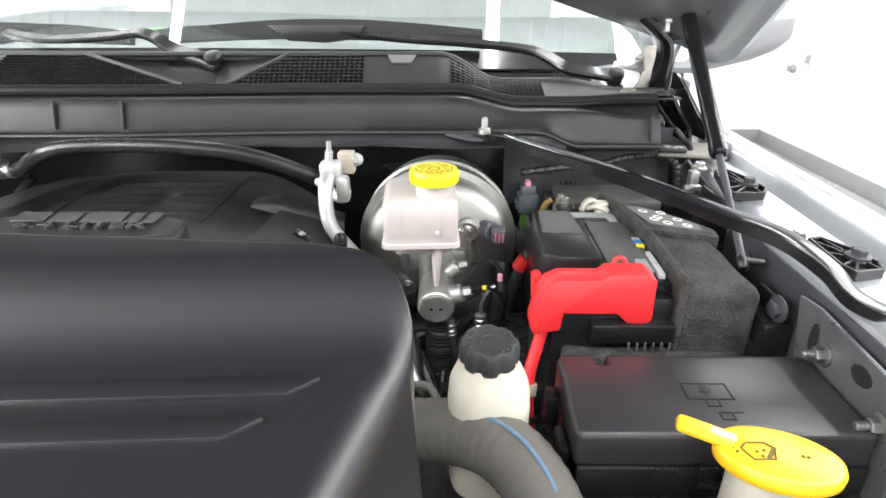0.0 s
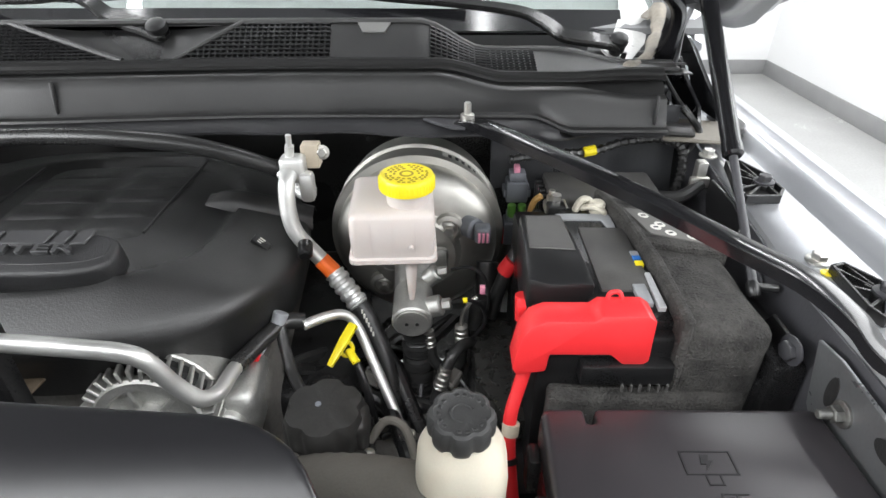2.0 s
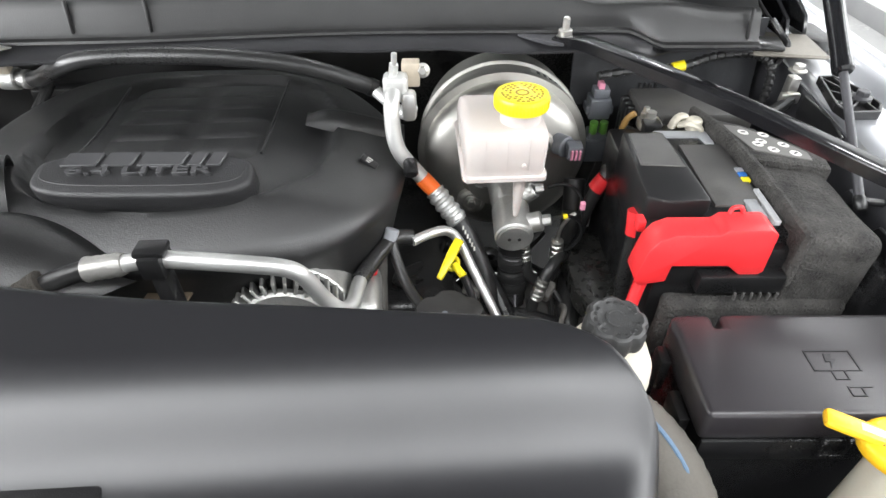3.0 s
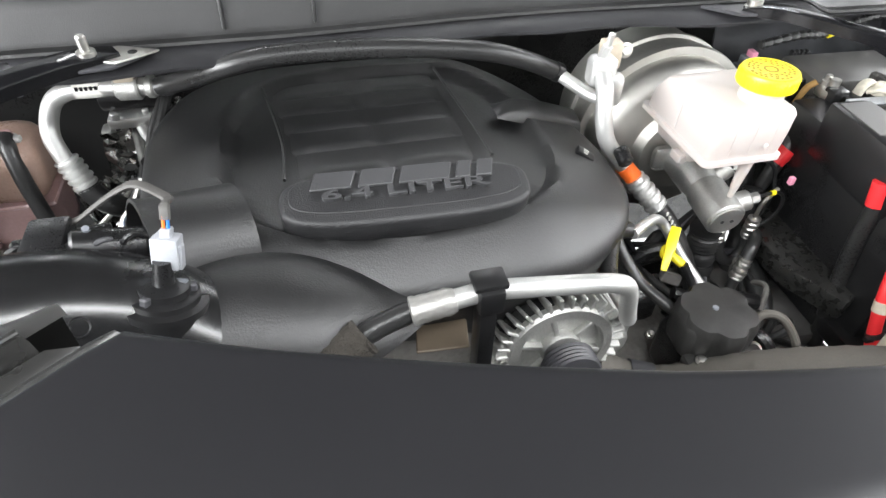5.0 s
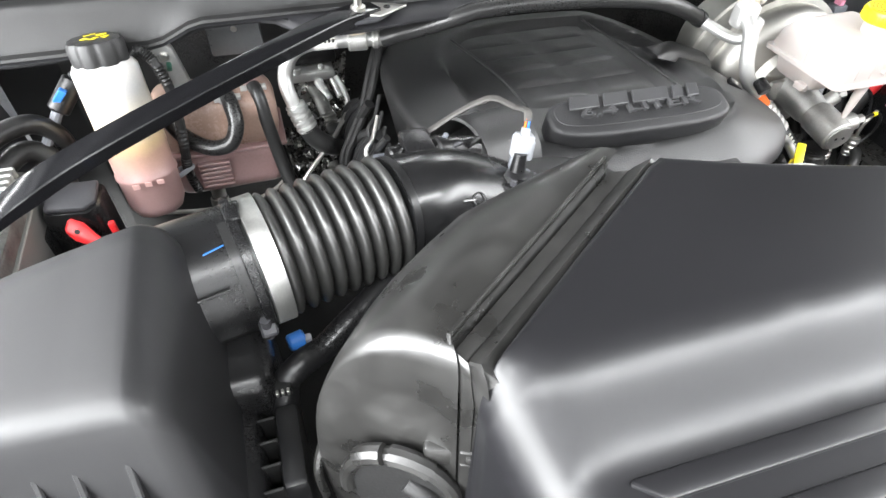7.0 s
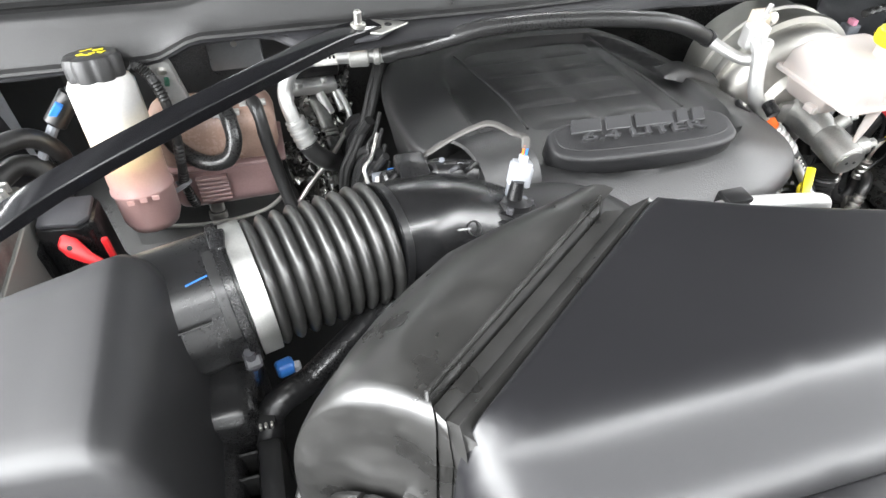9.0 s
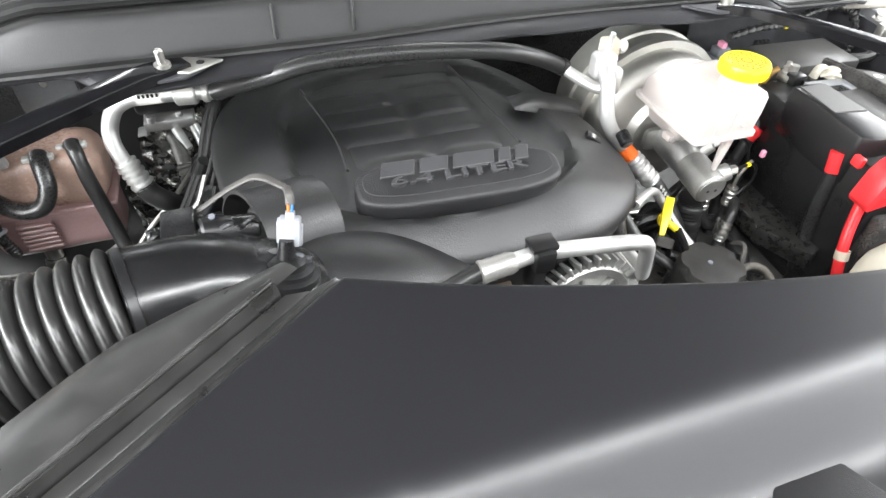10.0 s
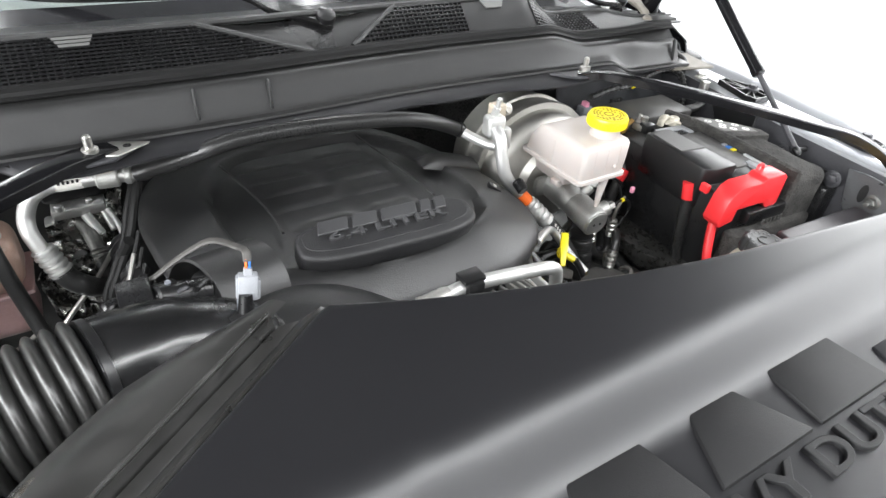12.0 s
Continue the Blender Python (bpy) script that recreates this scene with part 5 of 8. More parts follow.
def bellows():
    prof = [(0.040, -0.012), (0.0445, -0.012), (0.0445, -0.002)]
    L = (B1 - B0).length
    n = 9
    for k in range(n):
        for j in range(9):
            f = j / 9
            prof.append((0.0415 + 0.0085 * math.sin(math.pi * f) ** 0.75, L * (k + f) / n))
    prof.append((0.0415, L))
    return turned(prof, B0, B1, 56)


part("bellows", bellows(), mat("satin_bellows_rubber", (0.028, 0.028, 0.027), 0.32, grain=700, bump=0.03, dist=0.0004, rvar=0.05, spec=0.7), bh, "corrugated rubber bellows", smooth=60)
part("cuff", turned([(0.044, 0), (0.0475, 0.001), (0.0475, 0.030), (0.044, 0.031)], (-0.529, 0.684, 1.3075), B1, 48), rubber, bh)
part("clamp", turned([(0.0475, 0), (0.0514, 0.0005), (0.0514, 0.0145), (0.0475, 0.015)], (-0.5125, 0.6875, 1.3078), B1, 48), mat("stainless_band", (0.60, 0.60, 0.58), 0.42, metal=1.0, grain=700, bump=0.1, stain=30, var=0.2), bh, "bright steel hose clamp")
part("clamp_screw", add(rbox(-0.006, 0.006, -0.010, 0.006, -0.006, 0.005, 0.0015, 1, Matrix.Translation((-0.511, 0.640, 1.290)) @ pose(0, 0, 0, 30, 0, 10)), cyl((-0.511, 0.636, 1.30), (-0.511, 0.638, 1.278), 0.004, 8)), dark_metal, bh)
part("elbow_tube", tube([(-0.399, 0.712, 1.310), (-0.375, 0.718, 1.308), (-0.345, 0.727, 1.300), (-0.300, 0.728, 1.280), (-0.262, 0.716, 1.255), (-0.235, 0.70, 1.23)], lambda f: 0.0455 - 0.004 * f, 36, 10), elbow_black, bh, "smooth black intake elbow", smooth=70)
part("neck_ring", turned([(0.043, 0), (0.047, 0.002), (0.047, 0.008), (0.043, 0.010)], (-0.402, 0.711, 1.310), (-0.36, 0.722, 1.305), 48), satin_black, bh)
EM = Matrix.Translation((-0.327, 0.692, 1.3235)) @ pose(0, 0, 0, 42, 14, 8)
part("moulded_mark", tube([EM @ Vector((0.006 * math.cos(t), 0.006 * math.sin(t), 0)) for t in [2 * math.pi * k / 20 for k in range(21)]], 0.0006, 6, 1, False), satin_black, bh, "moulded ring mark")
for k, (a, b, w_) in enumerate(((-0.016, 0.0, 0.012), (0.008, -0.021, 0.036), (0.010, -0.028, 0.026))):
    part("moulded_line", rbox(a - w_ / 2, a + w_ / 2, b - 0.0012, b + 0.0012, -0.001, 0.0010, 0.0004, 1, EM @ pose(0.006, 0, -0.0002 - 0.0034 * k * k)), elbow_black, bh)
part("moulded_lettering", text_mesh("MADE IN CANADA", 0.0046, 0.0012, EM @ pose(0.008, -0.0135, -0.0008)), elbow_black, bh, "small moulded lettering", smooth=0)

sensor = thing("air_sensor", "pale grey sensor connector with a loose wire", "sensor", (-0.275, 0.725, 1.30))
SIDE[0] = HERE
SM = Matrix.Translation((-0.2620, 0.730, 1.338)) @ pose(0, 0, 0, -14, 8, -12) @ Matrix.Diagonal((0.70, 0.70, 0.80, 1))
SB_ = Matrix.Translation((-0.271, 0.718, 1.309)) @ pose(0, 0, 0, -14, 8, -12)
part("base", turned([(0.024, -0.045), (0.024, -0.008), (0.027, -0.008), (0.027, -0.003), (0.022, -0.002), (0.022, 0.002), (0.016, 0.003), (0.016, 0.008), (0.007, 0.010), (0.0055, 0.026)], SB_ @ Vector((0, 0, 0)), SB_ @ Vector((0, 0, 1)), 32), satin_black, sensor, "black sensor base with seal")
for a in (20, 140, 250):
    part("base_clip", rbox(0.012, 0.020, -0.003, 0.003, 0.002, 0.008, 0.001, 1, SB_ @ pose(0, 0, 0, 0, 0, a)), dark_metal, sensor)
part("clip_tab", add(rbox(-0.013, -0.004, -0.005, 0.005, -0.030, -0.014, 0.002, 1, SM), rbox(0.003, 0.016, -0.006, 0.004, -0.036, -0.028, 0.002, 1, SM)), grey_plastic, sensor)
con = part("connector", add(rbox(-0.0115, 0.0115, -0.009, 0.009, -0.016, 0.012, 0.002, 2, SM), rbox(-0.014, -0.010, -0.006, 0.006, -0.014, 0.010, 0.001, 1, SM), rbox(0.009, 0.014, -0.006, 0.003, -0.016, 0.006, 0.001, 1, SM), rbox(-0.005, 0.005, -0.005, 0.005, 0.010, 0.019, 0.001, 1, SM)), white_plastic, sensor, "pale grey plastic connector")
for c_, dx in ((orange, -0.002), (blue, 0.002)):
    part("wire", tube([SM @ Vector((dx, 0, 0.017)), SM @ Vector((dx, 0, 0.029))], 0.0011, 6, 1, False), c_, con, "coloured wire")
part("sleeve", tube([SM @ Vector((0, 0, 0.026)), SM @ Vector((-0.002, 0.006, 0.036)), (-0.260, 0.758, 1.358), (-0.277, 0.768, 1.364), (-0.292, 0.775, 1.357), (-0.311, 0.782, 1.343), (-0.332, 0.786, 1.328), (-0.349, 0.790, 1.324)], 0.0036, 8, 8, flat=0.5), mat("dusty_dark_sleeve", (0.06, 0.057, 0.053), 0.7), sensor, "dusty grey wire sleeve")
part("sleeve", tube([(-0.281, 0.774, 1.358), (-0.296, 0.781, 1.351), (-0.315, 0.788, 1.337), (-0.336, 0.792, 1.322)], 0.0024, 8, 8, flat=0.5), MATS["dusty_dark_sleeve"], sensor)
SIDE[0] = LEFT
tb = thing("hose_connector", "black quick connector on the intake elbow", "connector", (-0.35, 0.765, 1.30))
part("body", add(cyl((-0.385, 0.775, 1.318), (-0.325, 0.790, 1.312), 0.009, 14, 0.002), rbox(-0.372, -0.345, 0.755, 0.79, 1.315, 1.335, 0.003), cyl((-0.345, 0.765, 1.325), (-0.30, 0.775, 1.312), 0.012, 14, 0.002)), satin_black, tb)
for k in range(5):
    x = -0.385 + 0.018 * k
    part("clip", tube([(x, 0.770, 1.316), (x + 0.003, 0.762, 1.327), (x + 0.011, 0.764, 1.331 - 0.002 * (k % 2)), (x + 0.016, 0.772, 1.318)], 0.0022, 8), dark_metal if k % 2 else satin_black, tb)
part("pin", cyl((-0.335, 0.776, 1.320), (-0.332, 0.770, 1.336), 0.0025, 8), grey_plastic, tb)
part("lead", tube([(-0.33, 0.78, 1.318), (-0.318, 0.775, 1.322), (-0.312, 0.785, 1.30), (-0.315, 0.80, 1.26)], 0.004, 8), rubber, tb)

lm = thing("wiring_loom", "taped black wiring loom beside the air duct", "wiring", (-0.47, 0.6, 1.28))
part("loom", tube([(-0.512, 0.585, 1.20), (-0.510, 0.612, 1.240), (-0.497, 0.622, 1.252), (-0.474, 0.634, 1.253), (-0.446, 0.650, 1.262), (-0.412, 0.672, 1.268), (-0.38, 0.70, 1.25)], lambda f: 0.0108 + 0.0001 * math.sin(f * 160), 12, 16), satin_black, lm)
part("plug", add(rbox(-0.517, -0.503, 0.603, 0.617, 1.246, 1.255, 0.002), rbox(-0.512, -0.497, 0.62, 0.628, 1.238, 1.248, 0.002)), hose_black, lm)
for k in range(3):
    part("tinned_end", rbox(-0.515 + 0.004 * k, -0.513 + 0.004 * k, 0.600, 0.604, 1.252, 1.257, 0.0005, 1), zinc, lm)
part("post", rbox(-0.520, -0.502, 0.535, 0.600, 1.08, 1.243, 0.005, 2), satin_black, lm)
bc = thing("blue_fitting", "blue and white plastic fitting below the hose", "fitting", (-0.47, 0.64, 1.24))
part("body", cyl((-0.504, 0.678, 1.208), (-0.489, 0.682, 1.208), 0.008, 16, 0.002), blue, bc)
part("tag", rbox(-0.489, -0.483, 0.674, 0.682, 1.203, 1.213, 0.002), white_plastic, bc)

# ---- brake booster, master cylinder, reservoir ----
SIDE[0] = RIGHT
bb = thing("brake_booster", "round bare steel brake booster on the firewall", "brake booster", (0.298, 1.05, 1.07))
CB, CE = Vector((0.297, 0.965, 1.184)), Vector((0.297, 1.2, 1.184))
part("front_shell", turned([(0.030, -0.012), (0.052, -0.010), (0.056, -0.004), (0.060, 0.002), (0.090, 0.008), (0.102, 0.016), (0.107, 0.028), (0.108, 0.045)], CB, CE, 72), booster_metal, bb, "bright steel front shell")
part("seam_rim", turned([(0.108, 0.044), (0.117, 0.046), (0.118, 0.052), (0.117, 0.058), (0.110, 0.060)], CB, CE, 72), booster_metal, bb, "rolled steel seam")
part("rear_shell", turned([(0.110, 0.058), (0.112, 0.064), (0.112, 0.085), (0.116, 0.087), (0.116, 0.093), (0.111, 0.096), (0.108, 0.14), (0.08, 0.175), (0.05, 0.185)], CB, CE, 72), booster_metal, bb)
for bx, bz in ((0.340, 1.222), (0.254, 1.135)):
    part("boss", turned([(0.020, 0), (0.019, 0.008), (0.014, 0.010), (0.013, 0.005)], (bx, 0.968, bz), (bx, 0.5, bz), 28), booster_metal, bb)
    bolt((bx, 0.962, bz), (bx, 0.5, bz), 0.0065, 0.010, bb)
part("label", quad_strip([[CB + Vector((0.1125 * math.sin(a), y, 0.1125 * math.cos(a))) for a in [radians(18 + 4 * k) for k in range(8)]] for y in (0.065, 0.082)], 0.0004), print_white, bb, "white printed label")
for k in range(5):
    a0 = 22 + 5 * k
    part("label_bar", quad_strip([[CB + Vector((0.1132 * math.sin(a), y, 0.1132 * math.cos(a))) for a in (radians(a0), radians(a0 + 2.5))] for y in (0.069, 0.078)], 0.0003), satin_black, bb)
vs = thing("vacuum_sensor", "grey vacuum sensor plug on the brake booster", "sensor", (0.381, 0.95, 1.22))
part("body", add(cyl((0.362, 0.972, 1.222), (0.375, 0.955, 1.224), 0.014, 20, 0.002), rbox(0.372, 0.392, 0.938, 0.958, 1.214, 1.234, 0.003)), grey_plastic, vs)
for k in range(3):
    part("pin", rbox(0.376 + 0.005 * k, 0.379 + 0.005 * k, 0.934, 0.938, 1.217, 1.230, 0.0005, 1), pink, vs, "pink connector lock")

SIDE[0] = nearer(0.982)
mc = thing("master_cylinder", "cast aluminium brake master cylinder", "brake cylinder", (0.297, 0.9, 1.14))
part("barrel", turned([(0.0215, 0), (0.0235, 0.002), (0.0235, 0.05), (0.021, 0.055), (0.024, 0.07), (0.027, 0.12)], (0.2985, 0.843, 1.166), (0.297, 0.97, 1.180), 36), cast_alu, mc)
part("end_face", turned([(0.019, 0), (0.019, -0.002)], (0.2985, 0.843, 1.166), (0.297, 0.97, 1.180), 30), cast_alu, mc)
for dx in (-0.006, 0.006):
    part("plug_hole", turned([(0.0022, -0.0028), (0.0022, -0.0015)], (0.2985 + dx, 0.843, 1.166), (0.297 + dx, 0.97, 1.180), 10), rubber, mc)
part("side_port", add(cyl((0.31, 0.862, 1.172), (0.333, 0.860, 1.180), 0.0125, 20, 0.002), turned([(0.007, 0), (0.007, 0.010), (0.005, 0.011)], (0.333, 0.860, 1.180), (0.36, 0.858, 1.186), 6)), cast_alu, mc, "cast side port")
part("side_port", add(cyl((0.31, 0.905, 1.180), (0.328, 0.903, 1.197), 0.0105, 20, 0.002), turned([(0.006, 0), (0.006, 0.010), (0.005, 0.011)], (0.328, 0.903, 1.197), (0.345, 0.902, 1.200), 6)), cast_alu, mc)
part("mount_flange", rbox(0.255, 0.340, 0.952, 0.962, 1.163, 1.197, 0.008, 2), cast_alu, mc)
bl_ = thing("brake_line", "thin dark steel brake lines with bright fittings", "pipe", (0.36, 0.86, 1.1))
part("line", tube([(0.343, 0.859, 1.183), (0.362, 0.858, 1.188), (0.378, 0.860, 1.178), (0.384, 0.863, 1.155), (0.376, 0.865, 1.135), (0.36, 0.865, 1.12)], 0.0022, 8), satin_black, bl_)
part("line", tube([(0.343, 0.902, 1.200), (0.365, 0.90, 1.205), (0.385, 0.895, 1.19), (0.388, 0.885, 1.15), (0.370, 0.88, 1.11)], 0.0022, 8), satin_black, bl_)
part("yellow_band", tube([(0.357, 0.858, 1.1875), (0.362, 0.858, 1.188)], 0.0032, 8, 1, False), yellow, bl_, "yellow marker band")
part("pink_clip", rbox(0.376, 0.382, 0.858, 0.864, 1.196, 1.206, 0.001), pink, bl_, "pink clip")

SIDE[0] = HERE


def crimp(a, b, r, n):
    """A ferrule pressed into n rings between plain collars."""
    a, b = Vector(a), Vector(b)
    L = (b - a).length
    prof = [(r * 0.80, 0), (r * 0.98, 0.0008), (r, 0.003)]
    for k in range(n):
        z0, w = 0.004 + (L - 0.007) * k / n, (L - 0.007) / n
        prof += [(r * 0.90, z0), (r * 0.90, z0 + w * 0.22), (r * 1.06, z0 + w * 0.40), (r * 1.06, z0 + w * 0.78), (r * 0.92, z0 + w * 0.96)]
    return turned(prof + [(r, L - 0.002), (r * 0.84, L)], a, b, 24)


part("fitting", crimp((0.339, 0.860, 1.153), (0.340, 0.860, 1.122), 0.0078, 3), zinc, bl_, "zinc plated fitting")
part("fitting", crimp((0.320, 0.828, 1.119), (0.311, 0.822, 1.091), 0.0080, 3), zinc, bl_, "zinc plated fitting")
part("fitting", crimp((0.300, 0.866, 1.142), (0.303, 0.862, 1.120), 0.0070, 2), zinc, bl_, "zinc plated fitting")
part("flex_hose", tube([(0.340, 0.860, 1.124), (0.339, 0.857, 1.104), (0.330, 0.854, 1.092), (0.317, 0.854, 1.092), (0.306, 0.858, 1.104), (0.303, 0.862, 1.122)], 0.0068, 12), rubber, bl_, "black brake hose")
part("flex_hose", tube([(0.320, 0.828, 1.117), (0.329, 0.836, 1.130), (0.343, 0.852, 1.132), (0.356, 0.872, 1.112), (0.362, 0.89, 1.08)], 0.0072, 12), rubber, bl_, "black brake hose")
part("flex_hose", tube([(0.311, 0.822, 1.093), (0.305, 0.818, 1.07), (0.300, 0.815, 1.02)], 0.0066, 12), rubber, bl_, "black brake hose")
part("thin_line", tube([(0.339, 0.860, 1.152), (0.341, 0.861, 1.170), (0.350, 0.862, 1.186), (0.357, 0.864, 1.190)], 0.0026, 8), zinc, bl_)
br = thing("brake_fluid_reservoir", "translucent white brake fluid tank with a yellow cap", "fluid reservoir", (0.27, 0.88, 1.225))


def tank_loops(rows):
    out = []
    for z, x0, x1, y0, y1, r in rows:
        lp = []
        for cx_, cy_, a0 in ((x1 - r, y1 - r, 0), (x0 + r, y1 - r, 90), (x0 + r, y0 + r, 180), (x1 - r, y0 + r, 270)):
            lp += [(cx_ + r * math.cos(radians(a0 + 22.5 * k)), cy_ + r * math.sin(radians(a0 + 22.5 * k)), z) for k in range(5)]
        out.append(lp)
    return out


tk = part("tank", rings(bmesh.new(), tank_loops(((1.252, 0.224, 0.306, 0.843, 0.968, 0.006), (1.256, 0.2225, 0.3075, 0.8415, 0.970, 0.007), (1.285, 0.2215, 0.3085, 0.8395, 0.962, 0.007), (1.306, 0.2215, 0.3088, 0.8395, 0.944, 0.007), (1.3105, 0.2240, 0.3070, 0.842, 0.936, 0.007), (1.3125, 0.230, 0.302, 0.849, 0.928, 0.006)))), white_tank, br, "milky translucent tank", smooth=50)
part("seam_flange", rings(bmesh.new(), tank_loops(((1.2540, 0.2205, 0.3095, 0.8395, 0.9735, 0.007), (1.2550, 0.2190, 0.3110, 0.8380, 0.975, 0.008), (1.2600, 0.2190, 0.3110, 0.8380, 0.975, 0.008), (1.2610, 0.2205, 0.3095, 0.8395, 0.9735, 0.007)))), white_tank, tk)
part("lower_box", rings(bmesh.new(), tank_loops(((1.222, 0.244, 0.300, 0.895, 0.958, 0.008), (1.2255, 0.241, 0.303, 0.892, 0.962, 0.008), (1.255, 0.236, 0.306, 0.880, 0.968, 0.008)))), white_tank, tk)
part("under_lip", rbox(0.243, 0.306, 0.852, 0.90, 1.245, 1.254, 0.003), white_tank, tk)
for k in range(3):
    part("wall_rib", rbox(0.243 + 0.023 * k, 0.2435 + 0.023 * k, 0.8391, 0.840, 1.266, 1.304, 0.0004, 1), white_tank, tk)
part("side_rib", tube([(0.2213, 0.905, 1.262), (0.2215, 0.903, 1.300)], 0.0009, 6, 1, False), white_tank, tk)
part("side_lug", add(rbox(0.232, 0.246, 0.895, 0.912, 1.222, 1.232, 0.002), cyl((0.238, 0.894, 1.226), (0.238, 0.902, 1.226), 0.004, 10)), white_tank, tk)
part("level_nub", turned([(0.003, 0), (0.002, 0.003)], (0.284, 0.8395, 1.274), (0.284, 0, 1.274), 10), white_tank, tk)
part("neck", cyl((0.2815, 0.870, 1.310), (0.2815, 0.870, 1.332), 0.0215, 32, 0.001), white_tank, br)
part("foot", turned([(0.0075, 0), (0.0068, 0.012), (0.0046, 0.044), (0.003, 0.058)], (0.2835, 0.852, 1.256), (0.2828, 0.855, 1.19), 14), white_tank, br, "tapered filler foot")
CC = Vector((0.2815, 0.870, 1.327))
CK = Matrix.Translation(CC) @ Matrix.Diagonal((0.86, 0.86, 1, 1))
cap = part("cap", turned([(0.0250, 0), (0.0282, 0.001), (0.0284, 0.003), (0.0284, 0.0125), (0.0271, 0.0155), (0.0250, 0.0162), (0.0237, 0.0158), (0.004, 0.0158)], CC, CC + Vector((0, 0, 1)), 64), yellow, br, "bright yellow screw cap")
for k in range(48):
    a = 2 * math.pi * k / 48
    part("grip_rib", rbox(0.0325, 0.0337, -0.0007, 0.0007, 0.002, 0.0125, 0.0003, 1, CK @ pose(0, 0, 0, 0, 0, math.degrees(a))), yellow, cap)
ink = mat("cap_print_olive", (0.30, 0.22, 0.01), 0.6)
for rr, n, w_ in ((0.0242, 26, 0.62), (0.0195, 20, 0.6), (0.0145, 14, 0.6)):
    for k in range(n):
        if (k * 7 + n) % 5 == 0:
            continue
        a = 360 * k / n
        part("print_bar", rbox(rr - 0.0014, rr + 0.0014, -rr * math.pi / n * w_, rr * math.pi / n * w_, 0.0157, 0.0161, 0, 1, CK @ pose(0, 0, 0, 0, 0, a)), ink, cap)
part("print_ring", turned([(0.005, 0.0157), (0.005, 0.0161), (0.0073, 0.0161), (0.0073, 0.0157)], CC, CC + Vector((0, 0, 1)), 24), ink, cap)

SIDE[0] = RIGHT
# ---- battery ----
bt = thing("battery", "black car battery in a charcoal felt heat blanket", "battery", (0.5, 0.82, 1.08))
part("case", rbox(0.418, 0.60, 0.712, 0.945, 1.08, 1.258, 0.005), satin_black, bt, "black battery case")
part("top_lid", rbox(0.468, 0.540, 0.722, 0.935, 1.252, 1.268, 0.004), satin_black, bt)
worn = mat("dusty_black_plastic", (0.075, 0.073, 0.070), 0.45, grain=700, bump=0.2, stain=28, var=0.4)
tc_ = part("terminal_cover", prism([(0.412, 0.765), (0.432, 0.756), (0.474, 0.756), (0.470, 0.84), (0.464, 0.892), (0.418, 0.892)], 1.215, 1.283, 0.005, 2), satin_black, bt, "angular black terminal cover")
part("worn_panel", prism([(0.420, 0.818), (0.466, 0.814), (0.462, 0.884), (0.423, 0.884)], 1.2825, 1.2843, 0.001, 1), worn, tc_, "scuffed top panel")
part("grey_bracket", add(prism([(0.462, 0.900), (0.462, 0.915), (0.525, 0.915), (0.525, 0.885), (0.515, 0.885), (0.512, 0.900)], 1.264, 1.270, 0.001, 1)), mat("light_grey_plastic", (0.3, 0.31, 0.32), 0.45), bt)
part("lid_panel", rbox(0.482, 0.532, 0.765, 0.882, 1.266, 1.271, 0.002), worn, bt)
part("grey_tab", rbox(0.512, 0.524, 0.742, 0.772, 1.266, 1.273, 0.001), mat("light_grey_plastic", (0.3, 0.31, 0.32), 0.45), bt)
part("terminal_clamp", add(cyl((0.468, 0.945, 1.255), (0.468, 0.945, 1.279), 0.006, 14), rbox(0.455, 0.482, 0.935, 0.958, 1.255, 1.268, 0.003), turned([(0.006, 0), (0.006, 0.006), (0.004, 0.007), (0.004, 0.013)], (0.464, 0.953, 1.268), (0.464, 0.953, 2), 6)), zinc, bt, "zinc battery clamp")
part("sensor_box", rbox(0.456, 0.478, 0.925, 0.944, 1.235, 1.272, 0.003), satin_black, bt)
part("clamp_strap", add(tube([(0.488, 0.928, 1.266), (0.494, 0.930, 1.278), (0.503, 0.932, 1.279), (0.509, 0.930, 1.268)], 0.007, 10, 6, flat=0.6), cyl((0.512, 0.922, 1.264), (0.512, 0.922, 1.282), 0.009, 16, 0.002), tube([(0.496, 0.925, 1.272), (0.505, 0.918, 1.277), (0.516, 0.915, 1.274), (0.522, 0.920, 1.266)], 0.006, 10, 6, flat=0.6)), mat("cream_waxed_metal", (0.50, 0.47, 0.39), 0.45, grain=160, bump=0.8, dist=0.002, stain=40, var=0.3), bt, "cream waxed clamp strap")
part("brown_lead", tube([(0.452, 0.955, 1.272), (0.444, 0.958, 1.262), (0.44, 0.96, 1.24)], 0.004, 8), mat("brown_tape", (0.35, 0.2, 0.06), 0.6), bt)


def blanket_block(x0, x1, y0, y1, z0, z1, r, wob=0.0022):
    bm = bmesh.new()
    bmesh.ops.create_cube(bm, size=1, matrix=Matrix.LocRotScale(((x0 + x1) / 2, (y0 + y1) / 2, (z0 + z1) / 2), None, (x1 - x0, y1 - y0, z1 - z0)))
    bmesh.ops.bevel(bm, geom=bm.edges[:], offset=r, segments=4, affect="EDGES", profile=0.5)
    bmesh.ops.subdivide_edges(bm, edges=[e for e in bm.edges if e.calc_length() > 0.02], cuts=8, use_grid_fill=True)
    for v in bm.verts:
        v.co += Vector(noise.noise_vector(v.co * 25)) * wob
    return bm


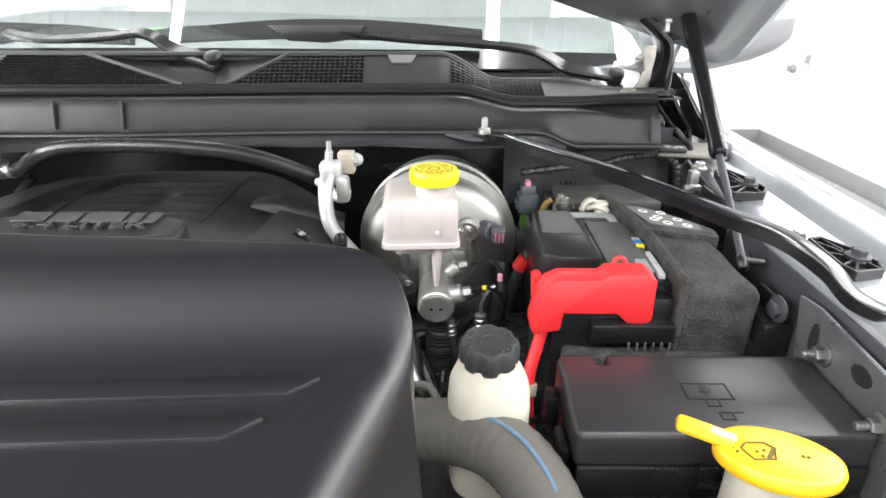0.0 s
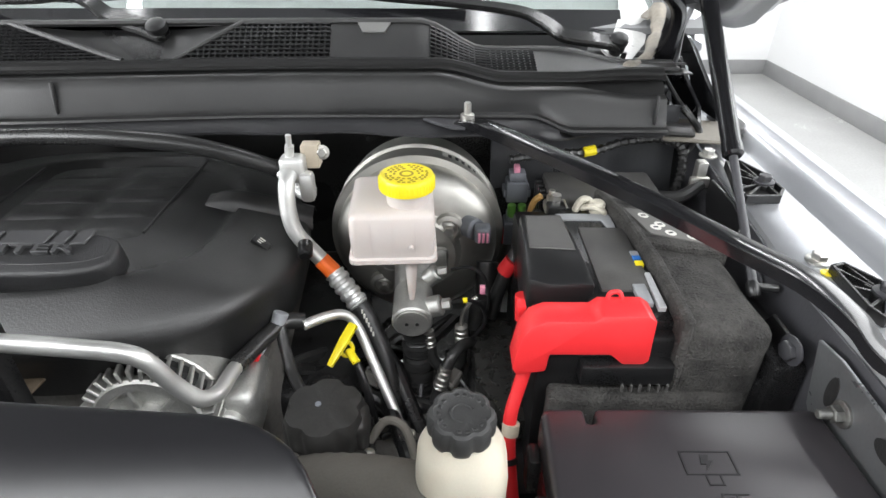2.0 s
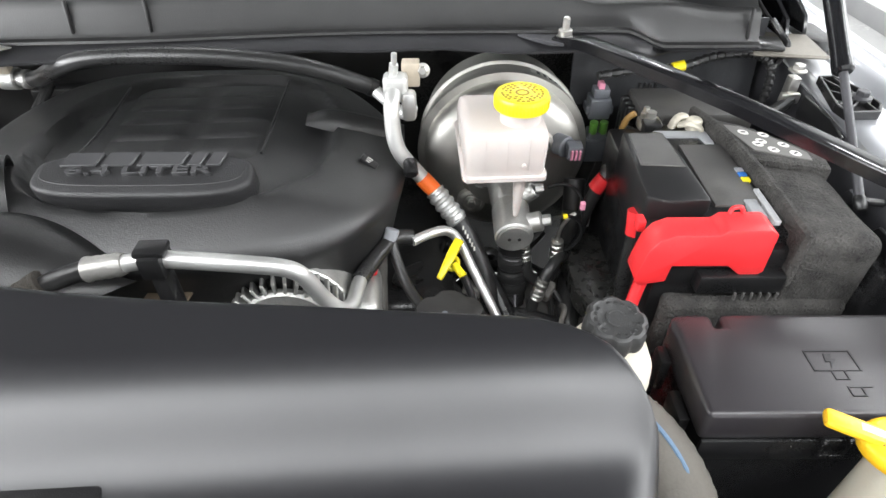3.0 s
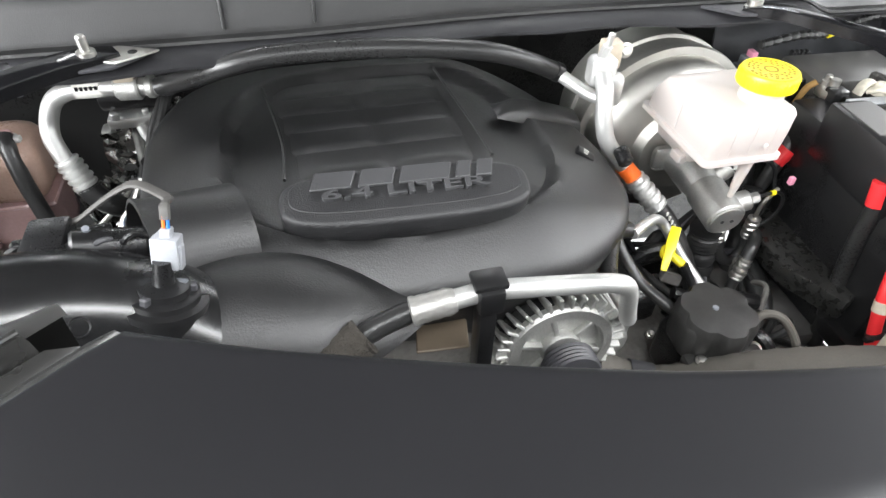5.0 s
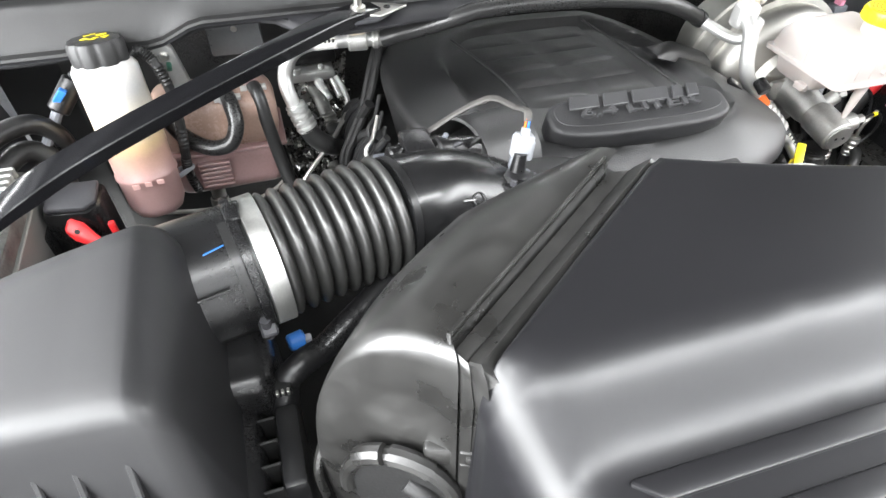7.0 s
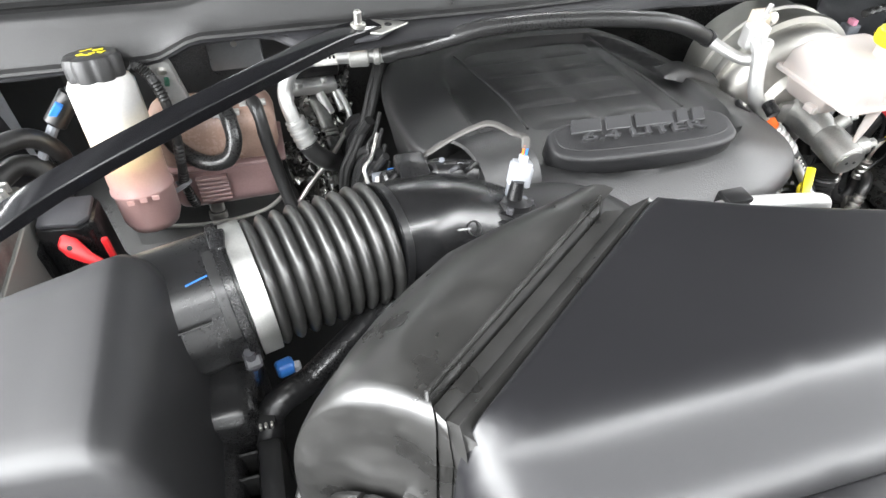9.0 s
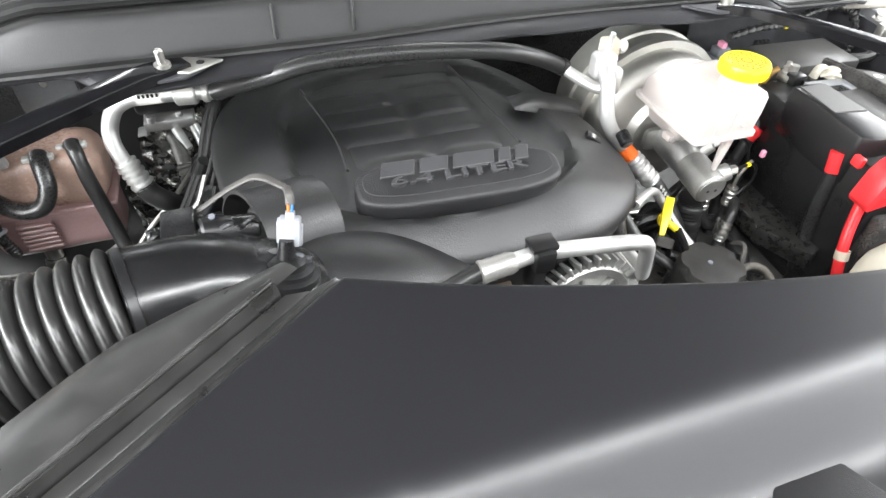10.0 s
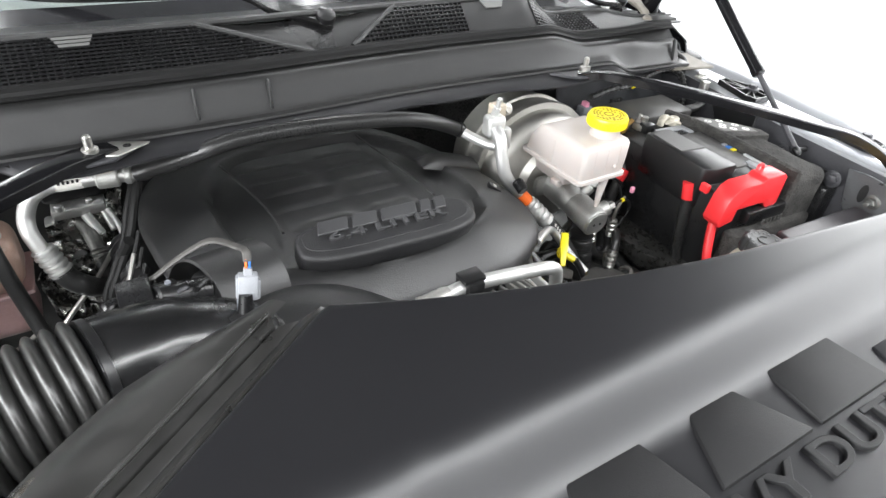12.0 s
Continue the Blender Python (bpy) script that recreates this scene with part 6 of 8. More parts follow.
part("blanket", blanket_block(0.536, 0.618, 0.700, 0.845, 1.10, 1.274, 0.016), felt, bt, "charcoal felt heat blanket", smooth=70)
part("blanket_front", blanket_block(0.428, 0.606, 0.692, 0.714, 1.085, 1.205, 0.008), felt, bt, "charcoal felt front panel", smooth=70)
part("blanket_edge", prism([(0.536, 0.700), (0.545, 0.700), (0.547, 0.80), (0.538, 0.90), (0.520, 0.948), (0.512, 0.948), (0.530, 0.89), (0.537, 0.80)], 1.20, 1.286, 0.003, 1), felt, bt, "raised felt edge")
part("blanket_flap", prism([(0.538, 0.835), (0.618, 0.812), (0.622, 0.835), (0.600, 0.868), (0.560, 0.910), (0.520, 0.930)], 1.262, 1.281, 0.004, 2), felt, bt, "felt flap with warning label")
lab = part("warning_label", prism([(0.551, 0.850), (0.604, 0.828), (0.606, 0.844), (0.584, 0.874), (0.556, 0.902), (0.536, 0.908)], 1.2805, 1.2822, 0.0005, 1), mat("grey_label_print", (0.13, 0.127, 0.12), 0.7), bt, "dark printed warning label")
for x, y in ((0.592, 0.842), (0.572, 0.850), (0.587, 0.860), (0.566, 0.868), (0.574, 0.882), (0.554, 0.888), (0.560, 0.862)):
    sh = [(0.0062 * math.cos(t), 0.0048 * math.sin(t)) for t in [2 * math.pi * k / 16 for k in range(16)]]
    sym = part("symbol", prism(sh, 0, 0.0005, 0, 1, Matrix.Translation((x, y, 1.2821)) @ pose(0, 0, 0, 0, 0, -50)), print_white, lab, "white oval warning symbol")
    part("symbol_core", rbox(-0.0026, 0.0026, -0.0012, 0.0012, 0, 0.0003, 0, 1, Matrix.Translation((x, y, 1.2826)) @ pose(0, 0, 0, 0, 0, 40 + 900 * x)), satin_black, lab)
part("white_strip", prism([(0.526, 0.735), (0.533, 0.735), (0.534, 0.79), (0.529, 0.79)], 1.268, 1.2735, 0.0005, 1), mat("pale_strip", (0.5, 0.51, 0.52), 0.4), bt, "pale grey strip")
for k, c_ in enumerate((yellow, blue, white_plastic)):
    part("sticker", rbox(0.525, 0.533, 0.805 + 0.009 * k, 0.812 + 0.009 * k, 1.268, 1.2728, 0.0004, 1), c_, bt, "coloured sticker")
part("front_lip", rbox(0.455, 0.537, 0.698, 0.716, 1.214, 1.236, 0.003), satin_black, bt)
for k in range(6):
    part("vent_slot", rbox(0.492 + 0.008 * k, 0.494 + 0.008 * k, 0.6955, 0.699, 1.208, 1.217, 0.0006, 1), worn, bt)
RC = [(0.3965, 1.24), (0.401, 1.264), (0.409, 1.277), (0.421, 1.283), (0.461, 1.283), (0.467, 1.289), (0.505, 1.289), (0.513, 1.283), (0.514, 1.239), (0.509, 1.235), (0.491, 1.235), (0.479, 1.246), (0.427, 1.246), (0.425, 1.227), (0.399, 1.222), (0.395, 1.23)]
pc = part("positive_cover", prism(RC, -0.731, -0.702, 0.0022, 2, Matrix(((1, 0, 0, 0), (0, 0, -1, 0), (0, 1, 0, 0), (0, 0, 0, 1)))), red, bt, "glossy red terminal cover")
part("finger_loop", tube([(0.476, 0.727, 1.285), (0.478, 0.729, 1.293), (0.486, 0.729, 1.294), (0.489, 0.727, 1.286)], 0.0022, 8), red, pc)
part("hinge_lug", rbox(0.402, 0.410, 0.742, 0.756, 1.255, 1.268, 0.002), red, pc)
part("positive_cable", tube([(0.412, 0.722, 1.222), (0.404, 0.712, 1.195), (0.397, 0.70, 1.17), (0.397, 0.685, 1.13), (0.405, 0.66, 1.06)], 0.0065, 12), red, bt, "red battery cable")
part("cable_band", tube([(0.398, 0.698, 1.166), (0.397, 0.694, 1.155)], 0.0082, 12, 1, False), tan_clip, bt, "cream cable band")
part("cable_tie", add(tube([(0.397, 0.685, 1.132), (0.398, 0.682, 1.128)], 0.0085, 12, 1, False), rbox(0.385, 0.398, 0.678, 0.684, 1.125, 1.131, 0.001)), satin_black, bt)
part("braided_lead", tube([(0.416, 0.775, 1.225), (0.414, 0.77, 1.18), (0.415, 0.76, 1.12), (0.412, 0.74, 1.04)], 0.009, 12), rubber, bt, "black braided cable")
part("lead_boot", tube([(0.414, 0.782, 1.252), (0.415, 0.776, 1.226)], 0.0098, 12, 1, False), red, bt, "red cable boot")
part("braided_lead", tube([(0.452, 0.955, 1.25), (0.43, 0.93, 1.22), (0.412, 0.915, 1.19), (0.395, 0.91, 1.13), (0.39, 0.90, 1.05)], 0.009, 12), rubber, bt)
part("lead_boot", tube([(0.418, 0.914, 1.205), (0.408, 0.914, 1.188)], 0.0105, 12, 1, False), red, bt)
part("tray", rbox(0.405, 0.64, 0.68, 0.97, 1.06, 1.085, 0.006), satin_black, bt)
part("tray", rbox(0.30, 0.42, 0.74, 0.90, 1.03, 1.06, 0.008), worn, bt, "stained black tray")

SIDE[0] = HERE
part("speckled_tray", prism([(0.352, 0.905), (0.440, 0.915), (0.446, 0.760), (0.380, 0.735), (0.352, 0.800)], 1.095, 1.124, 0.004, 2), mat("speckled_black_tray", (0.016, 0.016, 0.015), 0.3, grain=190, bump=0.45, dist=0.001, stain=120, var=0.6, spec=0.5), bt, "black tray spattered with droplets")
part("tray_bolt", add(turned([(0.0115, 0), (0.0115, 0.002), (0.008, 0.003)], (0.418, 0.826, 1.124), (0.418, 0.826, 2), 20), turned([(0.0072, 0.002), (0.0072, 0.008), (0.006, 0.009)], (0.418, 0.826, 1.124), (0.418, 0.826, 2), 6)), dark_alu, bt, "dull plated tray bolt")
SIDE[0] = RIGHT
rbx = thing("relay_box", "black relay box behind the battery", "relay box", (0.54, 1.08, 1.1))
part("body", rbox(0.470, 0.602, 0.966, 1.038, 1.08, 1.242, 0.005), satin_black, rbx)
part("lid", rbox(0.466, 0.606, 0.962, 1.042, 1.238, 1.266, 0.005), worn, rbx, "dusty black lid")
for k in range(4):
    part("catch", rbox(0.456, 0.468, 0.985 + 0.014 * k, 0.994 + 0.014 * k, 1.20, 1.258, 0.002, 1), satin_black, rbx)
    part("rear_catch", rbox(0.480 + 0.007 * k, 0.484 + 0.007 * k, 1.040, 1.048, 1.245, 1.270, 0.001, 1), satin_black, rbx)
cs = thing("connector_stack", "stacked grey connectors with green seals and pink locks", "connector", (0.435, 1.06, 1.15))
part("upper_plug", add(rbox(0.420, 0.450, 1.045, 1.075, 1.215, 1.245, 0.003), rbox(0.424, 0.446, 1.050, 1.070, 1.245, 1.258, 0.002), rbox(0.416, 0.454, 1.048, 1.072, 1.222, 1.234, 0.002)), grey_plastic, cs)
part("lock", rbox(0.430, 0.438, 1.052, 1.066, 1.256, 1.266, 0.001), pink, cs, "pink lock tab")
for dx in (-0.007, 0.007):
    part("seal", cyl((0.435 + dx, 1.040, 1.197), (0.435 + dx, 1.040, 1.216), 0.006, 12, 0.001), green, cs, "green wire seal")
part("lower_plug", add(rbox(0.418, 0.452, 1.03, 1.062, 1.155, 1.190, 0.003), rbox(0.422, 0.448, 1.035, 1.058, 1.188, 1.200, 0.002)), grey_plastic, cs)
part("red_tab", rbox(0.410, 0.419, 1.035, 1.045, 1.155, 1.178, 0.001), red, cs, "red latch tab")
part("loom", tube([(0.435, 1.05, 1.16), (0.415, 1.03, 1.10), (0.40, 0.98, 1.05), (0.39, 0.93, 1.02)], 0.012, 12), rubber, cs)

sb = thing("side_bracket", "black bracket between battery and fender", "bracket", (0.64, 0.74, 1.15))
part("block", add(rbox(0.618, 0.648, 0.692, 0.80, 1.12, 1.242, 0.006), rbox(0.612, 0.640, 0.70, 0.73, 1.08, 1.215, 0.004)), satin_black, sb)
part("gusset", prism([(0.70, 1.12), (0.70, 1.262), (0.74, 1.262), (0.82, 1.14), (0.82, 1.12)], 0, 0.004, 0.001, 1, Matrix.Translation((0.632, 0, 0)) @ Matrix(((0, 0, 1, 0), (1, 0, 0, 0), (0, 1, 0, 0), (0, 0, 0, 1)))), satin_black, sb)
bolt((0.6315, 0.700, 1.255), (0, 0.62, 1.262), 0.009, 0.008, sb, material=dark_metal)
bolt((0.646, 0.80, 1.255), (0, 0.80, 1.26), 0.008, 0.008, sb, material=dark_metal)
cl = thing("cowl_loom", "black taped wiring with a yellow marker under the cowl", "wiring", (0.58, 1.05, 1.28))
part("loom", tube([(0.42, 1.035, 1.285), (0.48, 1.045, 1.29), (0.526, 1.042, 1.293), (0.575, 1.055, 1.302), (0.625, 1.06, 1.304), (0.648, 1.045, 1.295), (0.645, 1.025, 1.265), (0.63, 1.01, 1.24)], lambda f: 0.0055 + 0.0012 * math.sin(f * 210), 8, 14), rubber, cl)
part("marker", tube([(0.518, 1.040, 1.2935), (0.533, 1.041, 1.2965)], 0.0068, 10, 1, False), yellow, cl, "yellow tape marker")
part("clip_bracket", add(rbox(0.648, 0.660, 0.985, 1.0, 1.275, 1.302, 0.002), rbox(0.640, 0.664, 0.98, 0.988, 1.270, 1.284, 0.002)), zinc, cl, "bright clip bracket")
part("hose", tube([(0.655, 0.985, 1.275), (0.63, 0.975, 1.262), (0.60, 0.985, 1.255), (0.585, 1.0, 1.24)], 0.008, 10), rubber, cl)
part("drop_tube", tube([(0.660, 1.10, 1.335), (0.672, 1.085, 1.320), (0.676, 1.07, 1.312), (0.668, 1.06, 1.30), (0.655, 1.05, 1.285)], 0.0045, 8), rubber, cl)

# ---- fuse box, bottles, caps ----
fb = thing("fuse_box", "black plastic fuse box with a moulded fuse symbol", "fuse box", (0.53, 0.6, 1.08))
fl_ = part("lid", prism([(0.412, 0.552), (0.638, 0.552), (0.636, 0.648), (0.632, 0.655), (0.456, 0.655), (0.456, 0.640), (0.448, 0.640), (0.448, 0.655), (0.418, 0.655), (0.412, 0.648)], 1.200, 1.234, 0.005, 3), fuse_black, fb, "satin black lid")
part("lid_step", rbox(0.416, 0.452, 0.598, 0.657, 1.190, 1.216, 0.004), fuse_black, fl_)
sy = mat("moulded_mark_dark", (0.008, 0.008, 0.009), 0.5)
for x0, x1, y0, y1 in ((0.509, 0.545, 0.6115, 0.6125), (0.511, 0.547, 0.592, 0.593), (0.509, 0.5105, 0.592, 0.6125), (0.5455, 0.547, 0.592, 0.6125), (0.522, 0.5232, 0.584, 0.592), (0.532, 0.5332, 0.584, 0.592), (0.522, 0.533, 0.5835, 0.5845), (0.527, 0.546, 0.576, 0.577), (0.527, 0.5282, 0.568, 0.576), (0.537, 0.5382, 0.568, 0.576), (0.527, 0.538, 0.568, 0.569)):
    part("symbol_line", rbox(x0, x1, y0, y1, 1.2335, 1.2346, 0), sy, fl_)
part("symbol_bolt", prism([(0.524, 0.609), (0.530, 0.609), (0.528, 0.604), (0.532, 0.604), (0.524, 0.595), (0.526, 0.601), (0.522, 0.601)], 1.2335, 1.2346, 0), sy, fl_, "moulded lightning mark")
part("body", rbox(0.418, 0.634, 0.556, 0.650, 1.05, 1.205, 0.004), satin_black, fb)
part("front_latch", add(rbox(0.505, 0.508, 0.545, 0.552, 1.186, 1.206, 0.001), rbox(0.525, 0.528, 0.545, 0.552, 1.186, 1.206, 0.001), rbox(0.505, 0.528, 0.545, 0.551, 1.184, 1.189, 0.001)), satin_black, fb, "front snap latch")
part("skirt", rbox(0.414, 0.637, 0.549, 0.553, 1.176, 1.203, 0.0015), satin_black, fb)
part("side_clip", rbox(0.404, 0.414, 0.57, 0.60, 1.16, 1.20, 0.003), satin_black, fb)
part("side_clip", rbox(0.402, 0.412, 0.62, 0.64, 1.17, 1.21, 0.003), satin_black, fb)

SIDE[0] = nearer(0.975)
ps = thing("power_steering_bottle", "cream plastic power steering bottle with black cap", "fluid bottle", (0.350, 0.617, 1.12))


def oval_loops(cx_, cy_, rows):
    out = []
    for z, a, b in rows:
        out.append([(cx_ + a * (1 if math.cos(t) > 0 else -1) * abs(math.cos(t)) ** 0.75, cy_ + b * (1 if math.sin(t) > 0 else -1) * abs(math.sin(t)) ** 0.75, z) for t in [2 * math.pi * k / 36 for k in range(36)]])
    return out


cream = mat("cream_translucent_plastic", (0.55, 0.51, 0.42), 0.4, sss=0.25, grain=500, bump=0.08, var=0.06)
part("bottle", rings(bmesh.new(), oval_loops(0.350, 0.617, ((1.12, 0.032, 0.030), (1.13, 0.0345, 0.033), (1.211, 0.0355, 0.034), (1.228, 0.034, 0.032), (1.240, 0.029, 0.027), (1.248, 0.0225, 0.0225), (1.252, 0.022, 0.022)))), cream, ps, "cream translucent bottle", smooth=60)
PC = Vector((0.349, 0.618, 1.249))
pcap = part("cap", turned([(0.0214, 0), (0.0245, 0.002), (0.0254, 0.006), (0.0254, 0.017), (0.0236, 0.021), (0.0209, 0.022), (0.0196, 0.0212), (0.0036, 0.0212)], PC, PC + Vector((0.02, -0.05, 1)), 96, 8, 0.10), cap_black, ps, "fluted black screw cap", smooth=45)
for k in range(18):
    if k % 6 != 5:
        part("moulded_bar", rbox(0.0152, 0.0180, -0.0015, 0.0017, 0.0208, 0.0218, 0.0003, 1, axis(PC, PC + Vector((0.02, -0.05, 1))) @ pose(0, 0, 0, 0, 0, 20 * k)), rubber, pcap)
part("moulded_swirl", tube([axis(PC, PC + Vector((0.02, -0.05, 1))) @ Vector((0.008 * math.cos(t), 0.008 * math.sin(t), 0.0215)) for t in [radians(18 * k) for k in range(15)]], 0.0011, 6, 1, False), cap_black, pcap)
part("bracket", rbox(0.385, 0.412, 0.592, 0.625, 1.145, 1.150, 0.002), tan_clip, ps, "cream mounting tab")
bolt((0.398, 0.606, 1.150), (0.398, 0.606, 2), 0.0065, 0.006, ps, material=satin_black)

SIDE[0] = RIGHT
wc = thing("washer_filler", "amber yellow washer fluid cap with a pull tab", "filler cap", (0.53, 0.507, 1.12))
part("neck", rings(bmesh.new(), oval_loops(0.530, 0.507, ((1.12, 0.026, 0.018), (1.24, 0.026, 0.018), (1.252, 0.028, 0.020)))), cream, wc)
wcap = part("cap", rings(bmesh.new(), [[(0.531 + a * math.cos(t) * (1.06 if math.cos(t) > 0 else 0.94), 0.508 + b * math.sin(t) - 0.18 * a * math.cos(t), z) for t in [2 * math.pi * k / 40 for k in range(40)]] for z, a, b in ((1.246, 0.035, 0.023), (1.249, 0.0385, 0.0265), (1.255, 0.0390, 0.027), (1.259, 0.0375, 0.0255), (1.2605, 0.034, 0.022), (1.2602, 0.004, 0.003))]), amber, wc, "amber oval cap", smooth=50)
part("pull_tab", rbox(-0.026, 0.012, -0.007, 0.007, -0.004, 0.004, 0.0035, 2, Matrix.Translation((0.496, 0.521, 1.262)) @ pose(0, 0, 0, 0, 8, -22)), amber, wc, "amber pull tab")
part("tab_slot", rbox(-0.004, 0.012, -0.003, 0.003, 0.003, 0.0045, 0.0003, 1, Matrix.Translation((0.496, 0.521, 1.262)) @ pose(0, 0, 0, 0, 8, -22)), cream, wc)
dk = mat("dark_olive_print", (0.12, 0.08, 0.01), 0.6)
ft = Matrix.Translation((0.520, 0.508, 1.2606))
for pts in ([(-0.011, 0.003), (-0.006, 0.008), (0.006, 0.008), (0.011, 0.003)], [(-0.011, 0.003), (-0.007, -0.007), (0.007, -0.007), (0.011, 0.003)]):
    part("wiper_symbol", tube([ft @ Vector((a, b, 0.0003)) for a, b in pts], 0.0007, 6, 1, False), dk, wcap, "dark washer symbol")
for a, b in ((-0.002, 0.0), (0.003, 0.001), (0.0, -0.004), (-0.016, 0.004), (-0.015, 0.0), (0.026, -0.004), (0.029, -0.005)):
    part("symbol_dot", turned([(0.0012, 0), (0.0012, 0.0006)], ft @ Vector((a, b, 0)), ft @ Vector((a, b, 1)), 8), dk, wcap)
part("symbol_wedge", prism([(0.004, -0.007), (0.012, 0.002), (0.010, 0.004), (0.002, -0.005)], 0, 0.0006, 0, 1, ft), dk, wcap)

rh = thing("radiator_hose", "thick dusty grey radiator hose with blue stripe", "hose", (0.3, 0.55, 1.05))
HP = [(0.10, 0.70, 1.105), (0.16, 0.675, 1.098), (0.24, 0.640, 1.152), (0.32, 0.600, 1.191), (0.366, 0.564, 1.199), (0.394, 0.522, 1.175), (0.402, 0.490, 1.125), (0.402, 0.47, 1.03)]
part("hose", tube(HP, lambda f: 0.0275 + 0.0004 * math.sin(f * 700), 24, 22), rubber_grey, rh, "ribbed dusty rubber", smooth=60)
hp = spline(HP, 10)
part("stripe", tube([p + Vector((0.002, -0.006, 0.0272)) for p in hp[16:54]], 0.0020, 8, 1, False, flat=0.8), mat("faded_blue_stripe", (0.09, 0.15, 0.23), 0.7, grain=300, var=0.3), rh, "faded blue stripe")
part("clamp", tube([hp[6], hp[9]], 0.0295, 24, 1, False), dark_metal, rh, "steel hose clamp")

# ---- thermostat cap, dipstick, small front lines ----
SIDE[0] = nearer(0.974)
th = thing("oil_fill_housing", "black moulded cap and housing on the engine front", "engine part", (0.218, 0.72, 1.07))
part("cap", turned([(0.039, 0), (0.040, 0.004), (0.040, 0.040), (0.037, 0.047), (0.028, 0.049), (0.004, 0.0495)], (0.219, 0.722, 1.115), (0.219, 0.722, 2), 60, 6, 0.13), mat("dusty_black_cap", (0.02, 0.0195, 0.0185), 0.52, grain=260, bump=0.2, stain=40, var=0.6), th, "dusty black cap")
part("body", add(rbox(0.185, 0.262, 0.685, 0.76, 1.05, 1.12, 0.012, 3), cyl((0.25, 0.69, 1.08), (0.285, 0.68, 1.085), 0.016, 20, 0.003)), satin_black, th)
part("lobe", add(rbox(0.180, 0.215, 0.698, 0.742, 1.112, 1.160, 0.010, 3), rbox(0.225, 0.262, 0.70, 0.74, 1.112, 1.156, 0.010, 3), rbox(0.178, 0.262, 0.684, 0.70, 1.110, 1.128, 0.004, 2)), MATS["dusty_black_cap"], th)
part("vent_spout", turned([(0.012, 0), (0.012, 0.004), (0.008, 0.005), (0.008, 0.012)], (0.258, 0.676, 1.085), (0.258, 0.676, 2), 18), zinc, th, "bright spout collar")
for x, y, z in ((0.192, 0.686, 1.130), (0.262, 0.70, 1.120)):
    bolt((x, y, z), (x, y, 2), 0.0045, 0.004, th)
part("pin", turned([(0.003, 0), (0.003, 0.002)], (0.214, 0.722, 1.164), (0.214, 0.722, 2), 12), grey_plastic, th)
part("hose_loop", tube([(0.262, 0.715, 1.12), (0.278, 0.725, 1.138), (0.298, 0.715, 1.138), (0.310, 0.69, 1.11), (0.312, 0.67, 1.06)], 0.0045, 10), rubber_grey, th, "grey vacuum hose")
part("spout", tube([(0.245, 0.68, 1.07), (0.250, 0.665, 1.11), (0.258, 0.668, 1.118), (0.262, 0.675, 1.09)], 0.007, 12), satin_black, th)
bolt((0.285, 0.69, 1.10), (0.285, 0.69, 2), 0.010, 0.010, th)
bolt((0.165, 0.70, 1.09), (0.165, 0.70, 2), 0.008, 0.008, th)

SIDE[0] = nearer(0.962)
dp = thing("dipstick", "yellow oil dipstick handle", "dipstick", (0.22, 0.83, 1.08))
DA, DB = Vector((0.206, 0.812, 1.129)), Vector((0.231, 0.849, 1.161))
part("handle", prism([(-0.0035, 0), (0.0035, 0), (0.0062, 0.032), (0.0058, (DB - DA).length), (-0.0058, (DB - DA).length), (-0.0062, 0.032)], -0.0025, 0.0025, 0.0012, 2, axis(DA, DB) @ pose(0, 0, 0, 90)), yellow, dp, "yellow paddle handle")
part("finger_ring", tube([Vector((0.222, 0.836, 1.134)) + Vector((0.0075 * math.cos(t), 0.004 * math.sin(t), 0.0075 * math.sin(t))) for t in [2 * math.pi * k / 16 for k in range(17)]], 0.0026, 8, 1, False), yellow, dp)
part("stem", cyl((0.224, 0.836, 1.132), (0.236, 0.820, 1.126), 0.005, 14, 0.001), yellow, dp)
part("tube", tube([(0.236, 0.819, 1.128), (0.25, 0.80, 1.09), (0.26, 0.79, 1.0)], 0.005, 10), satin_black, dp)

# ---- refrigerant lines ----
SIDE[0] = nearer(0.955)
ac = thing("refrigerant_line", "aluminium refrigerant line with an orange label", "pipe", (0.15, 0.98, 1.1))
part("block", add(rbox(0.138, 0.168, 0.960, 0.985, 1.285, 1.318, 0.006, 3), cyl((0.150, 0.972, 1.315), (0.153, 0.968, 1.332), 0.006, 6), cyl((0.153, 0.968, 1.332), (0.154, 0.966, 1.346), 0.0035, 12), rbox(0.160, 0.178, 0.955, 0.975, 1.262, 1.30, 0.006, 2)), aluminium, ac, "machined connection block")
part("mount_tab", rbox(0.160, 0.182, 0.985, 1.005, 1.295, 1.325, 0.002), tan_clip, ac, "tan mounting tab")
bolt((0.186, 0.99, 1.315), (0.188, 0.6, 1.40), 0.006, 0.006, ac)
part("pipe", tube([(0.150, 0.960, 1.300), (0.149, 0.945, 1.290), (0.150, 0.935, 1.262), (0.155, 0.930, 1.240), (0.166, 0.928, 1.222), (0.180, 0.926, 1.205), (0.192, 0.922, 1.192)], 0.0098, 18), aluminium, ac, "bent aluminium pipe")
part("service_cap", add(turned([(0.008, 0), (0.009, 0.002), (0.009, 0.018), (0.007, 0.020)], (0.170, 0.917, 1.230), (0.174, 0.882, 1.214), 16)), satin_black, ac, "black service cap")
part("label_band", tube([(0.184, 0.9245, 1.2005), (0.199, 0.9195, 1.185)], 0.0108, 18, 1, False), orange, ac, "orange label band")
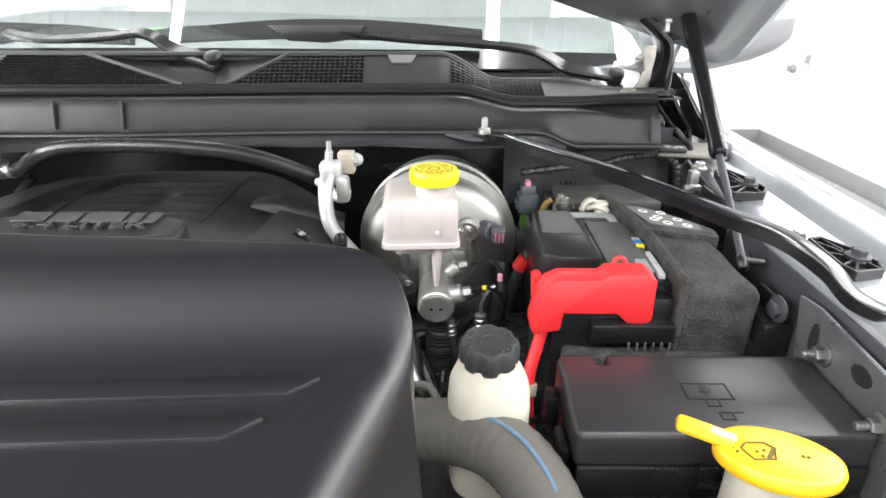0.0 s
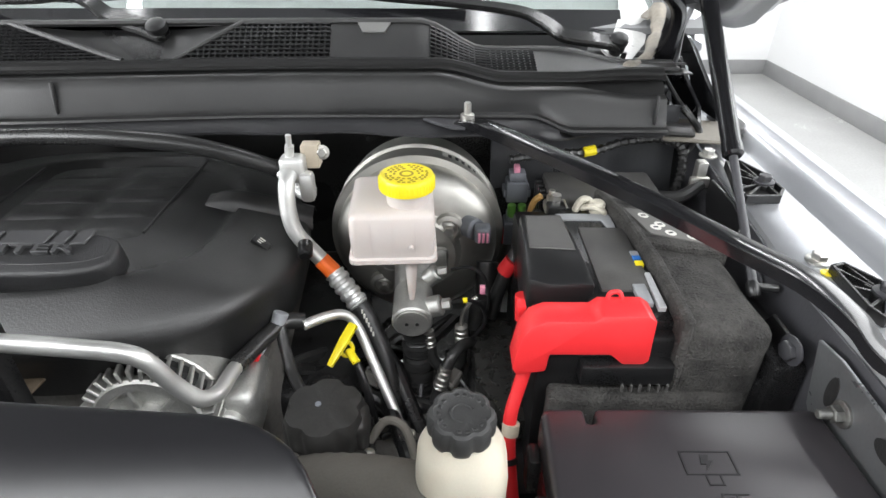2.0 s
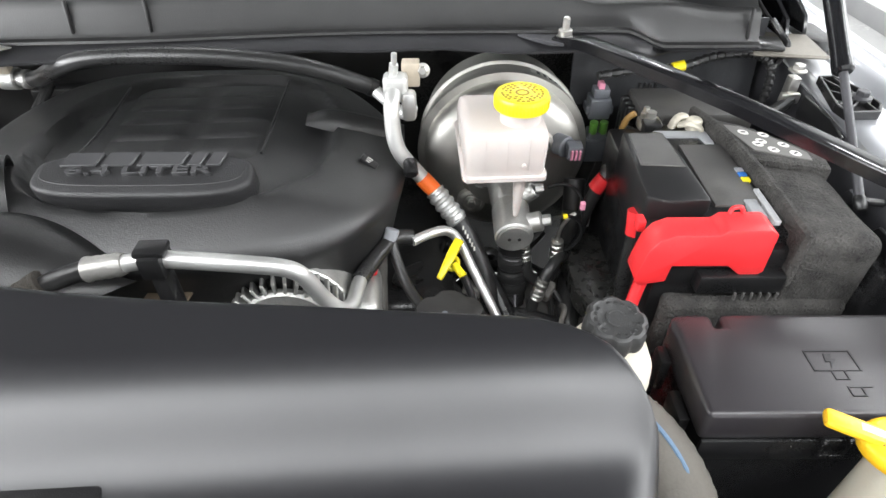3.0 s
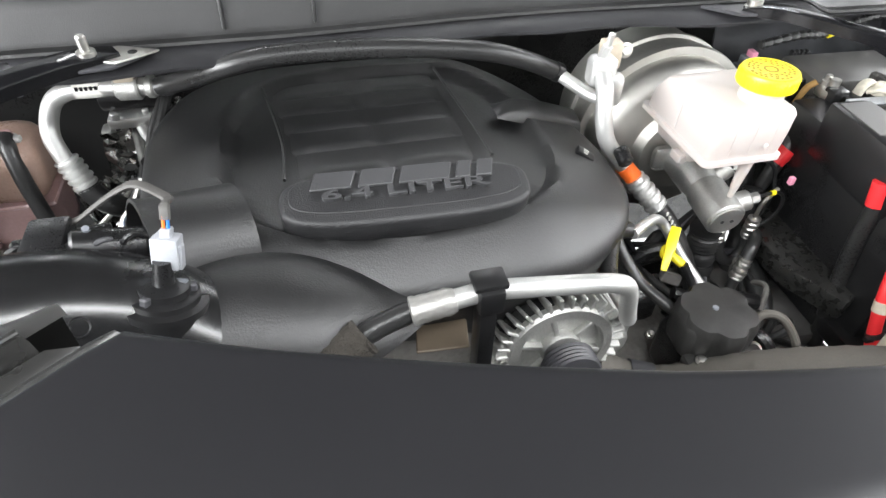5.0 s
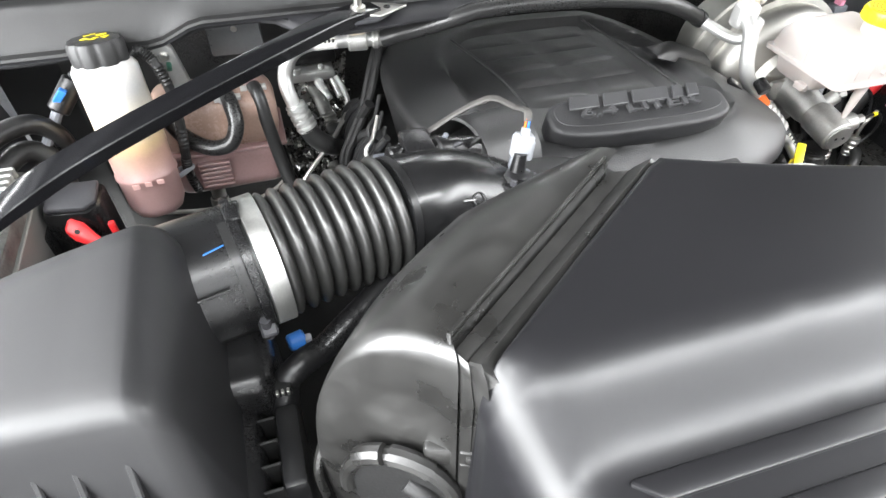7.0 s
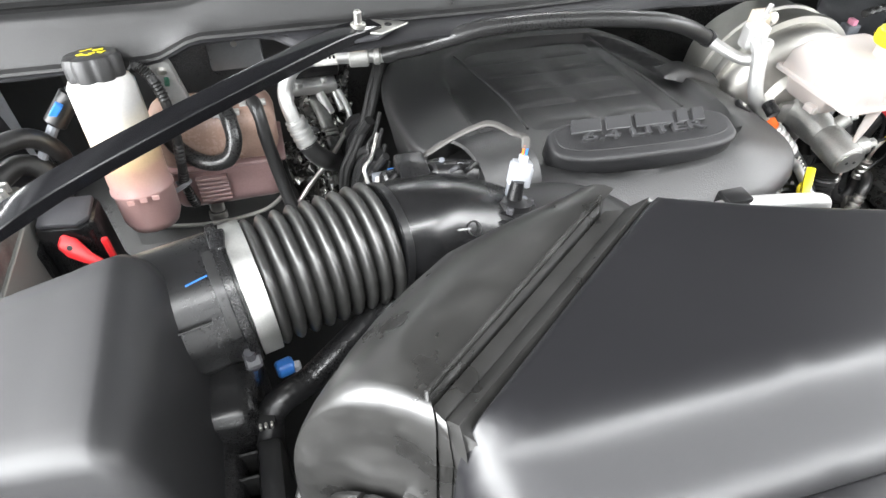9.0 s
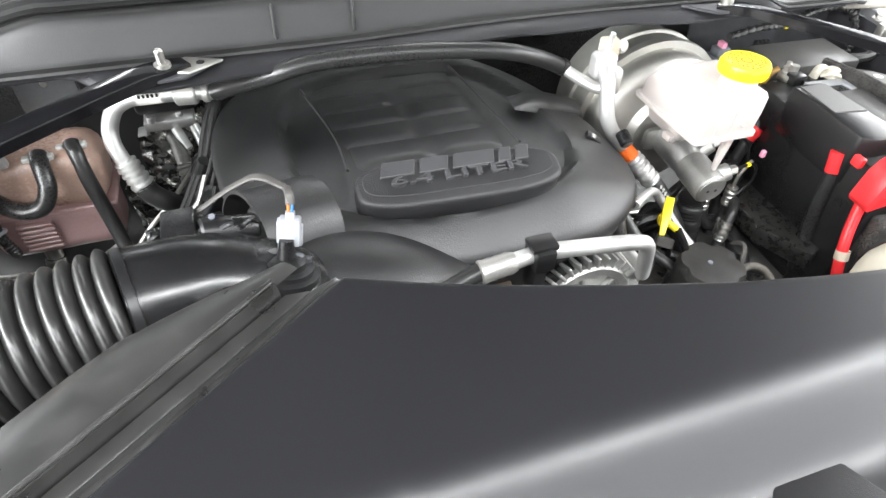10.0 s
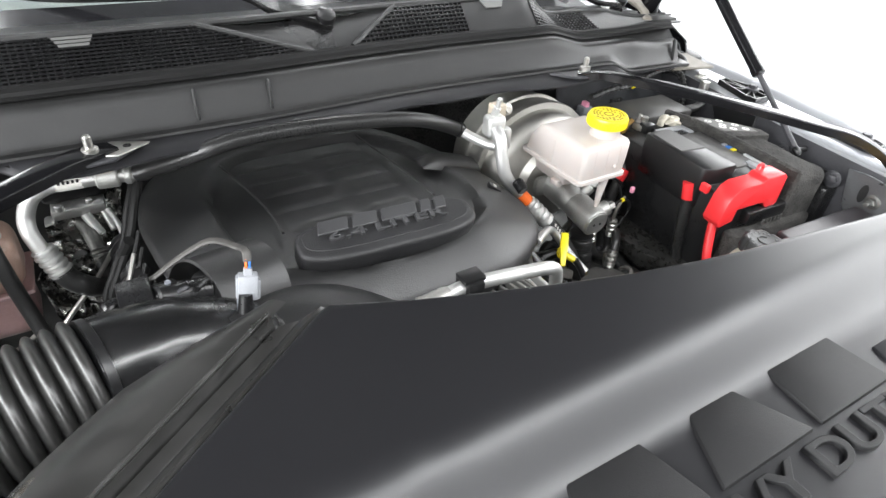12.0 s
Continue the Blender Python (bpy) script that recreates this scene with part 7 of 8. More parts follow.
part("crimp", crimp((0.199, 0.9195, 1.185), (0.231, 0.898, 1.150), 0.0132, 4), aluminium, ac, "crimped ferrule")
part("hose", tube([(0.226, 0.902, 1.156), (0.248, 0.882, 1.128), (0.268, 0.85, 1.08), (0.28, 0.80, 1.0), (0.285, 0.77, 0.92)], 0.0115, 16), rubber, ac, "black refrigerant hose")
for k in range(6):
    c_ = Vector((0.236, 0.884, 1.151)).lerp(Vector((0.250, 0.868, 1.130)), k / 5)
    part("print_bar", rbox(c_.x - 0.0011, c_.x + 0.0011, c_.y - 0.001, c_.y + 0.001, c_.z - 0.003, c_.z + 0.003, 0), print_white, ac)
part("hard_line", tube([(0.173, 0.847, 1.160), (0.195, 0.862, 1.160), (0.215, 0.872, 1.156), (0.230, 0.870, 1.142), (0.250, 0.845, 1.110), (0.278, 0.800, 1.072), (0.292, 0.775, 1.03)], 0.0062, 14), aluminium, ac, "thin aluminium line")

SIDE[0] = HERE
h2 = thing("cowl_hose", "black rubber hose running under the cowl", "hose", (0, 1.01, 1.28))
part("hose", tube([(-0.318, 1.056, 1.293), (-0.302, 1.048, 1.299), (-0.275, 1.026, 1.314), (-0.240, 1.006, 1.331), (-0.205, 1.002, 1.3395), (-0.150, 1.000, 1.3420), (-0.08, 0.994, 1.3420), (-0.02, 0.990, 1.338), (0.03, 0.988, 1.331), (0.075, 0.994, 1.315), (0.120, 1.006, 1.291)], 0.0102, 16), rubber, h2, "black ribbed hose")
part("clamp", tube([(0.114, 1.0045, 1.2945), (0.123, 1.0065, 1.2895)], 0.0112, 16, 1, False), satin_black, h2)
part("clamp", tube([(-0.314, 1.0555, 1.2935), (-0.306, 1.0545, 1.2955)], 0.0112, 16, 1, False), dark_metal, h2)
part("pipe", tube([(0.118, 1.0055, 1.292), (0.136, 0.990, 1.282), (0.152, 0.970, 1.276), (0.163, 0.958, 1.279), (0.167, 0.952, 1.290)], 0.0075, 14), aluminium, h2, "aluminium pipe end")

SIDE[0] = HERE
al = thing("refrigerant_line", "aluminium refrigerant pipe bending down beside the engine", "pipe", (-0.4, 1.05, 1.1))
part("pipe", tube([(-0.316, 1.057, 1.2925), (-0.348, 1.062, 1.2932), (-0.376, 1.066, 1.2925), (-0.400, 1.070, 1.2912), (-0.418, 1.072, 1.2880), (-0.434, 1.074, 1.2775), (-0.4455, 1.072, 1.2571), (-0.448, 1.064, 1.2376), (-0.4423, 1.057, 1.2125)], 0.0096, 20), aluminium, al, "bent aluminium pipe")
cl_ = part("collar", add(cyl((-0.362, 1.0635, 1.2930), (-0.337, 1.0605, 1.2932), 0.0142, 24, 0.002), cyl((-0.331, 1.0595, 1.2928), (-0.322, 1.058, 1.2926), 0.0122, 20, 0.002)), cast_alu, al, "aluminium clamp block")
part("clamp_saddle", add(rbox(-0.361, -0.339, 1.050, 1.064, 1.302, 1.326, 0.004, 2), cyl((-0.350, 1.0505, 1.316), (-0.350, 1.046, 1.315), 0.0045, 14, 0.001)), tan_clip, cl_, "tan rubber lined saddle")
lbl = part("label", tube([(-0.404, 1.0705, 1.2908), (-0.376, 1.066, 1.2925)], 0.0099, 18, 1, False), print_white, al, "white printed sleeve")
for k in range(5):
    c_ = Vector((-0.401 + 0.005 * k, 1.0615 - 0.0008 * k, 1.2955 + 0.0003 * k))
    part("print_bar", rbox(c_.x - 0.0014, c_.x + 0.0014, c_.y - 0.0014, c_.y + 0.0002, c_.z - 0.002, c_.z + 0.002, 0), satin_black, lbl)


part("crimp", crimp((-0.4423, 1.058, 1.216), (-0.430, 1.050, 1.178), 0.0138, 4), aluminium, al, "crimped ferrule")
part("hose", tube([(-0.431, 1.0505, 1.181), (-0.424, 1.047, 1.168), (-0.410, 1.046, 1.154), (-0.396, 1.066, 1.134), (-0.388, 1.100, 1.116), (-0.388, 1.128, 1.108), (-0.391, 1.148, 1.113)], 0.0135, 18), rubber, al, "black hose loop")
part("crimp", crimp((-0.3905, 1.146, 1.109), (-0.3942, 1.164, 1.130), 0.0130, 3), dark_alu, al, "crimped ferrule")
part("pipe", tube([(-0.394, 1.162, 1.127), (-0.398, 1.182, 1.138), (-0.403, 1.205, 1.146), (-0.411, 1.232, 1.147), (-0.417, 1.255, 1.140)], 0.0105, 16), dark_alu, al)
FAR = Matrix.Translation((-0.36, 0.40, 1.615)) @ Matrix.Diagonal((1.225, 1.225, 1.225, 1)) @ Matrix.Translation((0.36, -0.40, -1.615)) @ LEFT
SIDE[0] = FAR
mf = part("manifold", add(rbox(-0.430, -0.372, 1.062, 1.095, 1.240, 1.254, 0.004, 2), rbox(-0.440, -0.428, 1.06, 1.08, 1.215, 1.242, 0.004, 2)), aluminium, al, "valve manifold block")
for a, b, r_ in (((-0.396, 1.062, 1.243), (-0.386, 1.044, 1.222), 0.006), ((-0.376, 1.066, 1.24), (-0.370, 1.048, 1.222), 0.005), ((-0.420, 1.066, 1.252), (-0.420, 1.066, 1.260), 0.005), ((-0.388, 1.07, 1.252), (-0.388, 1.07, 1.259), 0.004)):
    part("fitting", cyl(a, b, r_, 12, 0.001), aluminium, mf)
part("sensor_line", tube([(-0.372, 1.060, 1.245), (-0.366, 1.045, 1.235), (-0.364, 1.030, 1.222), (-0.371, 1.024, 1.206), (-0.380, 1.028, 1.196)], 0.0034, 10), aluminium, al, "thin bright line")
part("shroud_plate", rbox(-0.436, -0.366, 1.075, 1.10, 1.256, 1.276, 0.006, 2), satin_black, al)
SIDE[0] = HERE


def crumpled(corner, across, down, seed, amp):
    """A sheet of foil pressed into many flat facets."""
    rnd = random.Random(seed)
    c, u, v = Vector(corner), Vector(across), Vector(down)
    n = u.cross(v).normalized()
    return quad_strip([[c + u * (i / 13 + rnd.uniform(-0.03, 0.03)) + v * (j / 10 + rnd.uniform(-0.04, 0.04)) + n * rnd.uniform(-amp, amp) for i in range(14)] for j in range(11)], 0.0008)


hsf = thing("foil_heat_shield", "crumpled silver foil heat shield behind the refrigerant pipes", "heat shield", (-0.41, 1.18, 1.05))
part("sheet", crumpled((-0.452, 1.205, 1.160), (0.100, 0.035, 0.010), (0.006, -0.035, -0.085), 3, 0.0055), foil, hsf, "bright crumpled foil", smooth=0)
part("sheet", crumpled((-0.468, 1.100, 1.150), (0.066, 0.030, -0.004), (0.012, -0.020, -0.105), 8, 0.0055), foil, hsf, "bright crumpled foil", smooth=0)
part("sheet", crumpled((-0.372, 1.250, 1.165), (0.030, 0.012, 0.020), (-0.012, -0.03, -0.05), 5, 0.005), foil, hsf, "bright crumpled foil", smooth=0)
part("eyelet", turned([(0.0075, 0), (0.0095, 0.001), (0.0095, 0.004), (0.006, 0.005)], (-0.4185, 1.168, 1.122), (-0.41, 0.9, 1.25), 18), rubber, hsf, "black grommet")
SIDE[0] = LEFT
random.seed(11)
for k in range(2):
    d_ = 0.0075 * k
    part("black_tube", tube([(-0.322 - d_ * 0.4, 1.085 + d_ * 0.4, 1.270), (-0.336 - d_, 1.055 + d_ * 0.4, 1.243), (-0.352 - d_, 1.035 + d_ * 0.6, 1.210 - d_ * 0.5), (-0.374 - d_, 1.02 + d_ * 0.4, 1.176 - d_ * 0.4), (-0.392 - d_ * 0.8, 1.01, 1.140), (-0.40, 0.99, 1.06)], (0.0062, 0.0048)[k], 10), hose_black, al)
for k in range(9):
    x, y, z = -0.350 - random.uniform(0, 0.03), 0.90 + random.uniform(0, 0.10), 1.165 + random.uniform(0, 0.05)
    part("plug_wire", tube([(x + 0.012, y + 0.02, z + 0.018), (x, y, z), (x - 0.012, y - 0.012, z - 0.012), (x - 0.006, y - 0.03, z - 0.04)], 0.0028, 8), rubber if k % 3 else zinc, al)
part("thin_rod", tube([(-0.475, 1.00, 1.095), (-0.445, 1.02, 1.125), (-0.405, 1.05, 1.150), (-0.375, 1.09, 1.165)], 0.0032, 8), zinc, al)
for x, y, z, c_ in ((-0.345, 0.93, 1.20, blue), (-0.352, 0.90, 1.18, blue)):
    part("blue_tag", rbox(x - 0.005, x + 0.005, y - 0.003, y + 0.003, z - 0.007, z + 0.007, 0.001, 1), c_, al, "blue connector lock")
part("small_plug", add(rbox(-0.362, -0.345, 0.895, 0.915, 1.155, 1.175, 0.002), rbox(-0.368, -0.35, 0.93, 0.945, 1.18, 1.195, 0.002)), grey_plastic, al)

SIDE[0] = HERE
fl = thing("refrigerant_line", "aluminium pipe bracketed across the front of the engine", "pipe", (0, 0.71, 1.1))
part("hose", tube([(-0.225, 0.655, 1.226), (-0.18, 0.676, 1.250), (-0.145, 0.692, 1.266), (-0.108, 0.699, 1.276)], 0.0086, 16), rubber, fl, "black hose with scuffed sleeve")
part("scuffed_sleeve", tube([(-0.222, 0.657, 1.228), (-0.182, 0.675, 1.249), (-0.146, 0.691, 1.266)], lambda f: 0.0150 + 0.0006 * math.sin(f * 60), 14, 12), mat("frayed_dark_sleeve", (0.030, 0.026, 0.021), 0.85, grain=500, bump=0.9, dist=0.002, var=0.5), fl, "frayed dark sleeve")
part("crimp", turned([(0.0090, 0), (0.0112, 0.001), (0.0112, 0.004), (0.0104, 0.006), (0.0108, 0.012), (0.0102, 0.015), (0.0108, 0.019), (0.0102, 0.023), (0.0108, 0.028), (0.0090, 0.034)], (-0.112, 0.698, 1.275), (-0.052, 0.699, 1.283), 20), mat("pale_zinc_ferrule", (0.42, 0.41, 0.39), 0.45, metal=0.7, grain=300, bump=0.6), fl, "pale crimped ferrule")
part("pipe", tube([(-0.082, 0.699, 1.279), (-0.052, 0.699, 1.2825), (-0.02, 0.698, 1.2800), (0.030, 0.697, 1.2735), (0.050, 0.697, 1.2695), (0.062, 0.699, 1.262), (0.069, 0.702, 1.249), (0.078, 0.708, 1.222), (0.088, 0.716, 1.198), (0.095, 0.724, 1.188), (0.101, 0.738, 1.183), (0.103, 0.760, 1.180), (0.106, 0.780, 1.177)], 0.0078, 16, 10), aluminium, fl, "bent aluminium pipe")
# The scrap's brown is darkened for the shadow it lies in.
part("brown_scrap", prism([(-0.105, 0.715), (-0.060, 0.712), (-0.055, 0.742), (-0.085, 0.755), (-0.10, 0.745)], 1.200, 1.203, 0.001, 1), mat("shaded_brown", (0.11, 0.085, 0.06), 0.6), fl, "brown scrap, darkened for the shadow it lies in")
part("clip", add(rbox(-0.063, -0.043, 0.686, 0.714, 1.269, 1.292, 0.003), rbox(-0.060, -0.046, 0.692, 0.712, 1.17, 1.271, 0.003), rbox(-0.066, -0.040, 0.690, 0.710, 1.290, 1.296, 0.002)), satin_black, fl, "black plastic pipe clip")
part("rubber_joint", tube([(0.104, 0.775, 1.177), (0.112, 0.795, 1.176), (0.125, 0.820, 1.178), (0.142, 0.842, 1.180), (0.162, 0.848, 1.176)], 0.0092, 14), rubber, fl, "black rubber joint hose")
part("white_clip", add(cyl((0.134, 0.834, 1.178), (0.140, 0.842, 1.194), 0.0085, 14, 0.001), tube([(0.130, 0.826, 1.176), (0.116, 0.810, 1.158)], 0.003, 6, 1, False)), white_plastic, fl, "white plastic clip")
part("drain_hose", tube([(0.139, 0.841, 1.188), (0.141, 0.826, 1.172), (0.154, 0.795, 1.150), (0.172, 0.765, 1.140), (0.190, 0.745, 1.130)], 0.0062, 12), rubber, fl)
part("red_tag", rbox(0.112, 0.122, 0.795, 0.815, 1.165, 1.175, 0.002), red, fl, "red connector")

SIDE[0] = RIGHT
cg = thing("corrugated_loom", "black corrugated conduit beside the brake cylinder", "wiring", (0.32, 0.85, 1.0))
part("conduit", tube([(0.303, 0.862, 1.140), (0.303, 0.855, 1.10), (0.303, 0.846, 1.06), (0.305, 0.83, 0.98)], lambda f: 0.0165 + 0.0030 * math.sin(f * 150), 16, 26), rubber, cg)
part("branch", tube([(0.38, 0.90, 1.16), (0.372, 0.88, 1.10), (0.36, 0.86, 1.05), (0.35, 0.83, 0.98)], 0.012, 12), rubber, cg)
part("branch", tube([(0.39, 0.95, 1.18), (0.385, 0.90, 1.10), (0.37, 0.80, 1.06), (0.36, 0.75, 1.0)], 0.014, 12), rubber, cg)

# ---- coolant bottles on the far side ----
SIDE[0] = LEFT
cb = thing("coolant_bottle", "tall white bottle half full of pink coolant", "fluid bottle", (-0.637, 0.99, 1.13))
BA, BB = Vector((-0.632, 0.972, 1.145)), Vector((-0.638, 1.012, 1.345))
bottle_fill = filled_plastic("coolant_filled_plastic", [(0.0, (0.33, 0.215, 0.21)), (0.34, (0.40, 0.25, 0.235)), (0.46, (0.46, 0.29, 0.22)), (0.53, (0.62, 0.45, 0.26)), (0.66, (0.68, 0.61, 0.48)), (0.80, (0.64, 0.63, 0.61))], 0.01, 0.22)
part("bottle", turned([(0.0164, 0), (0.0270, 0.004), (0.0323, 0.016), (0.0332, 0.05), (0.0348, 0.052), (0.0348, 0.056), (0.0332, 0.058), (0.0332, 0.085), (0.0340, 0.088), (0.0337, 0.112), (0.0335, 0.150), (0.0332, 0.176), (0.0295, 0.183), (0.0246, 0.185)], BA, BB, 36), bottle_fill, cb, "white bottle with pink coolant below an orange stain", smooth=60)
for k in range(3):
    part("level_mark", rbox(-0.004, 0.004, -0.0008, 0.0008, -0.003, 0.003, 0.0005, 1, Matrix.Translation((-0.640 + 0.013 * k, 0.9405 + 0.002 * k, 1.206)) @ pose(0, 0, 0, -12)), bottle_fill, cb)
bcap = part("cap", turned([(0.0252, 0.180), (0.0278, 0.182), (0.0285, 0.188), (0.0285, 0.201), (0.0266, 0.2065), (0.0229, 0.208), (0.0030, 0.208)], BA, BB, 96, 8, 0.08), cap_black, cb, "fluted black cap", smooth=45)
cm = axis(BA, BB) @ pose(0, 0, 0.2085) @ Matrix.Diagonal((0.74, 0.74, 1, 1))
for pts in ([(-0.022, 0.006), (-0.010, 0.006), (-0.016, 0.016)], [(0.004, 0.012), (0.016, 0.008), (0.010, 0.0)], [(-0.018, -0.012), (-0.004, -0.008), (-0.006, -0.002), (-0.018, -0.004)]):
    part("warning_mark", prism(pts, 0, 0.0006, 0, 1, cm), yellow, bcap, "yellow warning mark")
for a, b in ((-0.004, 0.008), (0.000, 0.014), (0.0, -0.016), (0.008, -0.012)):
    part("warning_bar", rbox(a - 0.004, a + 0.004, b - 0.0008, b + 0.0008, 0, 0.0006, 0, 1, cm), yellow, bcap)
part("rib_ring", tube([(-0.605, 1.000, 1.168), (-0.593, 1.005, 1.172), (-0.588, 1.015, 1.170), (-0.595, 1.022, 1.166), (-0.606, 1.02, 1.164)], 0.003, 8), white_plastic, cb, "hose guide ring")
part("overflow_hose", tube([(-0.612, 1.022, 1.322), (-0.600, 1.016, 1.328), (-0.589, 1.010, 1.316), (-0.582, 1.006, 1.285), (-0.583, 1.004, 1.245), (-0.589, 1.006, 1.20), (-0.594, 1.012, 1.165), (-0.590, 1.015, 1.13)], lambda f: 0.0058 + 0.0008 * math.sin(f * 330), 10, 16), rubber, cb, "black corrugated overflow hose")
part("bracket", add(rbox(-0.685, -0.665, 1.04, 1.045, 1.265, 1.30, 0.002), cyl((-0.675, 1.035, 1.285), (-0.675, 1.025, 1.285), 0.004, 10)), MATS["dull_painted_bulkhead"], cb)

ct = thing("coolant_tank", "coolant expansion tank of stained translucent plastic", "coolant tank", (-0.54, 1.08, 1.09))
part("upper_shell", blanket_block(-0.625, -0.470, 1.035, 1.118, 1.165, 1.243, 0.024, 0.001), mat("amber_stained_plastic", (0.42, 0.29, 0.235), 0.33, sss=0.2, grain=300, bump=0.05, stain=10, var=0.2), ct, "amber stained upper half", smooth=70)
part("lower_shell", blanket_block(-0.622, -0.473, 1.038, 1.116, 1.098, 1.178, 0.020, 0.001), tank_pink, ct, "pink coolant in the lower half", smooth=70)
part("seam", prism([(-0.629, 1.031), (-0.466, 1.031), (-0.466, 1.122), (-0.629, 1.122)], 1.168, 1.173, 0.002, 1), tank_pink, ct)
for k in range(6):
    part("pad_rib", rbox(-0.585, -0.545, 1.030, 1.040, 1.118 + 0.007 * k, 1.1222 + 0.007 * k, 0.001, 1), tank_pink, ct)
part("mount_arm", prism([(-0.590, 1.24), (-0.555, 1.24), (-0.570, 1.320), (-0.582, 1.327), (-0.598, 1.320)], 0, 0.014, 0.004, 2, Matrix.Translation((0, 1.045, 0)) @ Matrix(((1, 0, 0, 0), (0, 0, -1, 0), (0, 1, 0, 0), (0, 0, 0, 1)))), mat("milky_grey_plastic", (0.32, 0.32, 0.31), 0.4, sss=0.1), ct, "milky mounting arm")
bolt((-0.580, 1.031, 1.312), (-0.580, 0.5, 1.40), 0.0035, 0.003, ct)
part("green_grommet", cyl((-0.578, 1.032, 1.302), (-0.578, 1.024, 1.298), 0.0028, 10), mat("teal_grommet", (0.05, 0.16, 0.11), 0.5), ct, "green grommet")
for x, y in ((-0.527, 1.050), (-0.494, 1.066)):
    part("spigot", cyl((x, y, 1.232), (x, y - 0.004, 1.248), 0.0085, 16, 0.001), tank_pink, ct)
    part("spring_clip", add(turned([(0.0105, 0), (0.0115, 0.001), (0.0115, 0.006), (0.0105, 0.007)], (x, y - 0.003, 1.236), (x, y - 0.006, 1.30), 20), rbox(x - 0.016, x - 0.008, y - 0.012, y - 0.004, 1.240, 1.246, 0.001), rbox(x + 0.008, x + 0.016, y - 0.012, y - 0.004, 1.240, 1.246, 0.001)), mat("dull_spring_steel", (0.62, 0.62, 0.6), 0.5, metal=0.4), ct, "zinc spring clip")
part("hose", tube([(-0.527, 1.046, 1.244), (-0.524, 1.030, 1.240), (-0.523, 1.015, 1.220), (-0.535, 1.008, 1.200), (-0.560, 1.012, 1.195), (-0.588, 1.03, 1.205), (-0.605, 1.04, 1.235)], 0.0098, 16, 10), rubber, ct, "black ribbed coolant hose")
part("hose", tube([(-0.494, 1.062, 1.244), (-0.490, 1.048, 1.238), (-0.486, 1.035, 1.205), (-0.478, 1.02, 1.15), (-0.465, 0.99, 1.10), (-0.44, 0.95, 1.08)], 0.0088, 16, 10), rubber, ct, "black coolant hose")
part("lower_outlet", add(cyl((-0.574, 1.060, 1.075), (-0.574, 1.064, 1.102), 0.010, 16), turned([(0.0125, 0), (0.0125, 0.010)], (-0.575, 1.056, 1.068), (-0.574, 1.064, 1.102), 20)), zinc, ct, "clamped lower outlet")
part("hose", tube([(-0.574, 1.061, 1.078), (-0.576, 1.052, 1.05), (-0.575, 1.03, 1.00), (-0.56, 0.98, 0.94)], 0.0115, 14), rubber, ct)
part("steel_line", tube([(-0.64, 1.02, 1.098), (-0.58, 1.015, 1.094), (-0.51, 1.02, 1.098), (-0.475, 1.035, 1.112)], 0.003, 8), zinc, ct, "thin steel line")

pm = thing("power_module", "black junction block with a red lever", "junction block", (-0.70, 0.95, 1.05))
part("body", add(prism([(-0.736, 0.918), (-0.690, 0.912), (-0.676, 0.922), (-0.676, 0.965), (-0.736, 0.97)], 1.06, 1.205, 0.006, 2), rbox(-0.762, -0.734, 0.905, 0.96, 1.06, 1.185, 0.004)), satin_black, pm)
part("lid", prism([(-0.732, 0.921), (-0.692, 0.915), (-0.680, 0.925), (-0.680, 0.962), (-0.732, 0.966)], 1.204, 1.211, 0.003, 2), dark_metal, pm, "scuffed dark lid")
part("lever", add(prism([(-0.020, 0.008), (-0.022, -0.002), (-0.012, -0.008), (0.004, -0.011), (0.020, -0.014), (0.022, -0.009), (0.006, -0.003), (-0.008, 0.006)], 0, 0.007, 0.002, 1, Matrix.Translation((-0.689, 0.904, 1.184)) @ pose(0, 0, 0, 48, 12, -14) @ Matrix.Diagonal((1.25, 1.5, 1, 1))), rbox(-0.674, -0.667, 0.905, 0.912, 1.158, 1.190, 0.002)), red, pm, "red locking lever")
part("lever_eye", turned([(0.0028, 0), (0.0028, 0.0012)], (-0.703, 0.9015, 1.190), (-0.703, 0.8, 1.25), 14), rubber, pm)
part("lead", tube([(-0.72, 0.97, 1.17), (-0.725, 1.0, 1.215), (-0.75, 1.0, 1.235), (-0.78, 0.97, 1.225)], 0.012, 12), rubber, pm)
part("tie", rbox(-0.695, -0.680, 0.885, 0.905, 1.115, 1.135, 0.002), tan_clip, pm)
hs = thing("finned_module", "cast aluminium finned control module by the fender", "control module", (-0.76, 0.88, 1.1))
part("body", rbox(-0.80, -0.742, 0.79, 0.965, 1.10, 1.235, 0.005, 2), dark_alu, hs)
part("side_plate", rbox(-0.743, -0.738, 0.80, 0.955, 1.11, 1.215, 0.001, 1), mat("dull_grey_plate", (0.25, 0.25, 0.24), 0.5, metal=0.5, stain=20), hs)
part("gasket_line", rbox(-0.739, -0.736, 0.798, 0.803, 1.11, 1.215, 0.001, 1), tan_clip, hs, "tan gasket edge")
for k in range(15):
    part("fin", rbox(-0.80, -0.748, 0.796 + 0.0112 * k, 0.8005 + 0.0112 * k, 1.232, 1.247, 0.0015, 1), cast_alu, hs)
part("plug", add(rbox(-0.738, -0.690, 0.795, 0.835, 1.165, 1.205, 0.004), rbox(-0.692, -0.668, 0.80, 0.828, 1.170, 1.198, 0.003), rbox(-0.735, -0.70, 0.79, 0.797, 1.18, 1.20, 0.001)), satin_black, hs, "black multi-pin plug")
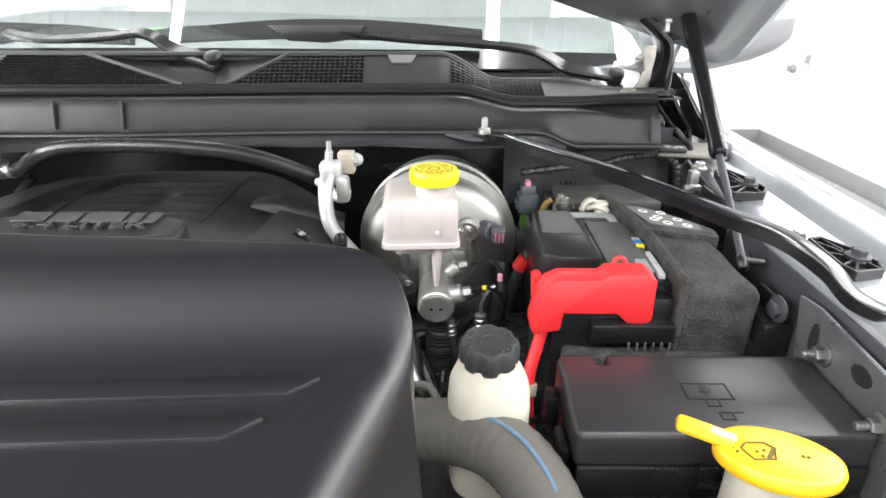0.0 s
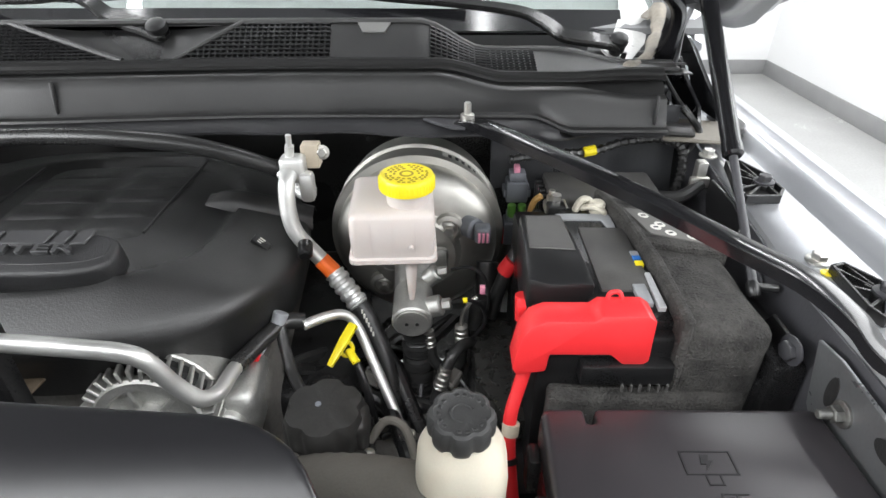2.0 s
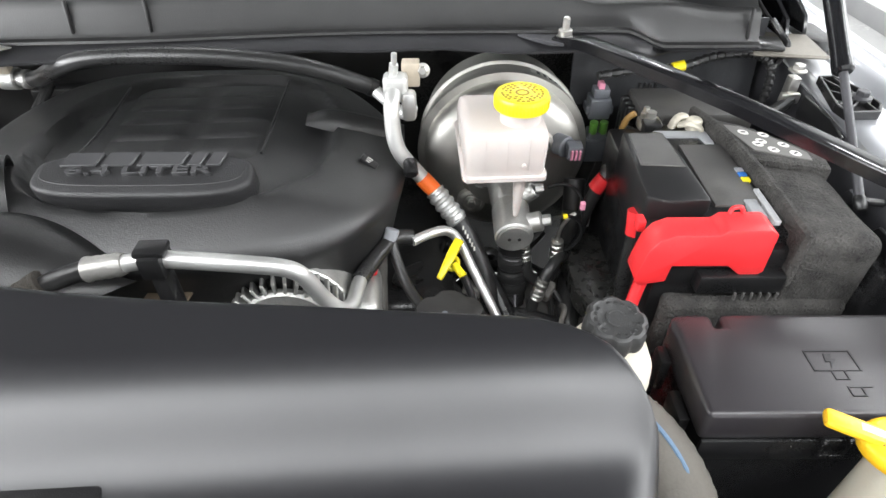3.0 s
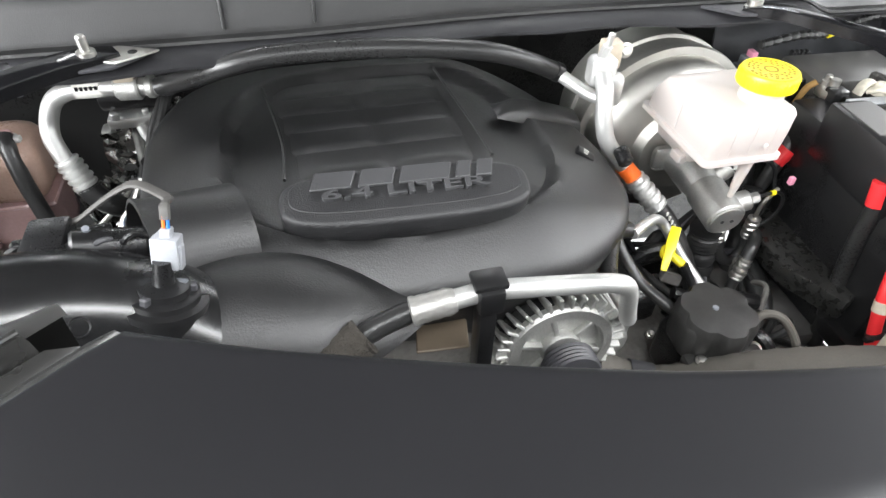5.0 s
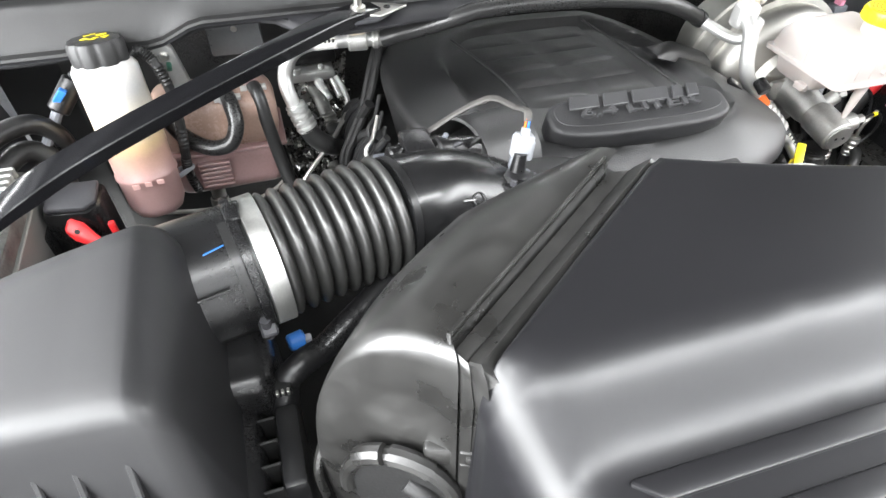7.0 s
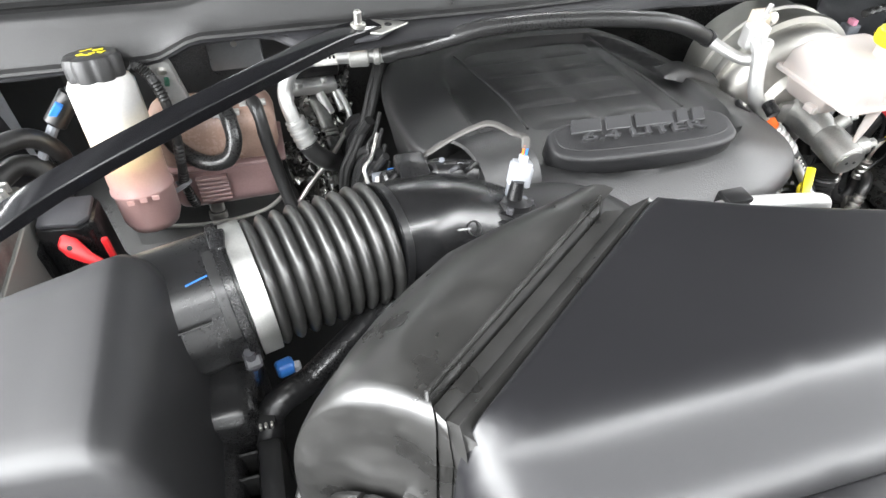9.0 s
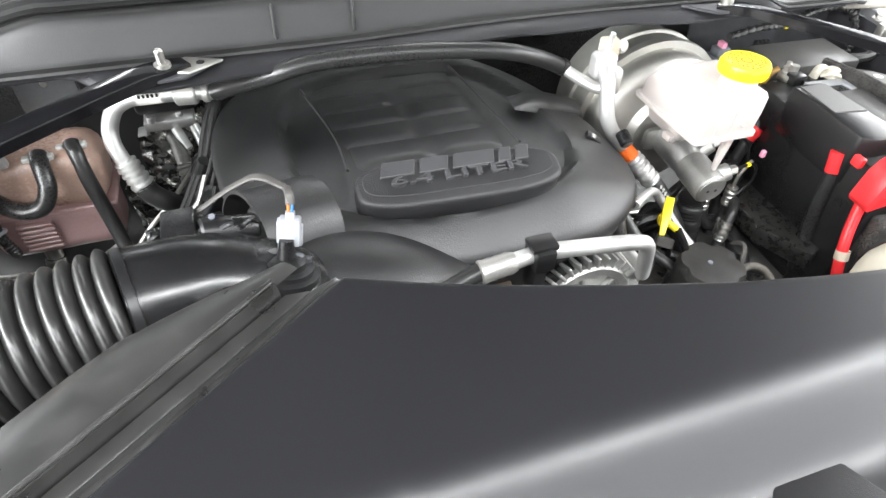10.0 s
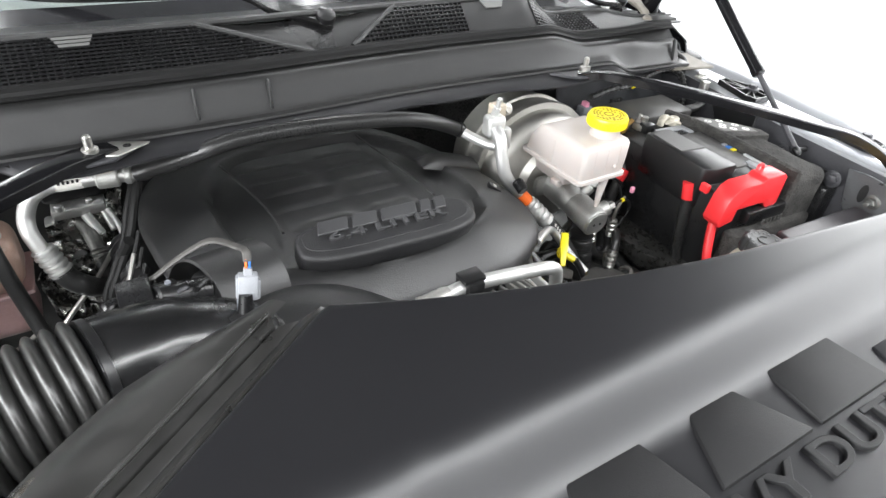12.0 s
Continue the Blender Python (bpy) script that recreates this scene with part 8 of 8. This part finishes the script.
for z in (1.13, 1.21):
    bolt((-0.738, 0.81, z), (0, 0.81, z), 0.005, 0.004, hs)
fh = thing("fender_harness", "black harness with a blue locked connector", "wiring", (-0.70, 1.0, 1.2))
part("harness", tube([(-0.79, 0.93, 1.24), (-0.77, 0.98, 1.262), (-0.735, 1.01, 1.262), (-0.715, 1.02, 1.235), (-0.72, 1.03, 1.19)], 0.011, 12), rubber, fh)
part("connector", cyl((-0.708, 1.03, 1.262), (-0.682, 1.045, 1.29), 0.012, 14, 0.002), satin_black, fh)
part("lock", rbox(-0.004, 0.004, -0.003, 0.003, -0.012, 0.012, 0.001, 1, Matrix.Translation((-0.697, 1.024, 1.283)) @ pose(0, 0, 0, 20, 40, 0)), blue, fh, "blue connector lock")
part("sleeve", tube([(-0.708, 1.028, 1.262), (-0.72, 1.02, 1.245), (-0.735, 1.0, 1.225)], 0.006, 10), grey_plastic, fh)
fp = thing("firewall_plate", "grey stamped plate on the firewall", "plate", (-0.5, 1.11, 1.28))
part("plate", rbox(-0.535, -0.47, 1.092, 1.098, 1.272, 1.318, 0.004), mat("grey_steel_plate", (0.17, 0.175, 0.18), 0.35, metal=0.6, stain=20), fp)
part("rivet", turned([(0.004, 0), (0.003, 0.002)], (-0.502, 1.092, 1.306), (-0.502, 0, 1.306), 12), zinc, fp)

# ---- dark harness and brackets deep in the bay ----
SIDE[0] = RIGHT
vh = thing("valley_harness", "black taped harness sagging beside the engine", "wiring", (0.30, 0.82, 1.0))
random.seed(5)
for k in range(10):
    x0, y0 = random.uniform(0.14, 0.26), random.uniform(0.78, 0.90)
    x1, y1 = x0 + random.uniform(0.05, 0.16), y0 - random.uniform(-0.04, 0.12)
    z0 = random.uniform(1.03, 1.10)
    part("harness", tube([(x0, y0, z0), (lerp(x0, x1, 0.35), lerp(y0, y1, 0.3) + 0.02, z0 + random.uniform(-0.02, 0.03)), (lerp(x0, x1, 0.7), lerp(y0, y1, 0.7) - 0.01, z0 + random.uniform(-0.03, 0.02)), (x1, y1, z0 - random.uniform(0.02, 0.06))], random.uniform(0.004, 0.010), 10), rubber if k % 3 else satin_black, vh)
for k in range(12):
    x, y = random.uniform(0.15, 0.37), random.uniform(0.74, 0.90)
    part("lead", tube([(x, y, 1.02), (x + random.uniform(-0.03, 0.03), y + random.uniform(-0.03, 0.03), 1.06), (x + random.uniform(-0.05, 0.05), y + random.uniform(-0.04, 0.04), 1.09), (x + random.uniform(-0.06, 0.06), y + random.uniform(-0.05, 0.05), 1.05)], random.uniform(0.0025, 0.005), 8), (rubber, dirt_grey, dark_metal)[k % 3], vh)
part("mount_block", add(rbox(0.16, 0.30, 0.76, 0.86, 0.98, 1.045, 0.01, 2), rbox(0.30, 0.40, 0.72, 0.80, 0.96, 1.02, 0.01, 2), cyl((0.35, 0.76, 1.02), (0.35, 0.76, 1.045), 0.03, 24, 0.004)), dirt_grey, vh, "dusty cast mount")
for k in range(5):
    x, y, z = random.uniform(0.16, 0.38), random.uniform(0.76, 0.92), random.uniform(1.04, 1.10)
    part("clip_nut", turned([(0.005, 0), (0.005, 0.005), (0.003, 0.006), (0.003, 0.010)], (x, y, z), (x + random.uniform(-0.4, 0.4), y - 0.4, z + 1), 6), zinc, vh, "small zinc nut")
